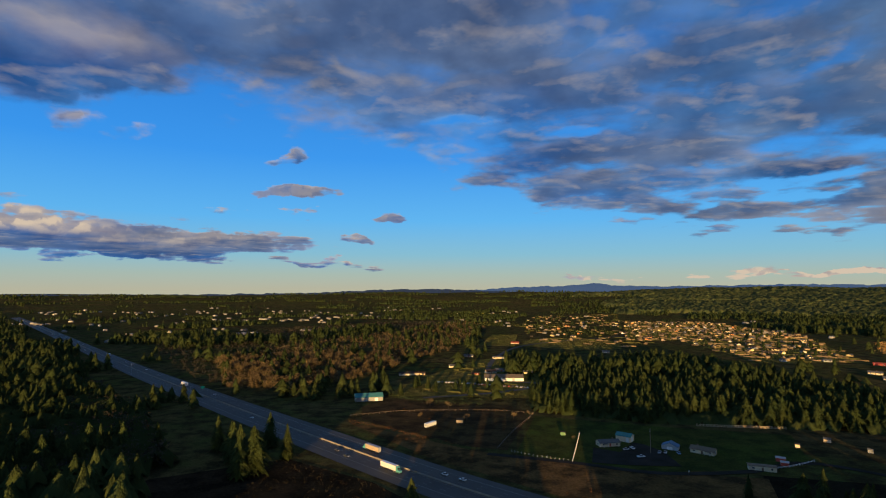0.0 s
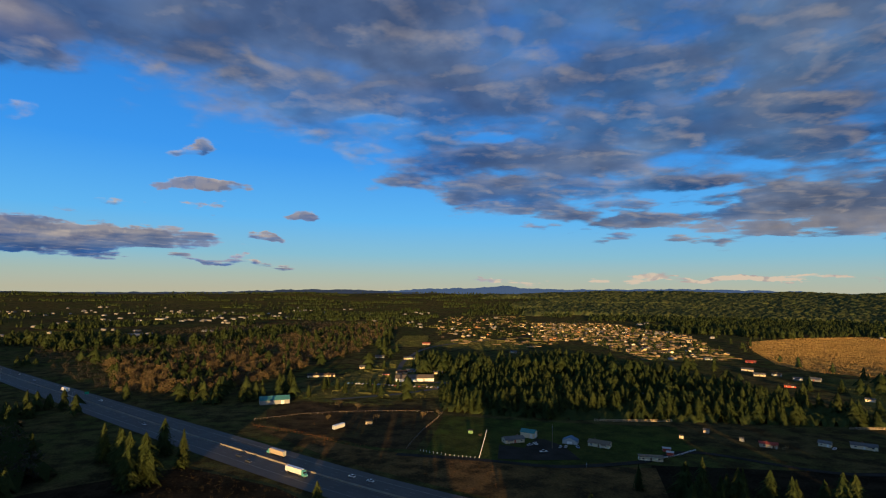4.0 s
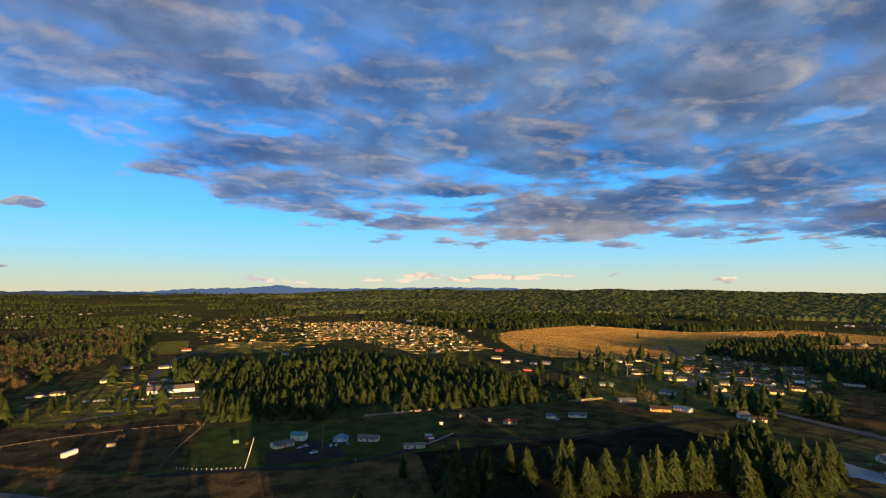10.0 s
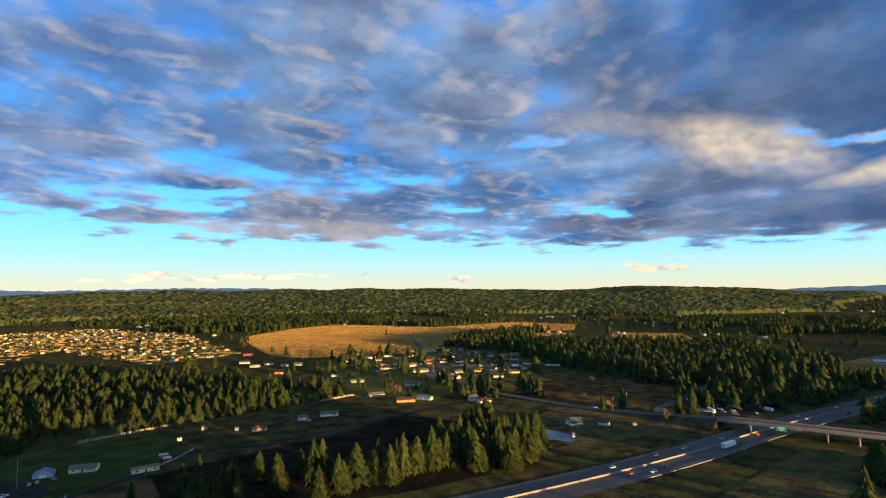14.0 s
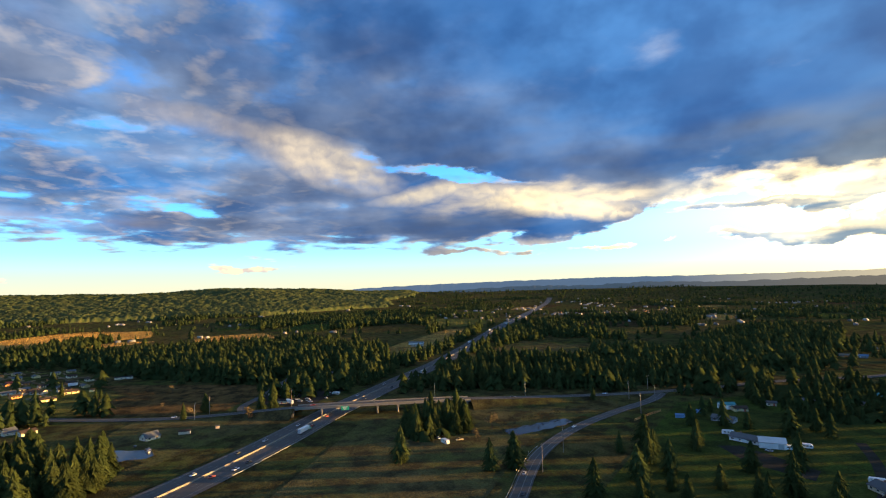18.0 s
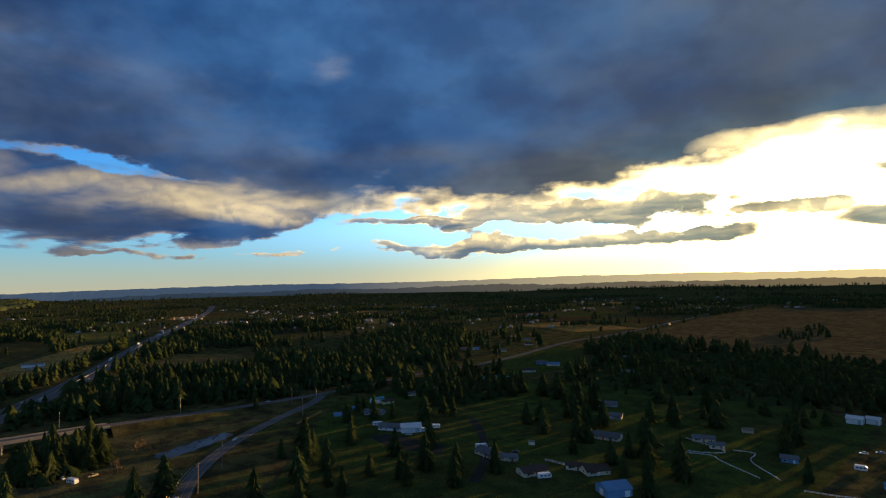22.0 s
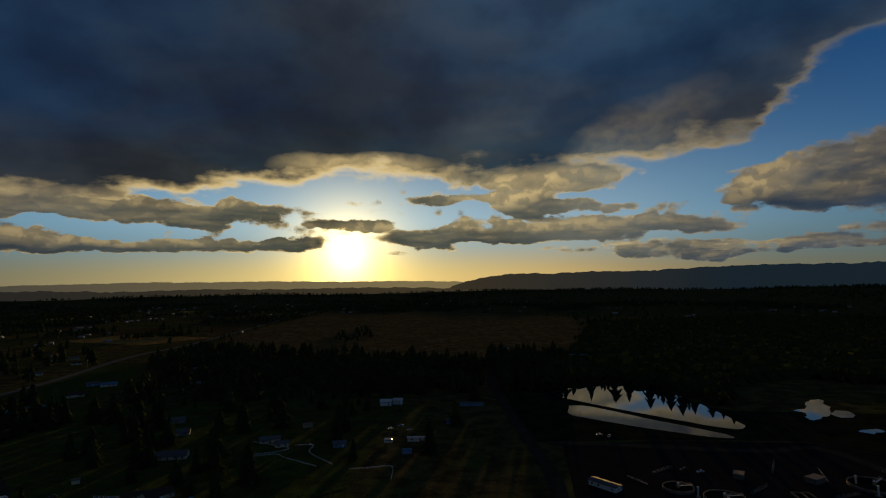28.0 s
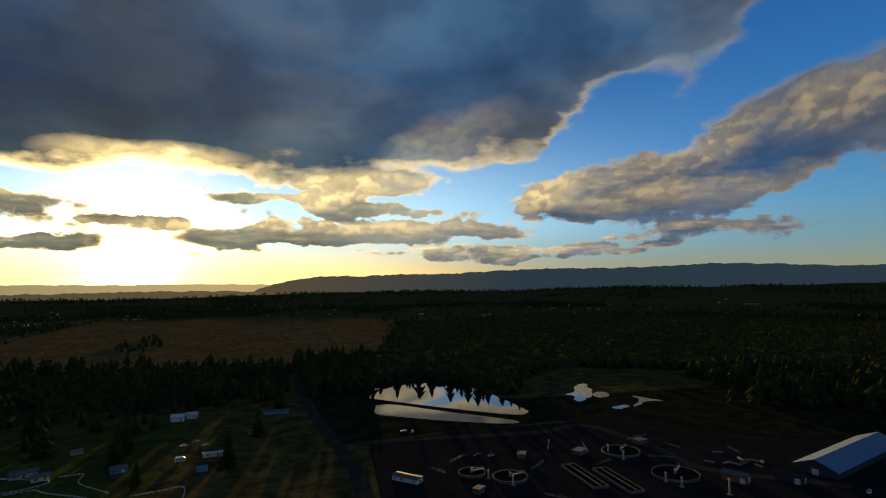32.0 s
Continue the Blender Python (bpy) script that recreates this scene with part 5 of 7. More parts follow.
house("rv", 371, -67, 8, 2.5, 20, "white", "white")
house("rv", 572, 12, 8, 2.5, 60, "white", "white")
house("rv", 618, 30, 9, 2.5, 40, "white", "white")
house("trailer", 540, 55, 12, 2.5, 30, "white", "white")
house("barn", 1018, -128, 28, 8, 65, "white", "steel")
# the farm shop's long pale workshop and the big blue-roofed hall of the plant
house("barn", -343, -247, 92, 23, 17, "dark", "blue", label="large steel hall with a blue metal roof")

# ---- the town: rows of small houses ----
TOWN_A = [(624, 1868), (893, 1824), (873, 1334), (640, 830), (480, 830), (510, 1192), (391, 1169)]
TOWN_B = [(232, 1644), (386, 2291), (739, 2293), (464, 1411), (345, 1215), (200, 1290)]
TOWN_W = [(216, 1122), (200, 1290), (345, 1215), (464, 1411), (480, 1180), (315, 1000)]
TOWN_C = [(1900, -760), (1800, -1300), (1400, -1180), (1650, -740)]
HOMES_D = [(790, -640), (740, -1000), (540, -780), (600, -600)]
rng = random.Random(5)
kinds = []
for k, (wall, roof, L, D) in enumerate((("cream", "brown", 11, 7), ("yellow", "grey", 11, 6.5), ("tan", "brown", 9.5, 6.5), ("yellow", "brown", 12, 7), ("cream", "dark", 13, 6),
                                        ("yellow", "grey", 10, 7.5), ("grey", "grey", 11, 7.5), ("orange", "brown", 10, 7))):
    t = thing("house", 0, 0, -60 - 3 * k, 0, f"{wall} single-storey house with a {roof} roof in a row", "house", "houses of the town")
    piece("wall", *gable_walls(L, D, 2.5, 1.5), WALL[wall], t)
    piece("roof", *gable_roof(L, D, 2.5, 1.5), ROOF[roof], t)
    piece("door", *box(-0.6, 0.6, -D / 2 - 0.06, -D / 2, 0.1, 2.2), WALL["brown"], t)
    for s in (-1, 1):
        piece("window", *box(s * L / 4 - 0.9, s * L / 4 + 0.9, -D / 2 - 0.05, -D / 2, 0.9, 2.2), M["glass"], t)
        piece("window", *box(s * L / 4 - 0.9, s * L / 4 + 0.9, D / 2, D / 2 + 0.05, 0.9, 2.2), M["glass"], t)
    piece("garage_door", *box(L / 2, L / 2 + 0.05, -1.3, 1.3, 0, 2.2), WALL["white"], t)
    kinds.append(t)
used = set()
for poly, street, gap, turn0, most in ((TOWN_A, 34, 24, 62, 105), (TOWN_B, 52, 30, 62, 20), (TOWN_C, 70, 40, 20, 18), (HOMES_D, 75, 50, 70, 8)):
    cx, cy = np.mean(poly, axis=0)
    c, s = math.cos(radians(turn0)), math.sin(radians(turn0))
    spots = [(cx + a * c - b * s, cy + a * s + b * c) for b in np.arange(-900, 900, street) for a in np.arange(-900, 900, gap)]
    sx, sy = np.array(spots).T
    ok = inside(poly, sx, sy)
    spots = [q for q, good in zip(spots, ok) if good]
    rng.shuffle(spots)
    for x, y in spots[:most]:
        x, y = x + rng.uniform(-9, 9), y + rng.uniform(-10, 10)
        if any(math.hypot(x - a, y - b) < r for a, b, r in BUILT):
            continue
        k = rng.randrange(len(kinds))
        m = pose(x, y, 0.1, 0, 0, turn0 + rng.choice((0, 0, 90, 180)) + rng.uniform(-25, 25))
        if k in used:
            copy_thing(kinds[k], m)
        else:
            kinds[k].matrix_basis = m
            used.add(k)
        BUILT.append((x, y, 11))
# the village between wood and meadow: more small houses along its lanes
VILLAGE = [(560, 450), (735, 610), (900, 565), (880, 400), (720, 285), (640, 300)]
lanes = [(640 + 52 * i * 0.70 + 23 * j * 0.72, 300 + 52 * i * 0.72 - 23 * j * 0.70) for i in range(-4, 9) for j in range(-9, 10)]
rng.shuffle(lanes)
added = 0
for x, y in lanes:
    x, y = x + rng.uniform(-5, 5), y + rng.uniform(-5, 5)
    if added < 32 and inside(VILLAGE, np.array([x]), np.array([y]))[0] and not any(math.hypot(x - a, y - b) < r + 3 for a, b, r in BUILT):
        copy_thing(kinds[rng.choice((0, 1, 2, 3, 4, 5, 5, 7))], pose(x, y, 0.1, 0, 0, 315 + rng.choice((0, 0, 90)) + rng.uniform(-8, 8)))
        BUILT.append((x, y, 10))
        added += 1
# the rest of the town, farther back between the others
tv, tf = [], []
for poly, n in ((TOWN_A, 330), (TOWN_B, 90), (TOWN_W, 25), (TOWN_C, 90)):
    (x0, y0), (x1, y1) = np.min(poly, axis=0), np.max(poly, axis=0)
    for _ in range(n):
        x, y = rng.uniform(x0, x1), rng.uniform(y0, y1)
        if not inside(poly, np.array([x]), np.array([y]))[0] or any(math.hypot(x - a, y - b) < r + 4 for a, b, r in BUILT):
            continue
        L, D, a = rng.uniform(6, 11), rng.uniform(4.5, 6.5), radians(62 + rng.choice((0, 90)) + rng.uniform(-20, 20))
        w, roof = gable_walls(L, D, 2.4, 1.4), gable_roof(L, D, 2.4, 1.4)
        for v, f in (w, roof):
            k = len(tv)
            tv += [(x + p[0] * math.cos(a) - p[1] * math.sin(a), y + p[0] * math.sin(a) + p[1] * math.cos(a), p[2] + 0.1) for p in v]
            tf += [(k + g[0], k + g[j], k + g[j + 1]) for g in f for j in range(1, len(g) - 1)]
        BUILT.append((x, y, 9))
joined("town_houses_behind", tv, tf, surface("town_walls_and_roofs", (0.36, 0.26, 0.14), (0.10, 0.08, 0.06), 0.05, 0.2, 0.8, islands=0.5), "many small houses of the town farther back", "houses")

# board fences and clipped hedges between the gardens
fence_rng = random.Random(23)
for name, polys, n, mat, label in (
        ("garden_fences", ((TOWN_A, 560), (TOWN_B, 60), (TOWN_W, 20), (VILLAGE, 110)), 1.75, surface("cedar_boards", (0.27, 0.19, 0.095), (0.15, 0.11, 0.065), 0.08, 1.0, 0.9, islands=0.35), "weathered cedar fences between the gardens of the town"),
        ("garden_hedges", ((TOWN_A, 420), (TOWN_B, 120), (TOWN_W, 60), (VILLAGE, 90), (FIELDS["farm_meadow"][2], 26)), 1.4, surface("garden_hedge_leaves", (0.085, 0.100, 0.026), (0.15, 0.125, 0.036), 0.08, 1.0, 0.95, islands=0.35), "low hedges and shrub rows between the gardens of the town")):
    fv, ff = [], []
    for poly, count in polys:
        (x0, y0), (x1, y1) = np.min(poly, axis=0), np.max(poly, axis=0)
        turn0 = 152 if poly is not VILLAGE else 45
        for _ in range(count * 2):
            x, y = fence_rng.uniform(x0, x1), fence_rng.uniform(y0, y1)
            if not inside(poly, np.array([x]), np.array([y]))[0] or any(math.hypot(x - a, y - b) < r - 4 for a, b, r in BUILT):
                continue
            L, a = fence_rng.uniform(6, 26), radians(turn0 + fence_rng.choice((0, 0, 90)) + fence_rng.uniform(-7, 7))
            wide_, h = (0.06, n) if "fence" in name else (fence_rng.uniform(0.4, 0.9), fence_rng.uniform(0.9, 2.0))
            v, f = box(-L / 2, L / 2, -wide_, wide_, 0.0, h, 1.0 if "fence" in name else 0.8)
            k, ground_z = len(fv), float(height(x, y))
            fv += [(x + q[0] * math.cos(a) - q[1] * math.sin(a), y + q[0] * math.sin(a) + q[1] * math.cos(a), q[2] + ground_z) for q in v]
            ff += [(k + g[0], k + g[j], k + g[j + 1]) for g in f[1:] for j in (1, 2)]
    joined(name, fv, ff, mat, label, "fences" if "fence" in name else "hedges")

# ---- trees ----
def conifer(seed, whorls, boughs, spread, sprays=0, size=0.04, blunt=1.5):
    """A fir of height 1: tier upon tier of drooping boughs of uneven reach, with loose sprays over them."""
    r = random.Random(seed)
    v, f = [], []
    lean = [r.uniform(0.75, 1.25) for _ in range(5)]

    def reach(q, a):
        return spread * min(1.0, 0.70 + q * 1.6) * (1 - q ** blunt) * lean[int(a / 6.2832 * 5) % 5] + 0.012

    for k in range(whorls):
        q = (k + r.uniform(0.0, 0.55)) / whorls
        tier = r.uniform(0.78, 1.22)
        top = min(1.0, 0.06 + 0.94 * (q + 1.75 / whorls))
        n, turn = len(v), r.uniform(0, 6.2832)
        v.append((r.uniform(-0.01, 0.01), r.uniform(-0.01, 0.01), top))
        for i in range(2 * boughs):
            a = (turn + 6.2832 * (i + r.uniform(-0.3, 0.3)) / (2 * boughs)) % 6.2832
            d = reach(q, a) * tier * (r.uniform(0.85, 1.3) if i % 2 else r.uniform(0.45, 0.75))
            z = 0.05 + 0.93 * q - (0.10 * d / spread if i % 2 else -0.02) + r.uniform(-0.02, 0.02)
            v.append((d * math.cos(a), d * math.sin(a), max(0.0, z)))
        f += [(n, n + 1 + i, n + 1 + (i + 1) % (2 * boughs)) for i in range(2 * boughs)]
    for _ in range(sprays):
        q = 1 - math.sqrt(1 - r.random() * 0.985)
        a = r.uniform(0, 6.2832)
        d = reach(q, a) * r.uniform(0.5, 1.25)
        z = 0.07 + 0.90 * q + r.uniform(-0.02, 0.03)
        l, w = size * r.uniform(0.7, 1.5) * (1 - 0.5 * q), size * r.uniform(0.35, 0.75) * (1 - 0.5 * q)
        ca, sa = math.cos(a), math.sin(a)
        tip, root = d + l * 0.55, max(0.0, d - l * 0.6)
        n = len(v)
        v += [(ca * tip + r.uniform(-0.3, 0.3) * w, sa * tip + r.uniform(-0.3, 0.3) * w, z - l * r.uniform(0.1, 0.6)), (ca * root - sa * w, sa * root + ca * w, z + l * r.uniform(0.0, 0.35)),
              (ca * root + sa * w, sa * root - ca * w, z + l * r.uniform(0.0, 0.35))]
        f.append((n, n + 1, n + 2))
    return np.array(v), np.array(f)


def broadleaf(seed, clumps, spread=0.36, low=0.28, size=0.045):
    """A leafless or russet broad crown of height 1 out of many small sprays of twigs."""
    r = random.Random(seed)
    v, f = [], []
    lobes = [(r.uniform(-0.5, 0.5) * spread, r.uniform(-0.5, 0.5) * spread, r.uniform(low + 0.15, 0.8), r.uniform(0.45, 0.75) * spread) for _ in range(6)]
    for _ in range(clumps):
        x, y, z, s = r.choice(lobes)
        p = Vector((r.gauss(0, 1), r.gauss(0, 1), r.gauss(0, 1))).normalized() * s * r.uniform(0.5, 1.05)
        c = Vector((x, y, z)) + Vector((p.x, p.y, p.z * 0.85))
        c.z = min(max(c.z, low), 1.0)
        n = len(v)
        for _k in range(3):
            v.append(tuple(c + Vector((r.gauss(0, 1), r.gauss(0, 1), r.gauss(0, 1))) * size))
        f.append((n, n + 1, n + 2))
    return np.array(v), np.array(f)


def trunk_shape(height_, r0, lean, limbs, seed):
    r = random.Random(seed)
    shapes = [tube(r0, r0 * 0.25, 0, height_, 6)]
    for _ in range(limbs):
        a, z = r.uniform(0, 6.28), r.uniform(0.3, 0.75) * height_
        l = r.uniform(0.12, 0.26) * height_
        v, f = tube(r0 * 0.35, r0 * 0.1, 0, 1, 4)
        d = Vector((math.cos(a), math.sin(a), 0.9)).normalized()
        m = d.to_track_quat("Z", "Y").to_matrix()
        shapes.append(([tuple(Vector((0, 0, z)) + m @ Vector((p[0], p[1], p[2] * l))) for p in v], f))
    return merge(*shapes)


def grow(shapes, pts, sizes, seed):
    """Many trees as arrays: a shape, a turn and a size for each point."""
    r = np.random.RandomState(seed)
    pick = r.randint(0, len(shapes), len(pts))
    turn = r.uniform(0, 6.283, len(pts))
    girth = sizes * r.uniform(0.8, 1.25, len(pts))
    base = height(pts[:, 0], pts[:, 1])
    verts, tris, n = [], [], 0
    for k, (v, f) in enumerate(shapes):
        i = np.where(pick == k)[0]
        if not len(i):
            continue
        c, s = np.cos(turn[i])[:, None], np.sin(turn[i])[:, None]
        x = (v[None, :, 0] * c - v[None, :, 1] * s) * girth[i][:, None] + pts[i, 0][:, None]
        y = (v[None, :, 0] * s + v[None, :, 1] * c) * girth[i][:, None] + pts[i, 1][:, None]
        z = v[None, :, 2] * sizes[i][:, None] + base[i][:, None]
        verts.append(np.stack([x, y, z], -1).reshape(-1, 3))
        tris.append((f[None] + (np.arange(len(i)) * len(v))[:, None, None]).reshape(-1, 3) + n)
        n += len(i) * len(v)
    return (np.vstack(verts), np.vstack(tris)) if verts else (np.zeros((0, 3)), np.zeros((0, 3), int))


ROADS = [(HIGHWAY, 25), (OVERPASS, 13), (RAMP, 11), (SPUR, 9), (LANE_WEST, 9), (TRACK, 9), (YARD_ROAD, 8), (DRIVE, 7), (DRIVE_NORTH, 7), (TOWN_STREET, 9)]


def clear_of(x, y, margin=0.0):
    """Which of the points stand clear of roads, houses and water."""
    ok = np.ones(len(x), bool)
    for line, reach in ROADS:
        ok &= ~near_line(line[::2] if len(line) > 60 else line, x, y, reach + margin)
    for a, b, r in BUILT:
        ok &= (x - a) ** 2 + (y - b) ** 2 > (r + margin) ** 2
    for poly in PONDS.values():
        ok &= ~inside(poly, x, y)
    return ok


def scatter(poly, gap, seed, thin=0.0, patch=60.0):
    """Points about gap metres apart in a polygon, with some patches left open."""
    r = np.random.RandomState(seed)
    p = np.asarray(poly, float)
    (x0, y0), (x1, y1) = p.min(0), p.max(0)
    x, y = np.meshgrid(np.arange(x0, x1, gap), np.arange(y0, y1, gap))
    x, y = x.ravel() + r.uniform(-0.48, 0.48, x.size) * gap, y.ravel() + r.uniform(-0.48, 0.48, x.size) * gap
    ok = inside(poly, x, y)
    x, y = x[ok], y[ok]
    if thin:
        ok = wander(x, y, patch, seed * 0.37) > thin
        x, y = x[ok], y[ok]
    ok = clear_of(x, y)
    return np.c_[x[ok], y[ok]]


FINEST = [conifer(60 + k, 13, 8, (0.21, 0.26, 0.23, 0.29, 0.25)[k], 420, 0.042, (1.3, 1.7, 1.45, 2.0, 1.5)[k]) for k in range(5)]
FINE = [conifer(k, 7, 6, (0.24, 0.28, 0.32, 0.25, 0.35, 0.23)[k], 110, 0.06, (1.3, 1.8, 2.2, 1.5, 2.4, 1.4)[k]) for k in range(6)]
MEDIUM = [conifer(20 + k, 4, 4, (0.27, 0.31, 0.36, 0.29, 0.40, 0.28)[k], 8, 0.12, (1.5, 1.9, 2.3, 1.6, 2.6, 1.5)[k]) for k in range(6)]
COARSE = [conifer(40 + k, 2, 4, 0.34 + 0.05 * (k % 2), 0, 0.2, 2.0) for k in range(5)]
TWIGS = [broadleaf(s, 270, 0.40, 0.16, 0.036) for s in range(5)]
TWIGS_FAR = [broadleaf(30 + s, 46, 0.40) for s in range(4)]

# single firs that stand out, each a thing of its own
LONE = [(-153, 377, 27), (-141, 370, 25), (-125, 342, 30), (-113, 332, 32), (-121, 388, 27), (-101, 360, 26), (-16, 282, 17), (-118, 322, 28), (-133, 352, 29),
        (192, 252, 26), (220, 247, 20), (229, 210, 24), (269, 195, 29), (278, 191, 25), (286, 186, 31), (299, 183, 24), (259, 259, 18), (192, 281, 22),
        (365, 203, 27), (389, 199, 26), (340, 178, 25), (375, 190, 28), (173, 256, 22), (209, 237, 23), (232, 226, 20), (159, 290, 16),
        (338, -33, 26), (310, -83, 22), (311, -98, 25), (255, -123, 24), (322, -172, 16), (316, -192, 18), (325, -229, 22), (252, -148, 19), (240, -165, 17),
        (236, -201, 18), (218, -229, 20), (474, -226, 14), (412, -500, 25), (430, -470, 24), (-77, 605, 24), (-66, 608, 27), (-72, 596, 22),
        (446, -1001, 22), (330, 620, 21), (1094, 848, 21), (520, 560, 20), (548, 545, 18), (508, 66, 20), (516, 78, 22), (500, 140, 17), (524, 128, 20),
        (240, -420, 26), (290, -440, 28), (330, -420, 25), (355, -380, 24), (200, -330, 24), (255, -345, 20), (150, -330, 26), (95, -420, 23), (60, -560, 26),
        (40, -600, 24), (165, -470, 27), (210, -480, 25), (20, -360, 24), (5, -430, 22), (-10, -520, 23), (110, -560, 24)]
fir_kinds = []
for k in range(5):
    t = thing("fir_tree", 0, 0, -200, 0, "tall dark green fir with drooping boughs", "fir tree", "lone firs")
    v, f = FINEST[k]
    piece("crown", v * (1, 1, 1), f, M["needle"], t)
    piece("trunk", *trunk_shape(0.9, 0.014, 0, 0, k), M["bark"], t)
    fir_kinds.append(t)
lone_rng = random.Random(11)
for n, (x, y, h) in enumerate(LONE):
    k = n % 5
    h = h * 0.9
    m = pose(x, y, 0.0, 0, 0, lone_rng.uniform(0, 360))
    if n < 5:
        fir_kinds[k].scale = (h, h, h)
        fir_kinds[k].matrix_basis = m @ Matrix.Diagonal((h * 1.1, h * 1.1, h, 1))
    else:
        t = copy_thing(fir_kinds[k], m)
        t.scale = (h * lone_rng.uniform(0.95, 1.35), h * lone_rng.uniform(0.95, 1.35), h)

WOOD = {
    "north_wood": ([(118, 640), (90, 560), (82, 498), (169, 458), (268, 441), (442, 397), (450, 440), (430, 525), (395, 640), (300, 735), (194, 700)], 8.2, 0.22),
    "east_wood": ([(851, 367), (774, 293), (705, 180), (676, 109), (684, 44), (704, 0), (785, -60), (900, -66), (1100, 40), (1120, 215), (1030, 366)], 10.0, 0.08),
    "west_wood": ([(-1106, 1430), (-869, 1140), (-460, 690), (-262, 480), (-212, 410), (-165, 345), (-195, 285), (-350, 240), (-700, 500), (-1400, 1250)], 9.5, 0.08),
    "overpass_wood": ([(560, -110), (640, -118), (740, -200), (660, -320), (790, -370), (690, -460), (560, -500), (520, -400), (525, -276), (548, -195)], 9.0, 0.08),
    "overpass_wood_south": ([(520, -512), (690, -460), (888, -640), (1000, -860), (900, -941), (699, -740)], 10.5, 0.12),
    "meadow_copse": ([(311, -1231), (262, -1400), (200, -1120), (254, -1040)], 24.0, 0.25),
    "home_wood": ([(353, -600), (200, -740), (55, -837), (-36, -744), (85, -603), (300, -510)], 17.0, 0.25),
    "pond_wood": ([(296, 168), (312, 138), (372, 140), (380, 158), (352, 182), (395, 195), (388, 214), (345, 208), (305, 196)], 8.0, 0.0),
    "island_wood": ([(411, -37), (446, -55), (438, -100), (393, -88), (376, -50)], 8.0, 0.0),
    "lane_wood": ([(480, -420), (440, -360), (400, -330), (340, -360), (330, -440), (380, -500), (440, -500)], 12.0, 0.25),
    "south_wood": ([(340, -560), (250, -520), (60, -540), (-20, -600), (-20, -800), (110, -830), (230, -840), (360, -780)], 12.0, 0.36),
    "lagoon_wood": ([(-80, -690), (-112, -612), (-145, -628), (-172, -618), (-200, -592), (-222, -540), (-232, -490), (-262, -575), (-365, -640), (-530, -540), (-900, -260), (-1500, -600), (-900, -1700), (-330, -1500), (-170, -900)], 17.0, 0.05),
    "corner_wood": ([(150, 230), (190, 215), (300, 175), (320, 200), (250, 240), (200, 280), (165, 275)], 15.0, 0.2),
}
for k, (poly, gap) in enumerate(((TOWN_A, 34.0), (TOWN_B, 40.0), (HOMES_D, 26.0), (FIELDS["yard_lots"][2], 30.0), (FIELDS["yard_north"][2], 24.0), (FIELDS["south_lawns"][2], 27.0))):
    WOOD[f"yard_trees_{k}"] = (poly, gap, 0.42)
near_pts, mid_pts = [], []
for k, (poly, gap, thin) in enumerate(WOOD.values()):
    p = scatter(poly, gap, 100 + k, thin)
    far = np.hypot(p[:, 0], p[:, 1]) > 720
    near_pts.append(p[~far]), mid_pts.append(p[far])
west_bare = [[], []]
for pts, kept in ((near_pts, 0), (mid_pts, 1)):
    q = pts[2]
    leafless = wander(q[:, 0], q[:, 1], 55, 6.0) > 0.60
    west_bare[kept] = q[leafless]
    pts[2] = q[~leafless]
west_bare = np.vstack(west_bare)
near_pts, mid_pts = np.vstack(near_pts), np.vstack(mid_pts)

# the edge of each wood as single trees, the rest joined
r = np.random.RandomState(4)
order = np.argsort(np.hypot(near_pts[:, 0], near_pts[:, 1]))
near_pts = near_pts[order]
single, near_pts = near_pts[:220], near_pts[220:]
for x, y in single:
    h = r.uniform(13, 25)
    t = copy_thing(fir_kinds[r.randint(0, 5)], pose(x, y, 0, 0, 0, r.uniform(0, 360)))
    t.scale = (h * r.uniform(0.95, 1.3), h * r.uniform(0.95, 1.3), h)
yards = np.zeros(len(near_pts), bool)
for name, (poly, gap, thin) in WOOD.items():
    if name.startswith("yard"):
        yards |= inside(poly, near_pts[:, 0], near_pts[:, 1])
tall = np.where(yards, r.uniform(9, 24, len(near_pts)), (13 + 14 * r.uniform(0, 1, len(near_pts)) ** 1.2) * (1 + 0.1 * (near_pts[:, 0] > 640)))
tall = np.where((near_pts[:, 0] < -60) & (near_pts[:, 1] < -350), 12 + 4.5 * r.uniform(0, 1, len(near_pts)), tall)
tall = np.where((near_pts[:, 0] > -60) & (near_pts[:, 0] < 420) & (near_pts[:, 1] < -450), tall * 0.66, tall)
tall = np.where(near_pts[:, 1] > 350, tall * 0.78, tall)
mid_tall = np.where((mid_pts[:, 0] < 420) & (mid_pts[:, 1] < -350), 11 + 4 * r.uniform(0, 1, len(mid_pts)), 13 + 14 * r.uniform(0, 1, len(mid_pts)) ** 1.2)
in_town = inside(TOWN_A, mid_pts[:, 0], mid_pts[:, 1]) | inside(TOWN_B, mid_pts[:, 0], mid_pts[:, 1])
mid_tall = np.where(in_town, mid_tall * 0.5, mid_tall)
joined("near_woods", *grow(FINE, near_pts, tall, 1), M["needle"], "dense dark conifer woods on the plain", "forest")
joined("middle_woods", *grow(MEDIUM, mid_pts, mid_tall, 2), M["needle"], "dark conifer woods farther out on the plain", "forest")



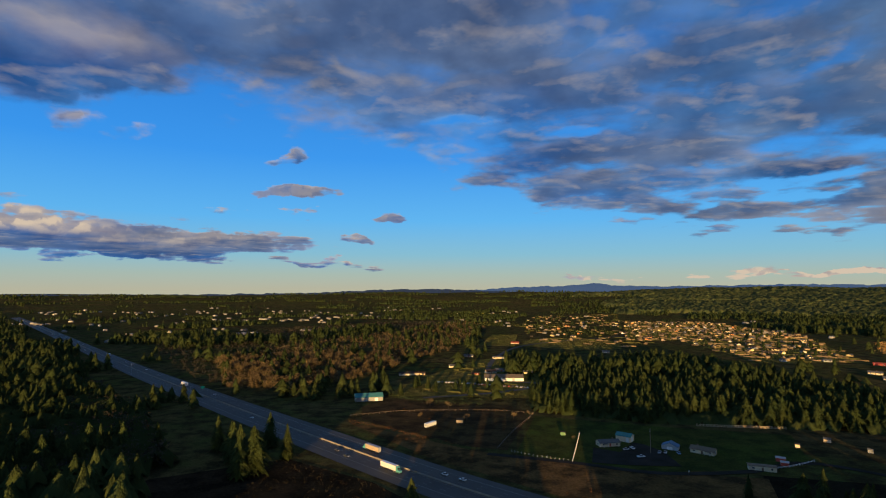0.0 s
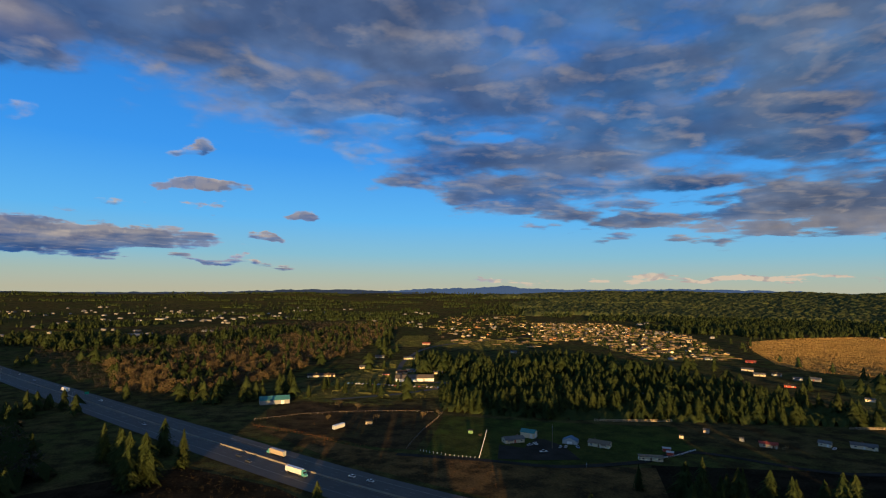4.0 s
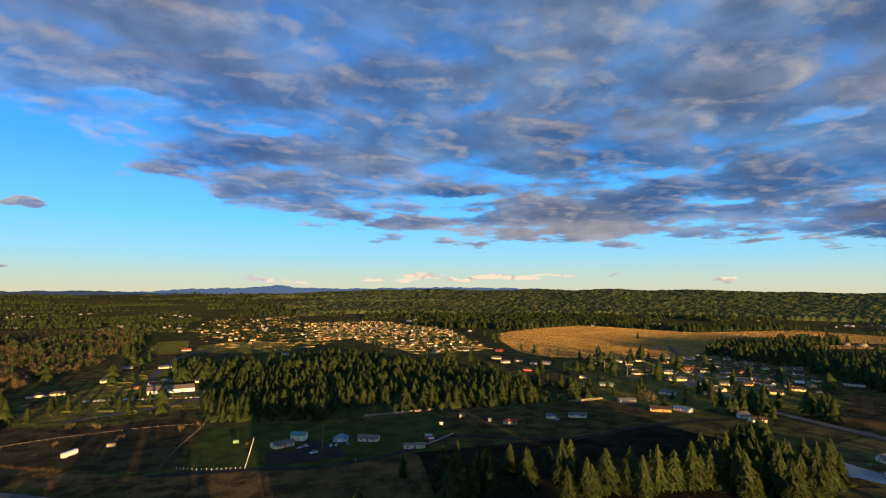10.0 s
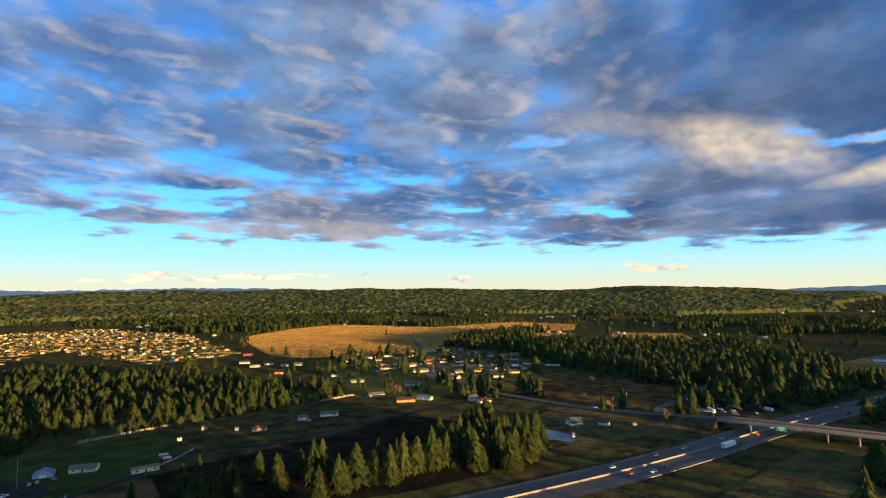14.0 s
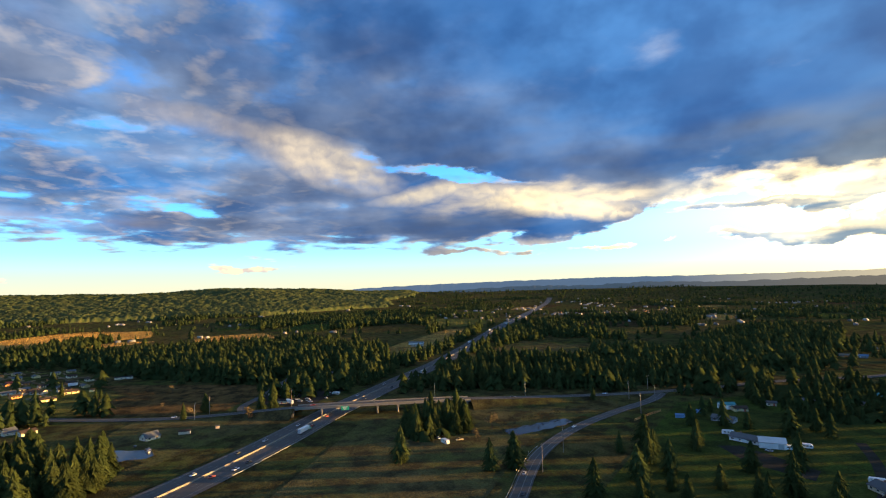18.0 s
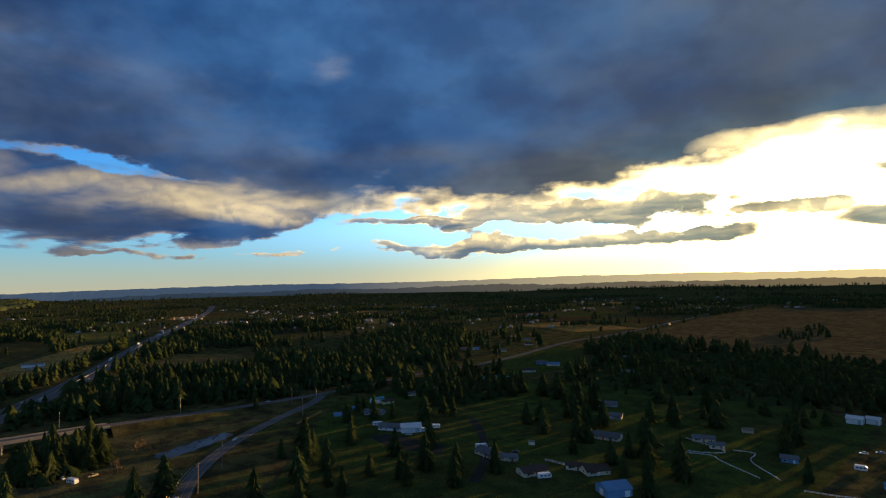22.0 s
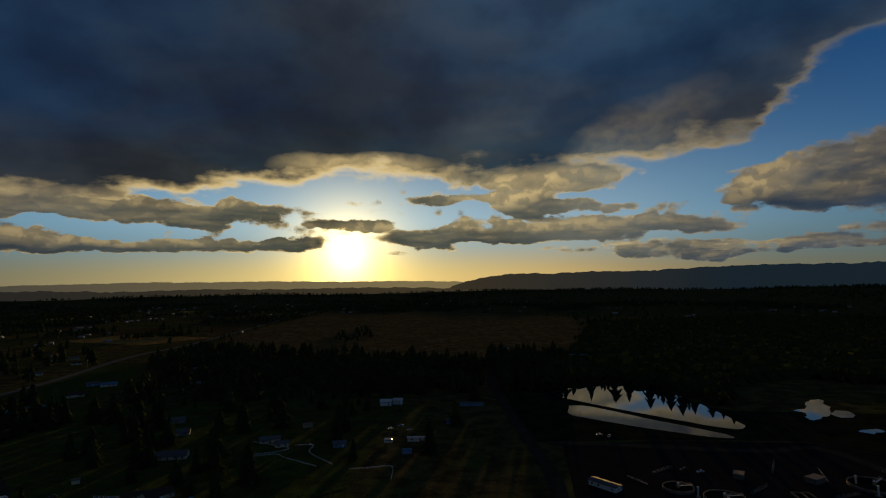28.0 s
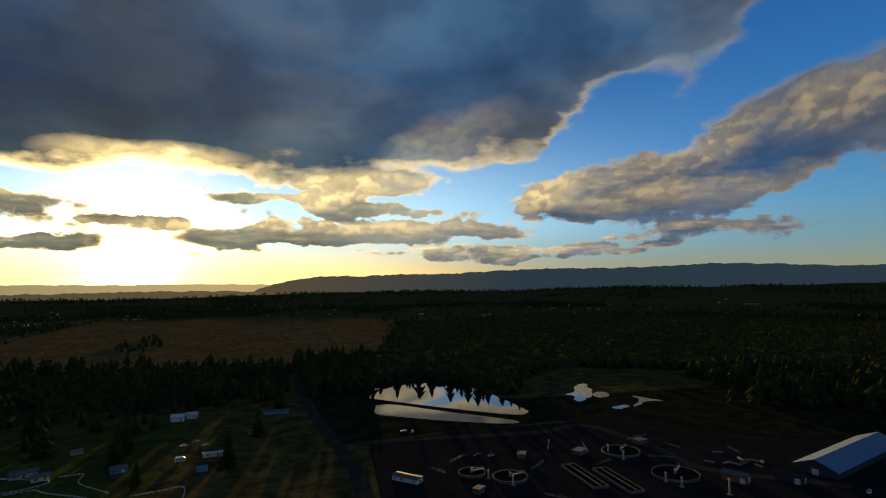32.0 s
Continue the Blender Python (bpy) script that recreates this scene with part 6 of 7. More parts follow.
def understory(name, polys, step, low, high, mat, label, seed, blotchy=0.0):
    """Young trees and brush that close the floor of a wood: an uneven leafy sheet between the trunks."""
    rr = np.random.RandomState(seed)
    verts, tris, n = [], [], 0
    for poly in polys:
        p = np.asarray(poly, float)
        (x0, y0), (x1, y1) = p.min(0), p.max(0)
        x, y = np.meshgrid(np.arange(x0, x1, step), np.arange(y0, y1, step))
        shape = x.shape
        x, y = x.ravel() + rr.uniform(-0.42, 0.42, x.size) * step, y.ravel() + rr.uniform(-0.42, 0.42, x.size) * step
        keep = inside(poly, x, y)
        keep[keep] = clear_of(x[keep], y[keep], 2.0)
        if blotchy:
            keep &= blotch(x, y, 45, seed) > blotchy
        z = height(x, y) + np.where(keep, low + (high - low) * rr.uniform(0, 1, len(x)) ** 1.6, -0.6)
        i = np.arange(x.size).reshape(shape)
        a, c, e, g = i[:-1, :-1].ravel(), i[:-1, 1:].ravel(), i[1:, 1:].ravel(), i[1:, :-1].ravel()
        on = keep[a].astype(int) + keep[c] + keep[e] + keep[g] > 1
        t = np.vstack([np.c_[a, c, e][on], np.c_[a, e, g][on]])
        used_v, t = np.unique(t, return_inverse=True)
        verts.append(np.c_[x, y, z][used_v]), tris.append(t.reshape(-1, 3) + n)
        n += len(used_v)
    return joined(name, np.vstack(verts), np.vstack(tris), mat, label, "undergrowth")


CLOSE = [WOOD[k][0] for k in ("north_wood", "east_wood", "overpass_wood", "overpass_wood_south", "pond_wood", "island_wood")]
understory("wood_undergrowth", CLOSE, 3.6, 1.2, 8.0, M["needle"], "young firs and brush below the dark woods", 401)
understory("western_undergrowth", [WOOD["west_wood"][0]], 9.0, 3.0, 12.0, M["needle"], "close dark undergrowth of the wide woods", 402)
understory("lagoon_undergrowth", [WOOD["lagoon_wood"][0]], 10.0, 7.0, 10.5, M["needle"], "close dark crowns of the wood behind the lagoon", 404)
understory("southern_thickets", [WOOD["south_wood"][0], WOOD["home_wood"][0], WOOD["lane_wood"][0]], 6.0, 1.5, 7.5, M["needle"], "thickets between scattered firs", 403, 0.42)

# firs mostly out of view south-west of the highway, added to cast shade northwards
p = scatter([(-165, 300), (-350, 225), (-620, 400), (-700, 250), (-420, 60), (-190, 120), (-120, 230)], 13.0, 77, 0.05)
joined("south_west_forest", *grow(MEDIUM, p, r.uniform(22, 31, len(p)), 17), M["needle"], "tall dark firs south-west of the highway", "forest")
# a stand never in view, added to shade the woods north of it
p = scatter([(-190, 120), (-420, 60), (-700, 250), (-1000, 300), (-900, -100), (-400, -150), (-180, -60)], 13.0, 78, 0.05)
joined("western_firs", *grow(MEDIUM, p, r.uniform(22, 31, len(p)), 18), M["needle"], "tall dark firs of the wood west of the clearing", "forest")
# unseen firs: a strip for the fields' long shadows, a taller stand as shade
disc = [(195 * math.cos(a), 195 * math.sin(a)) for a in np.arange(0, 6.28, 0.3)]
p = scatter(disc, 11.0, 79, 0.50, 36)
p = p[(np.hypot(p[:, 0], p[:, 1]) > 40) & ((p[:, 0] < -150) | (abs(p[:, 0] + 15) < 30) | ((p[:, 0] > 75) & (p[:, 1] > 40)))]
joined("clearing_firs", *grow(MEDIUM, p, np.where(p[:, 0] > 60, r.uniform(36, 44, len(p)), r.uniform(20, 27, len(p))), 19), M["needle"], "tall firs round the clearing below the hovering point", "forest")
joined("west_bare_woods", *grow(TWIGS_FAR, west_bare, r.uniform(9, 16, len(west_bare)), 8), surface("grey_brown_twigs", (0.050, 0.040, 0.026), (0.030, 0.028, 0.016), 0.03, 0.6, 0.9, islands=0.35), "dark leafless wood west of the highway", "forest")

# bare brown broadleaf woods
BARE = [(-231, 585), (-140, 585), (-72, 745), (17, 985), (125, 1560), (69, 1800), (-119, 1376), (-253, 1094), (-345, 838)]
p = scatter(BARE, 9.0, 7, 0.22, 70)
edge_fade = np.random.RandomState(12)
p = p[wander(p[:, 0], p[:, 1], 26, 3.3) > edge_fade.uniform(0.0, 0.5, len(p))]
firs = scatter(BARE, 24.0, 8, 0.40, 50)
joined("firs_among_bare_woods", *grow(MEDIUM, firs, edge_fade.uniform(11, 22, len(firs)), 9), M["needle"], "green firs scattered through the leafless wood", "forest")
far = np.hypot(p[:, 0], p[:, 1]) > 900
joined("bare_woods", *grow(TWIGS, p[~far], r.uniform(8, 15, (~far).sum()), 3), M["twig"], "leafless brown broadleaf wood in evening sun", "forest")
joined("bare_woods_far", *grow(TWIGS_FAR, p[far], r.uniform(8, 14, far.sum()), 4), M["twig"], "leafless brown broadleaf wood far off", "forest")

WEST_BRUSH = [(-250, 610), (-345, 838), (-253, 1094), (-119, 1376), (69, 1800), (-150, 1800), (-420, 1500), (-600, 1150), (-470, 900), (-320, 690)]
p = scatter(WEST_BRUSH, 11.5, 9, 0.16, 60)
joined("brushy_western_wood", *grow(TWIGS_FAR, p, edge_fade.uniform(5, 11, len(p)), 14), bpy.data.materials["grey_brown_twigs"], "brushy leafless wood between the highway and the lit slope", "forest")

# woods and hedgerow trees of the wide plain and the hills
OPEN = [FIELDS[k][2] for k in ("golden_meadow", "south_meadow", "green_paddock", "far_fields_east", "meadow_far_east", "highway_field_east", "town_green", "north_green",
                               "field_south_east", "yard_lots", "bracken_lot", "east_paddock")] + [VILLAGE + [(545, 255), (440, 388)]]
OPEN += [[(150, 800), (330, 830), (480, 740), (560, 640), (660, 800), (900, 1330), (900, 1850), (740, 2300), (380, 2300), (100, 1350), (60, 1000)]]
OPEN += [[(-235, -400), (-262, -575), (-365, -640), (-470, -560), (-430, -400), (-320, -380)]]  # the marsh
OPEN += [TOWN_A, TOWN_B, BARE] + FAR_FIELDS + [w[0] for w in WOOD.values()]


def plain_points(r0, r1, gap, seed, share):
    rr = np.random.RandomState(seed)
    n = int(math.pi * (r1 * r1 - r0 * r0) / gap ** 2)
    d, a = np.sqrt(rr.uniform(r0 * r0, r1 * r1, n)), rr.uniform(radians(-58), radians(255), n)
    x, y = d * np.sin(a), d * np.cos(a)
    hill = height(x, y) > 5
    wood = blotch(x, y, 380, 11)
    b = np.degrees(a)
    keep = (wood > np.where(hill & (b > 12) & (b < 92), share - 0.2, share)) | (rr.uniform(0, 1, n) < 0.022)
    for poly in OPEN:
        keep &= ~inside(poly, x, y)
    keep &= ~((b < 12) & (d > 1200) & (wander(x, y, 210, 8.0) > 0.42))
    keep &= ~((b < -8) & (rr.uniform(0, 1, n) < 0.35))
    x, y = x[keep], y[keep]
    ok = clear_of(x, y) if r0 < 2000 else ~near_line(HIGHWAY[::3], x, y, 40)
    return np.c_[x[ok], y[ok]]


p = plain_points(560, 1700, 12.5, 21, 0.545)
joined("plain_trees", *grow(MEDIUM, p, 11 + 14 * r.uniform(0, 1, len(p)) ** 1.3, 5), M["needle"], "scattered conifers and small woods of the plain", "forest")
p = plain_points(1700, 2350, 15.0, 22, 0.52)
joined("far_woods", *grow(COARSE, p, 10 + 11 * r.uniform(0, 1, len(p)) ** 1.4, 6), M["needle"], "far conifer woods", "forest")
p = np.vstack([plain_points(2350, 3000, 29.0, 24, 0.50), plain_points(3000, 4600, 50.0, 25, 0.50)])
joined("farther_trees", *grow(COARSE, p, r.uniform(11, 20, len(p)), 16), M["needle"], "farther single conifers between woods", "forest")


# long narrow woodlots and hedgerows between the far fields
lots = np.random.RandomState(51)
lot_pts = []
for b0, b1, r0, r1, count in ((-50, 12, 900, 4200, 105), (96, 182, 850, 3800, 70)):
    for _ in range(count):
        b, d = radians(lots.uniform(b0, b1)), math.sqrt(lots.uniform(r0 * r0, r1 * r1))
        long_, deep_ = lots.uniform(40, 190) * (0.6 + d / 2500), lots.uniform(8, 40)
        n = max(6, min(90, int(long_ * deep_ / 85)))
        u, v = lots.uniform(-0.5, 0.5, n) * long_, lots.uniform(-0.5, 0.5, n) * deep_
        a = b + lots.uniform(-0.35, 0.35)
        lot_pts.append(np.c_[d * math.sin(b) + u * math.cos(a) + v * math.sin(a), d * math.cos(b) - u * math.sin(a) + v * math.cos(a)])
lot_pts = np.vstack(lot_pts)
lot_pts = lot_pts[clear_of(lot_pts[:, 0], lot_pts[:, 1])]
for poly in OPEN:
    if not any(poly is q for q in FAR_FIELDS):
        lot_pts = lot_pts[~inside(poly, lot_pts[:, 0], lot_pts[:, 1])]
joined("woodlots_of_the_plain", *grow(COARSE, lot_pts, lots.uniform(8, 18, len(lot_pts)), 21), M["needle"], "dark hedgerows and narrow woodlots between far fields", "forest")


def canopy(name, r0, r1, dr, da, share, seed, label):
    """The close tops of a wood far off: an uneven sheet, open where fields and clearings lie."""
    rr = np.random.RandomState(seed)
    b, d = np.arange(-58, 250, da), np.arange(r0, r1, dr)
    bb, dd = np.meshgrid(b, d)
    shape = bb.shape
    bb, dd = bb.ravel() + rr.uniform(-0.4, 0.4, bb.size) * da, dd.ravel() + rr.uniform(-0.4, 0.4, bb.size) * dr
    x, y = dd * np.sin(np.radians(bb)), dd * np.cos(np.radians(bb))
    ground_z = height(x, y)
    wood = blotch(x, y, 380, 11)
    need = np.where((ground_z > 5) & (bb < 96), share - 0.5, share)
    need = np.maximum(need, np.interp(bb, [8, 30, 93, 99], [0.95, 0.0, 0.0, 0.95]))
    keep = (wood > need) & (bb > 12) & (bb < 98) & (ground_z > 3)
    # felled and replanted blocks on the hills
    keep &= ~((ground_z > 5) & (blotch(x, y, 420, 23) > 0.80))
    keep &= (dd > r0 + 1.5 * dr) & (dd < r1 - 2.5 * dr)
    for poly in OPEN:
        keep &= ~inside(poly, x, y)
    keep &= ~near_line(HIGHWAY[::3], x, y, 40)
    tops = 7 + 4 * blotch(x, y, 90, 7) + rr.uniform(0, 1, len(x)) ** 2.0 * 13
    z = ground_z + np.where(keep, tops, -1.0)
    i = np.arange(x.size).reshape(shape)
    a, c, e, f = i[:-1, :-1].ravel(), i[:-1, 1:].ravel(), i[1:, 1:].ravel(), i[1:, :-1].ravel()
    on = keep[a] | keep[c] | keep[e] | keep[f]
    tris = np.vstack([np.c_[a, c, e][on], np.c_[a, e, f][on]])
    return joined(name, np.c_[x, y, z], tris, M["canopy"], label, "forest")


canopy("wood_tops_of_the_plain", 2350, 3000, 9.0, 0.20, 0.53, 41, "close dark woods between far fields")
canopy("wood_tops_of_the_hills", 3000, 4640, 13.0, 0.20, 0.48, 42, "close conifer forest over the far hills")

# far farms and sheds of the plain, a few specks each
far_rng = random.Random(31)
fv, ff = [], []
for k_ in range(620):
    b, d = radians(far_rng.uniform(-50, 235) if k_ % 2 else far_rng.choice((far_rng.uniform(-50, 8), far_rng.uniform(100, 170)))), far_rng.uniform(1350, 4000)
    x, y = d * math.sin(b), d * math.cos(b)
    if float(height(x, y)) > 12 or any(inside(q, np.array([x]), np.array([y]))[0] for q in (FIELDS["golden_meadow"][2], FIELDS["south_meadow"][2], BARE, WOOD["lagoon_wood"][0])):
        continue
    for _k in range(far_rng.choice((1, 1, 2, 3))):
        L, D, a = far_rng.uniform(8, 19), far_rng.uniform(6, 9), far_rng.uniform(0, 3.14)
        ox, oy = x + far_rng.uniform(-40, 40), y + far_rng.uniform(-40, 40)
        z = float(height(ox, oy))
        v, f = gable_walls(L, D, 3.2, 2.2)
        n = len(fv)
        fv += [(ox + p[0] * math.cos(a) - p[1] * math.sin(a), oy + p[0] * math.sin(a) + p[1] * math.cos(a), z + p[2]) for p in v]
        faces = f + [(4, 5, 9, 8), (6, 7, 8, 9)]
        ff += [(n + g[0], n + g[k], n + g[k + 1]) for g in faces for k in range(1, len(g) - 1)]
joined("far_farms", fv, ff, surface("far_farm_walls", (0.36, 0.34, 0.31), (0.13, 0.12, 0.11), 0.02, 0.1, 0.8, islands=0.4), "pale farm buildings scattered on the far plain", "houses")

# ---- brush, hedges and garden shrubs ----
BRUSH = [broadleaf(70 + s, 40, 0.62, 0.05) for s in range(4)]
scrub = [(scatter(FIELDS["south_meadow"][2], 34.0, 208, 0.45, 80), (1.5, 5.5), "twig_dark"), (scatter(FIELDS["burnt_field"][2], 7.0, 201, 0.35, 25), (1.0, 2.6), "twig_dark"), (scatter(FIELDS["bracken_lot"][2], 6.0, 202, 0.3, 25), (0.8, 2.0), "russet"),
         (scatter(FIELDS["verge_north"][2], 6.0, 203, 0.35, 20), (0.8, 2.0), "russet"), (scatter(FIELDS["interchange_grass"][2], 10.0, 204, 0.5, 25), (0.8, 2.2), "twig_dark"),
         (scatter(FIELDS["clearing_west"][2], 5.0, 205, 0.2, 25), (0.9, 3.2), "twig_dark"), (scatter(FIELDS["south_lawns"][2], 14.0, 206, 0.45, 30), (1.0, 3.0), "twig_dark"),
         (scatter(FIELDS["brown_pasture"][2], 16.0, 207, 0.6, 25), (1.0, 2.2), "russet")]
M["twig_dark"] = surface("dark_brush", (0.055, 0.042, 0.024), (0.032, 0.030, 0.016), 0.05, 0.6, 0.92, islands=0.35)
M["tussock"] = surface("golden_tussock", (0.60, 0.38, 0.11), (0.26, 0.17, 0.055), 0.014, 0.25, 0.95, islands=0.3)
tuss = scatter(FIELDS["golden_meadow"][2], 17.0, 211, 0.40, 45)
joined("meadow_tussocks", *grow(BRUSH, tuss, np.random.RandomState(9).uniform(0.9, 2.0, len(tuss)), 63), M["tussock"], "clumps of tall golden grass in the meadow", "grass")


def tufts(name, polys, gap, low, high, mat, label, seed):
    """Standing dry grass: two crossed blades for each tuft."""
    rr = np.random.RandomState(seed)
    pts = np.vstack([scatter(q, gap, seed + k) for k, q in enumerate(polys)])
    n = len(pts)
    pts = pts + rr.normal(0, gap * 0.8, pts.shape)
    a, h = rr.uniform(0, 3.14, n), rr.uniform(low, high, n)
    v = np.zeros((n, 6, 3))
    for k in range(2):
        c, s = np.cos(a + k * 1.57) * h * 0.95, np.sin(a + k * 1.57) * h * 0.95
        v[:, 3 * k, 0], v[:, 3 * k, 1] = pts[:, 0] - c, pts[:, 1] - s
        v[:, 3 * k + 1, 0], v[:, 3 * k + 1, 1] = pts[:, 0] + c, pts[:, 1] + s
        v[:, 3 * k + 2, 0], v[:, 3 * k + 2, 1], v[:, 3 * k + 2, 2] = pts[:, 0] + rr.uniform(-0.3, 0.3, n), pts[:, 1] + rr.uniform(-0.3, 0.3, n), h
    v[:, :, 2] += 0.15
    return joined(name, v, np.arange(6 * n).reshape(-1, 3), mat, label, "grass")


edge_pts = []
for key, gap in (("golden_meadow", 20.0), ("south_meadow", 40.0), ("far_fields_east", 22.0)):
    ring = FIELDS[key][2]
    line = np.vstack([np.linspace(a, b, max(2, int(math.hypot(b[0] - a[0], b[1] - a[1]) / gap))) for a, b in zip(ring, ring[1:] + ring[:1])])
    rr = np.random.RandomState(len(edge_pts) + 40)
    line = line + rr.normal(0, 11, line.shape)
    edge_pts.append(line[wander(line[:, 0], line[:, 1], 60, 4.4) > 0.42])
edge_pts = np.vstack(edge_pts)
edge_pts = edge_pts[clear_of(edge_pts[:, 0], edge_pts[:, 1])]
joined("trees_along_meadows", *grow(MEDIUM + TWIGS_FAR[:2], edge_pts, np.random.RandomState(44).uniform(6, 19, len(edge_pts)), 46), M["needle"], "dark trees and bushes along the meadows", "trees")
tufts("meadow_grass", [FIELDS["golden_meadow"][2]], 3.6, 0.5, 1.0, M["tussock"], "tall dry golden grass of the wide meadow", 301)
tufts("verge_grass", [FIELDS["highway_field_east"][2]] + patches["golden"], 5.0, 0.5, 1.0, M["tussock"], "dry golden grass of the eastern strips", 321)
lit = [FIELDS[k][2] for k in ("yard_north", "farm_meadow", "yard_lots", "town_green", "north_green", "town_lawns", "meadow_far_east", "far_fields_east")] + patches["green"]
tufts("pasture_grass", lit, 5.5, 0.3, 0.7, M["blades"], "long green grass of the lit pastures", 341)
tufts("paddock_grass", [FIELDS["green_paddock"][2]], 1.7, 0.25, 0.5, M["blades"], "lush green grass of the paddock in the sun", 381)
M["hedge"] = surface("hedge_leaves", (0.030, 0.055, 0.014), (0.05, 0.06, 0.016), 0.2, 1.0, 0.9, islands=0.35)
for mat, name, label in (("russet", "bracken_clumps", "rusty bracken and low brush"), ("twig_dark", "brush_clumps", "dark leafless brush")):
    sets = [(p, s) for p, s, m in scrub if m == mat]
    pts = np.vstack([p for p, _ in sets])
    sizes = np.concatenate([np.random.RandomState(k).uniform(*s, len(p)) for k, (p, s) in enumerate(sets)])
    joined(name, *grow(BRUSH, pts, sizes, 61), M[mat], label, "brush")


# rank growth round the ponds
bank = []
for name in ("water_farm_pond", "water_ditch_pond"):
    line = smooth(PONDS[name] + PONDS[name][:1], 1.3)[:, :2]
    centre = line.mean(0)
    rr = np.random.RandomState(len(bank) + 5)
    out = (line - centre) / np.linalg.norm(line - centre, axis=1)[:, None]
    bank.append(line + out * rr.uniform(-0.5, 3.2, (len(line), 1)))
bank = np.vstack(bank)
bank = bank[wander(bank[:, 0], bank[:, 1], 9, 2.0) > 0.36]
beyond = np.c_[np.linspace(400, 426, 26), np.linspace(-112, -178, 26)] + np.random.RandomState(2).uniform(-3, 3, (26, 2))
joined("alders_by_the_ditch", *grow(TWIGS_FAR, beyond, np.random.RandomState(3).uniform(4, 9, 26), 65), M["twig_dark"], "leafless alder bushes beside the ditch pond", "bushes")
joined("pond_reeds", *grow(BRUSH, bank, np.random.RandomState(6).uniform(0.9, 3.4, len(bank)), 64), M["twig_dark"], "dark reeds and bushes on the pond banks", "brush")


def hedge(points, h, label, mat="hedge"):
    line = smooth(points, 2.4)
    v, f = grow(BRUSH, line[:, :2] + np.random.RandomState(3).uniform(-0.8, 0.8, (len(line), 2)), np.full(len(line), h), 62)
    return tagged(piece("hedge", v, f, M[mat]), label, "hedge")


hedge([(-77, 458), (-46, 436), (-18, 412), (8, 390)], 3.0, "rusty overgrown hedge between pasture and highway", "russet")
hedge([(-58, 566), (-20, 538), (10, 525), (36, 519)], 5.0, "dark green hedge round a yard")
hedge([(-21, 570), (10, 555), (38, 542)], 4.0, "dark green hedge of a farm yard")
hedge([(145, 364), (160, 358), (177, 352)], 3.5, "clipped green hedge before a mobile home")
hedge([(485, 82), (492, 70), (498, 58)], 5.0, "rusty leafless bushes below the overpass", "russet")
hedge([(470, -296), (478, -318), (486, -335)], 5.0, "dark hedge at the road junction")

# broad leafless trees that stand alone
bare_kind = None
for x, y, h in ((461, 346, 17), (912, 515, 20), (930, 505, 17), (895, 520, 16), (486, 84, 10), (500, 86, 9), (505, 135, 11), (-12, 520, 8), (5, 512, 7), (60, 470, 7), (75, 480, 6), (385, 165, 9),
                (398, -108, 13), (372, -90, 9), (560, 175, 5), (-20, 470, 6), (20, 462, 7), (640, 190, 9), (300, 345, 5), (95, 405, 4), (620, 650, 14)):
    if bare_kind is None:
        bare_kind = thing("bare_tree", 0, 0, 0, 0, "leafless brown broadleaf tree standing alone", "tree", "bare trees")
        v, f = TWIGS[1]
        piece("crown", v, f, M["twig"], bare_kind)
        piece("trunk", *trunk_shape(0.62, 0.022, 0, 6, 5), M["bark"], bare_kind)
        t = bare_kind
        t.matrix_basis = pose(x, y, 0, 0, 0, 20)
    else:
        t = copy_thing(bare_kind, pose(x, y, 0, 0, 0, (x * 13 + y * 7) % 360))
    t.scale = (h, h, h)


# ---- vehicles ----
def car(colour, kind="car"):
    """A car at the origin, 4.5 m long, its nose towards +x."""
    ob = thing(kind, 0, 0, -300, 0, f"{colour} saloon car on the road" if kind == "car" else f"{colour} pickup truck with an open bed", kind.replace("_", " "), "cars")
    if kind == "car":
        low = [(-2.2, 0.35), (-2.25, 0.85), (-1.7, 0.95), (0.9, 0.92), (2.1, 0.78), (2.25, 0.5), (2.2, 0.35)]
        cab = [(-1.75, 0.93), (-1.1, 1.42), (0.25, 1.45), (1.05, 0.90)]
    else:
        low = [(-2.7, 0.5), (-2.75, 1.15), (-0.6, 1.15), (0.9, 1.12), (2.6, 1.0), (2.7, 0.6), (2.6, 0.5)]
        cab = [(-0.75, 1.13), (-0.6, 1.78), (0.6, 1.8), (1.2, 1.10)]
    for name, prof, half, mat in (("body", low, 0.9, GLOSS[colour]), ("cabin", cab, 0.74, M["glass"])):
        n = len(prof)
        piece(name, [(x, s * half, z) for s in (-1, 1) for x, z in prof], [tuple(range(n)), tuple(range(2 * n - 1, n - 1, -1))] + [(i, n + i, n + (i + 1) % n, (i + 1) % n) for i in range(n)], mat, ob)
    piece("roof_panel", *box(cab[1][0] + 0.1, cab[2][0] - 0.05, -0.7, 0.7, cab[1][1], cab[1][1] + 0.06), GLOSS[colour], ob)
    for s in (-1, 1):
        for x in (-1.4, 1.4):
            wheel(ob, x, s * 0.82, 0.33, 0.22, False)
        nose = low[-2][0]
        piece("headlight", *box(nose - 0.12, nose + 0.02, s * 0.62 - 0.16, s * 0.62 + 0.16, low[-2][1] + 0.08, low[-2][1] + 0.22), GLOSS["white"], ob)
        piece("tail_light", *box(low[0][0] - 0.05, low[0][0] + 0.05, s * 0.68 - 0.14, s * 0.68 + 0.14, 0.62, 0.78), GLOSS["red"], ob)
    return ob


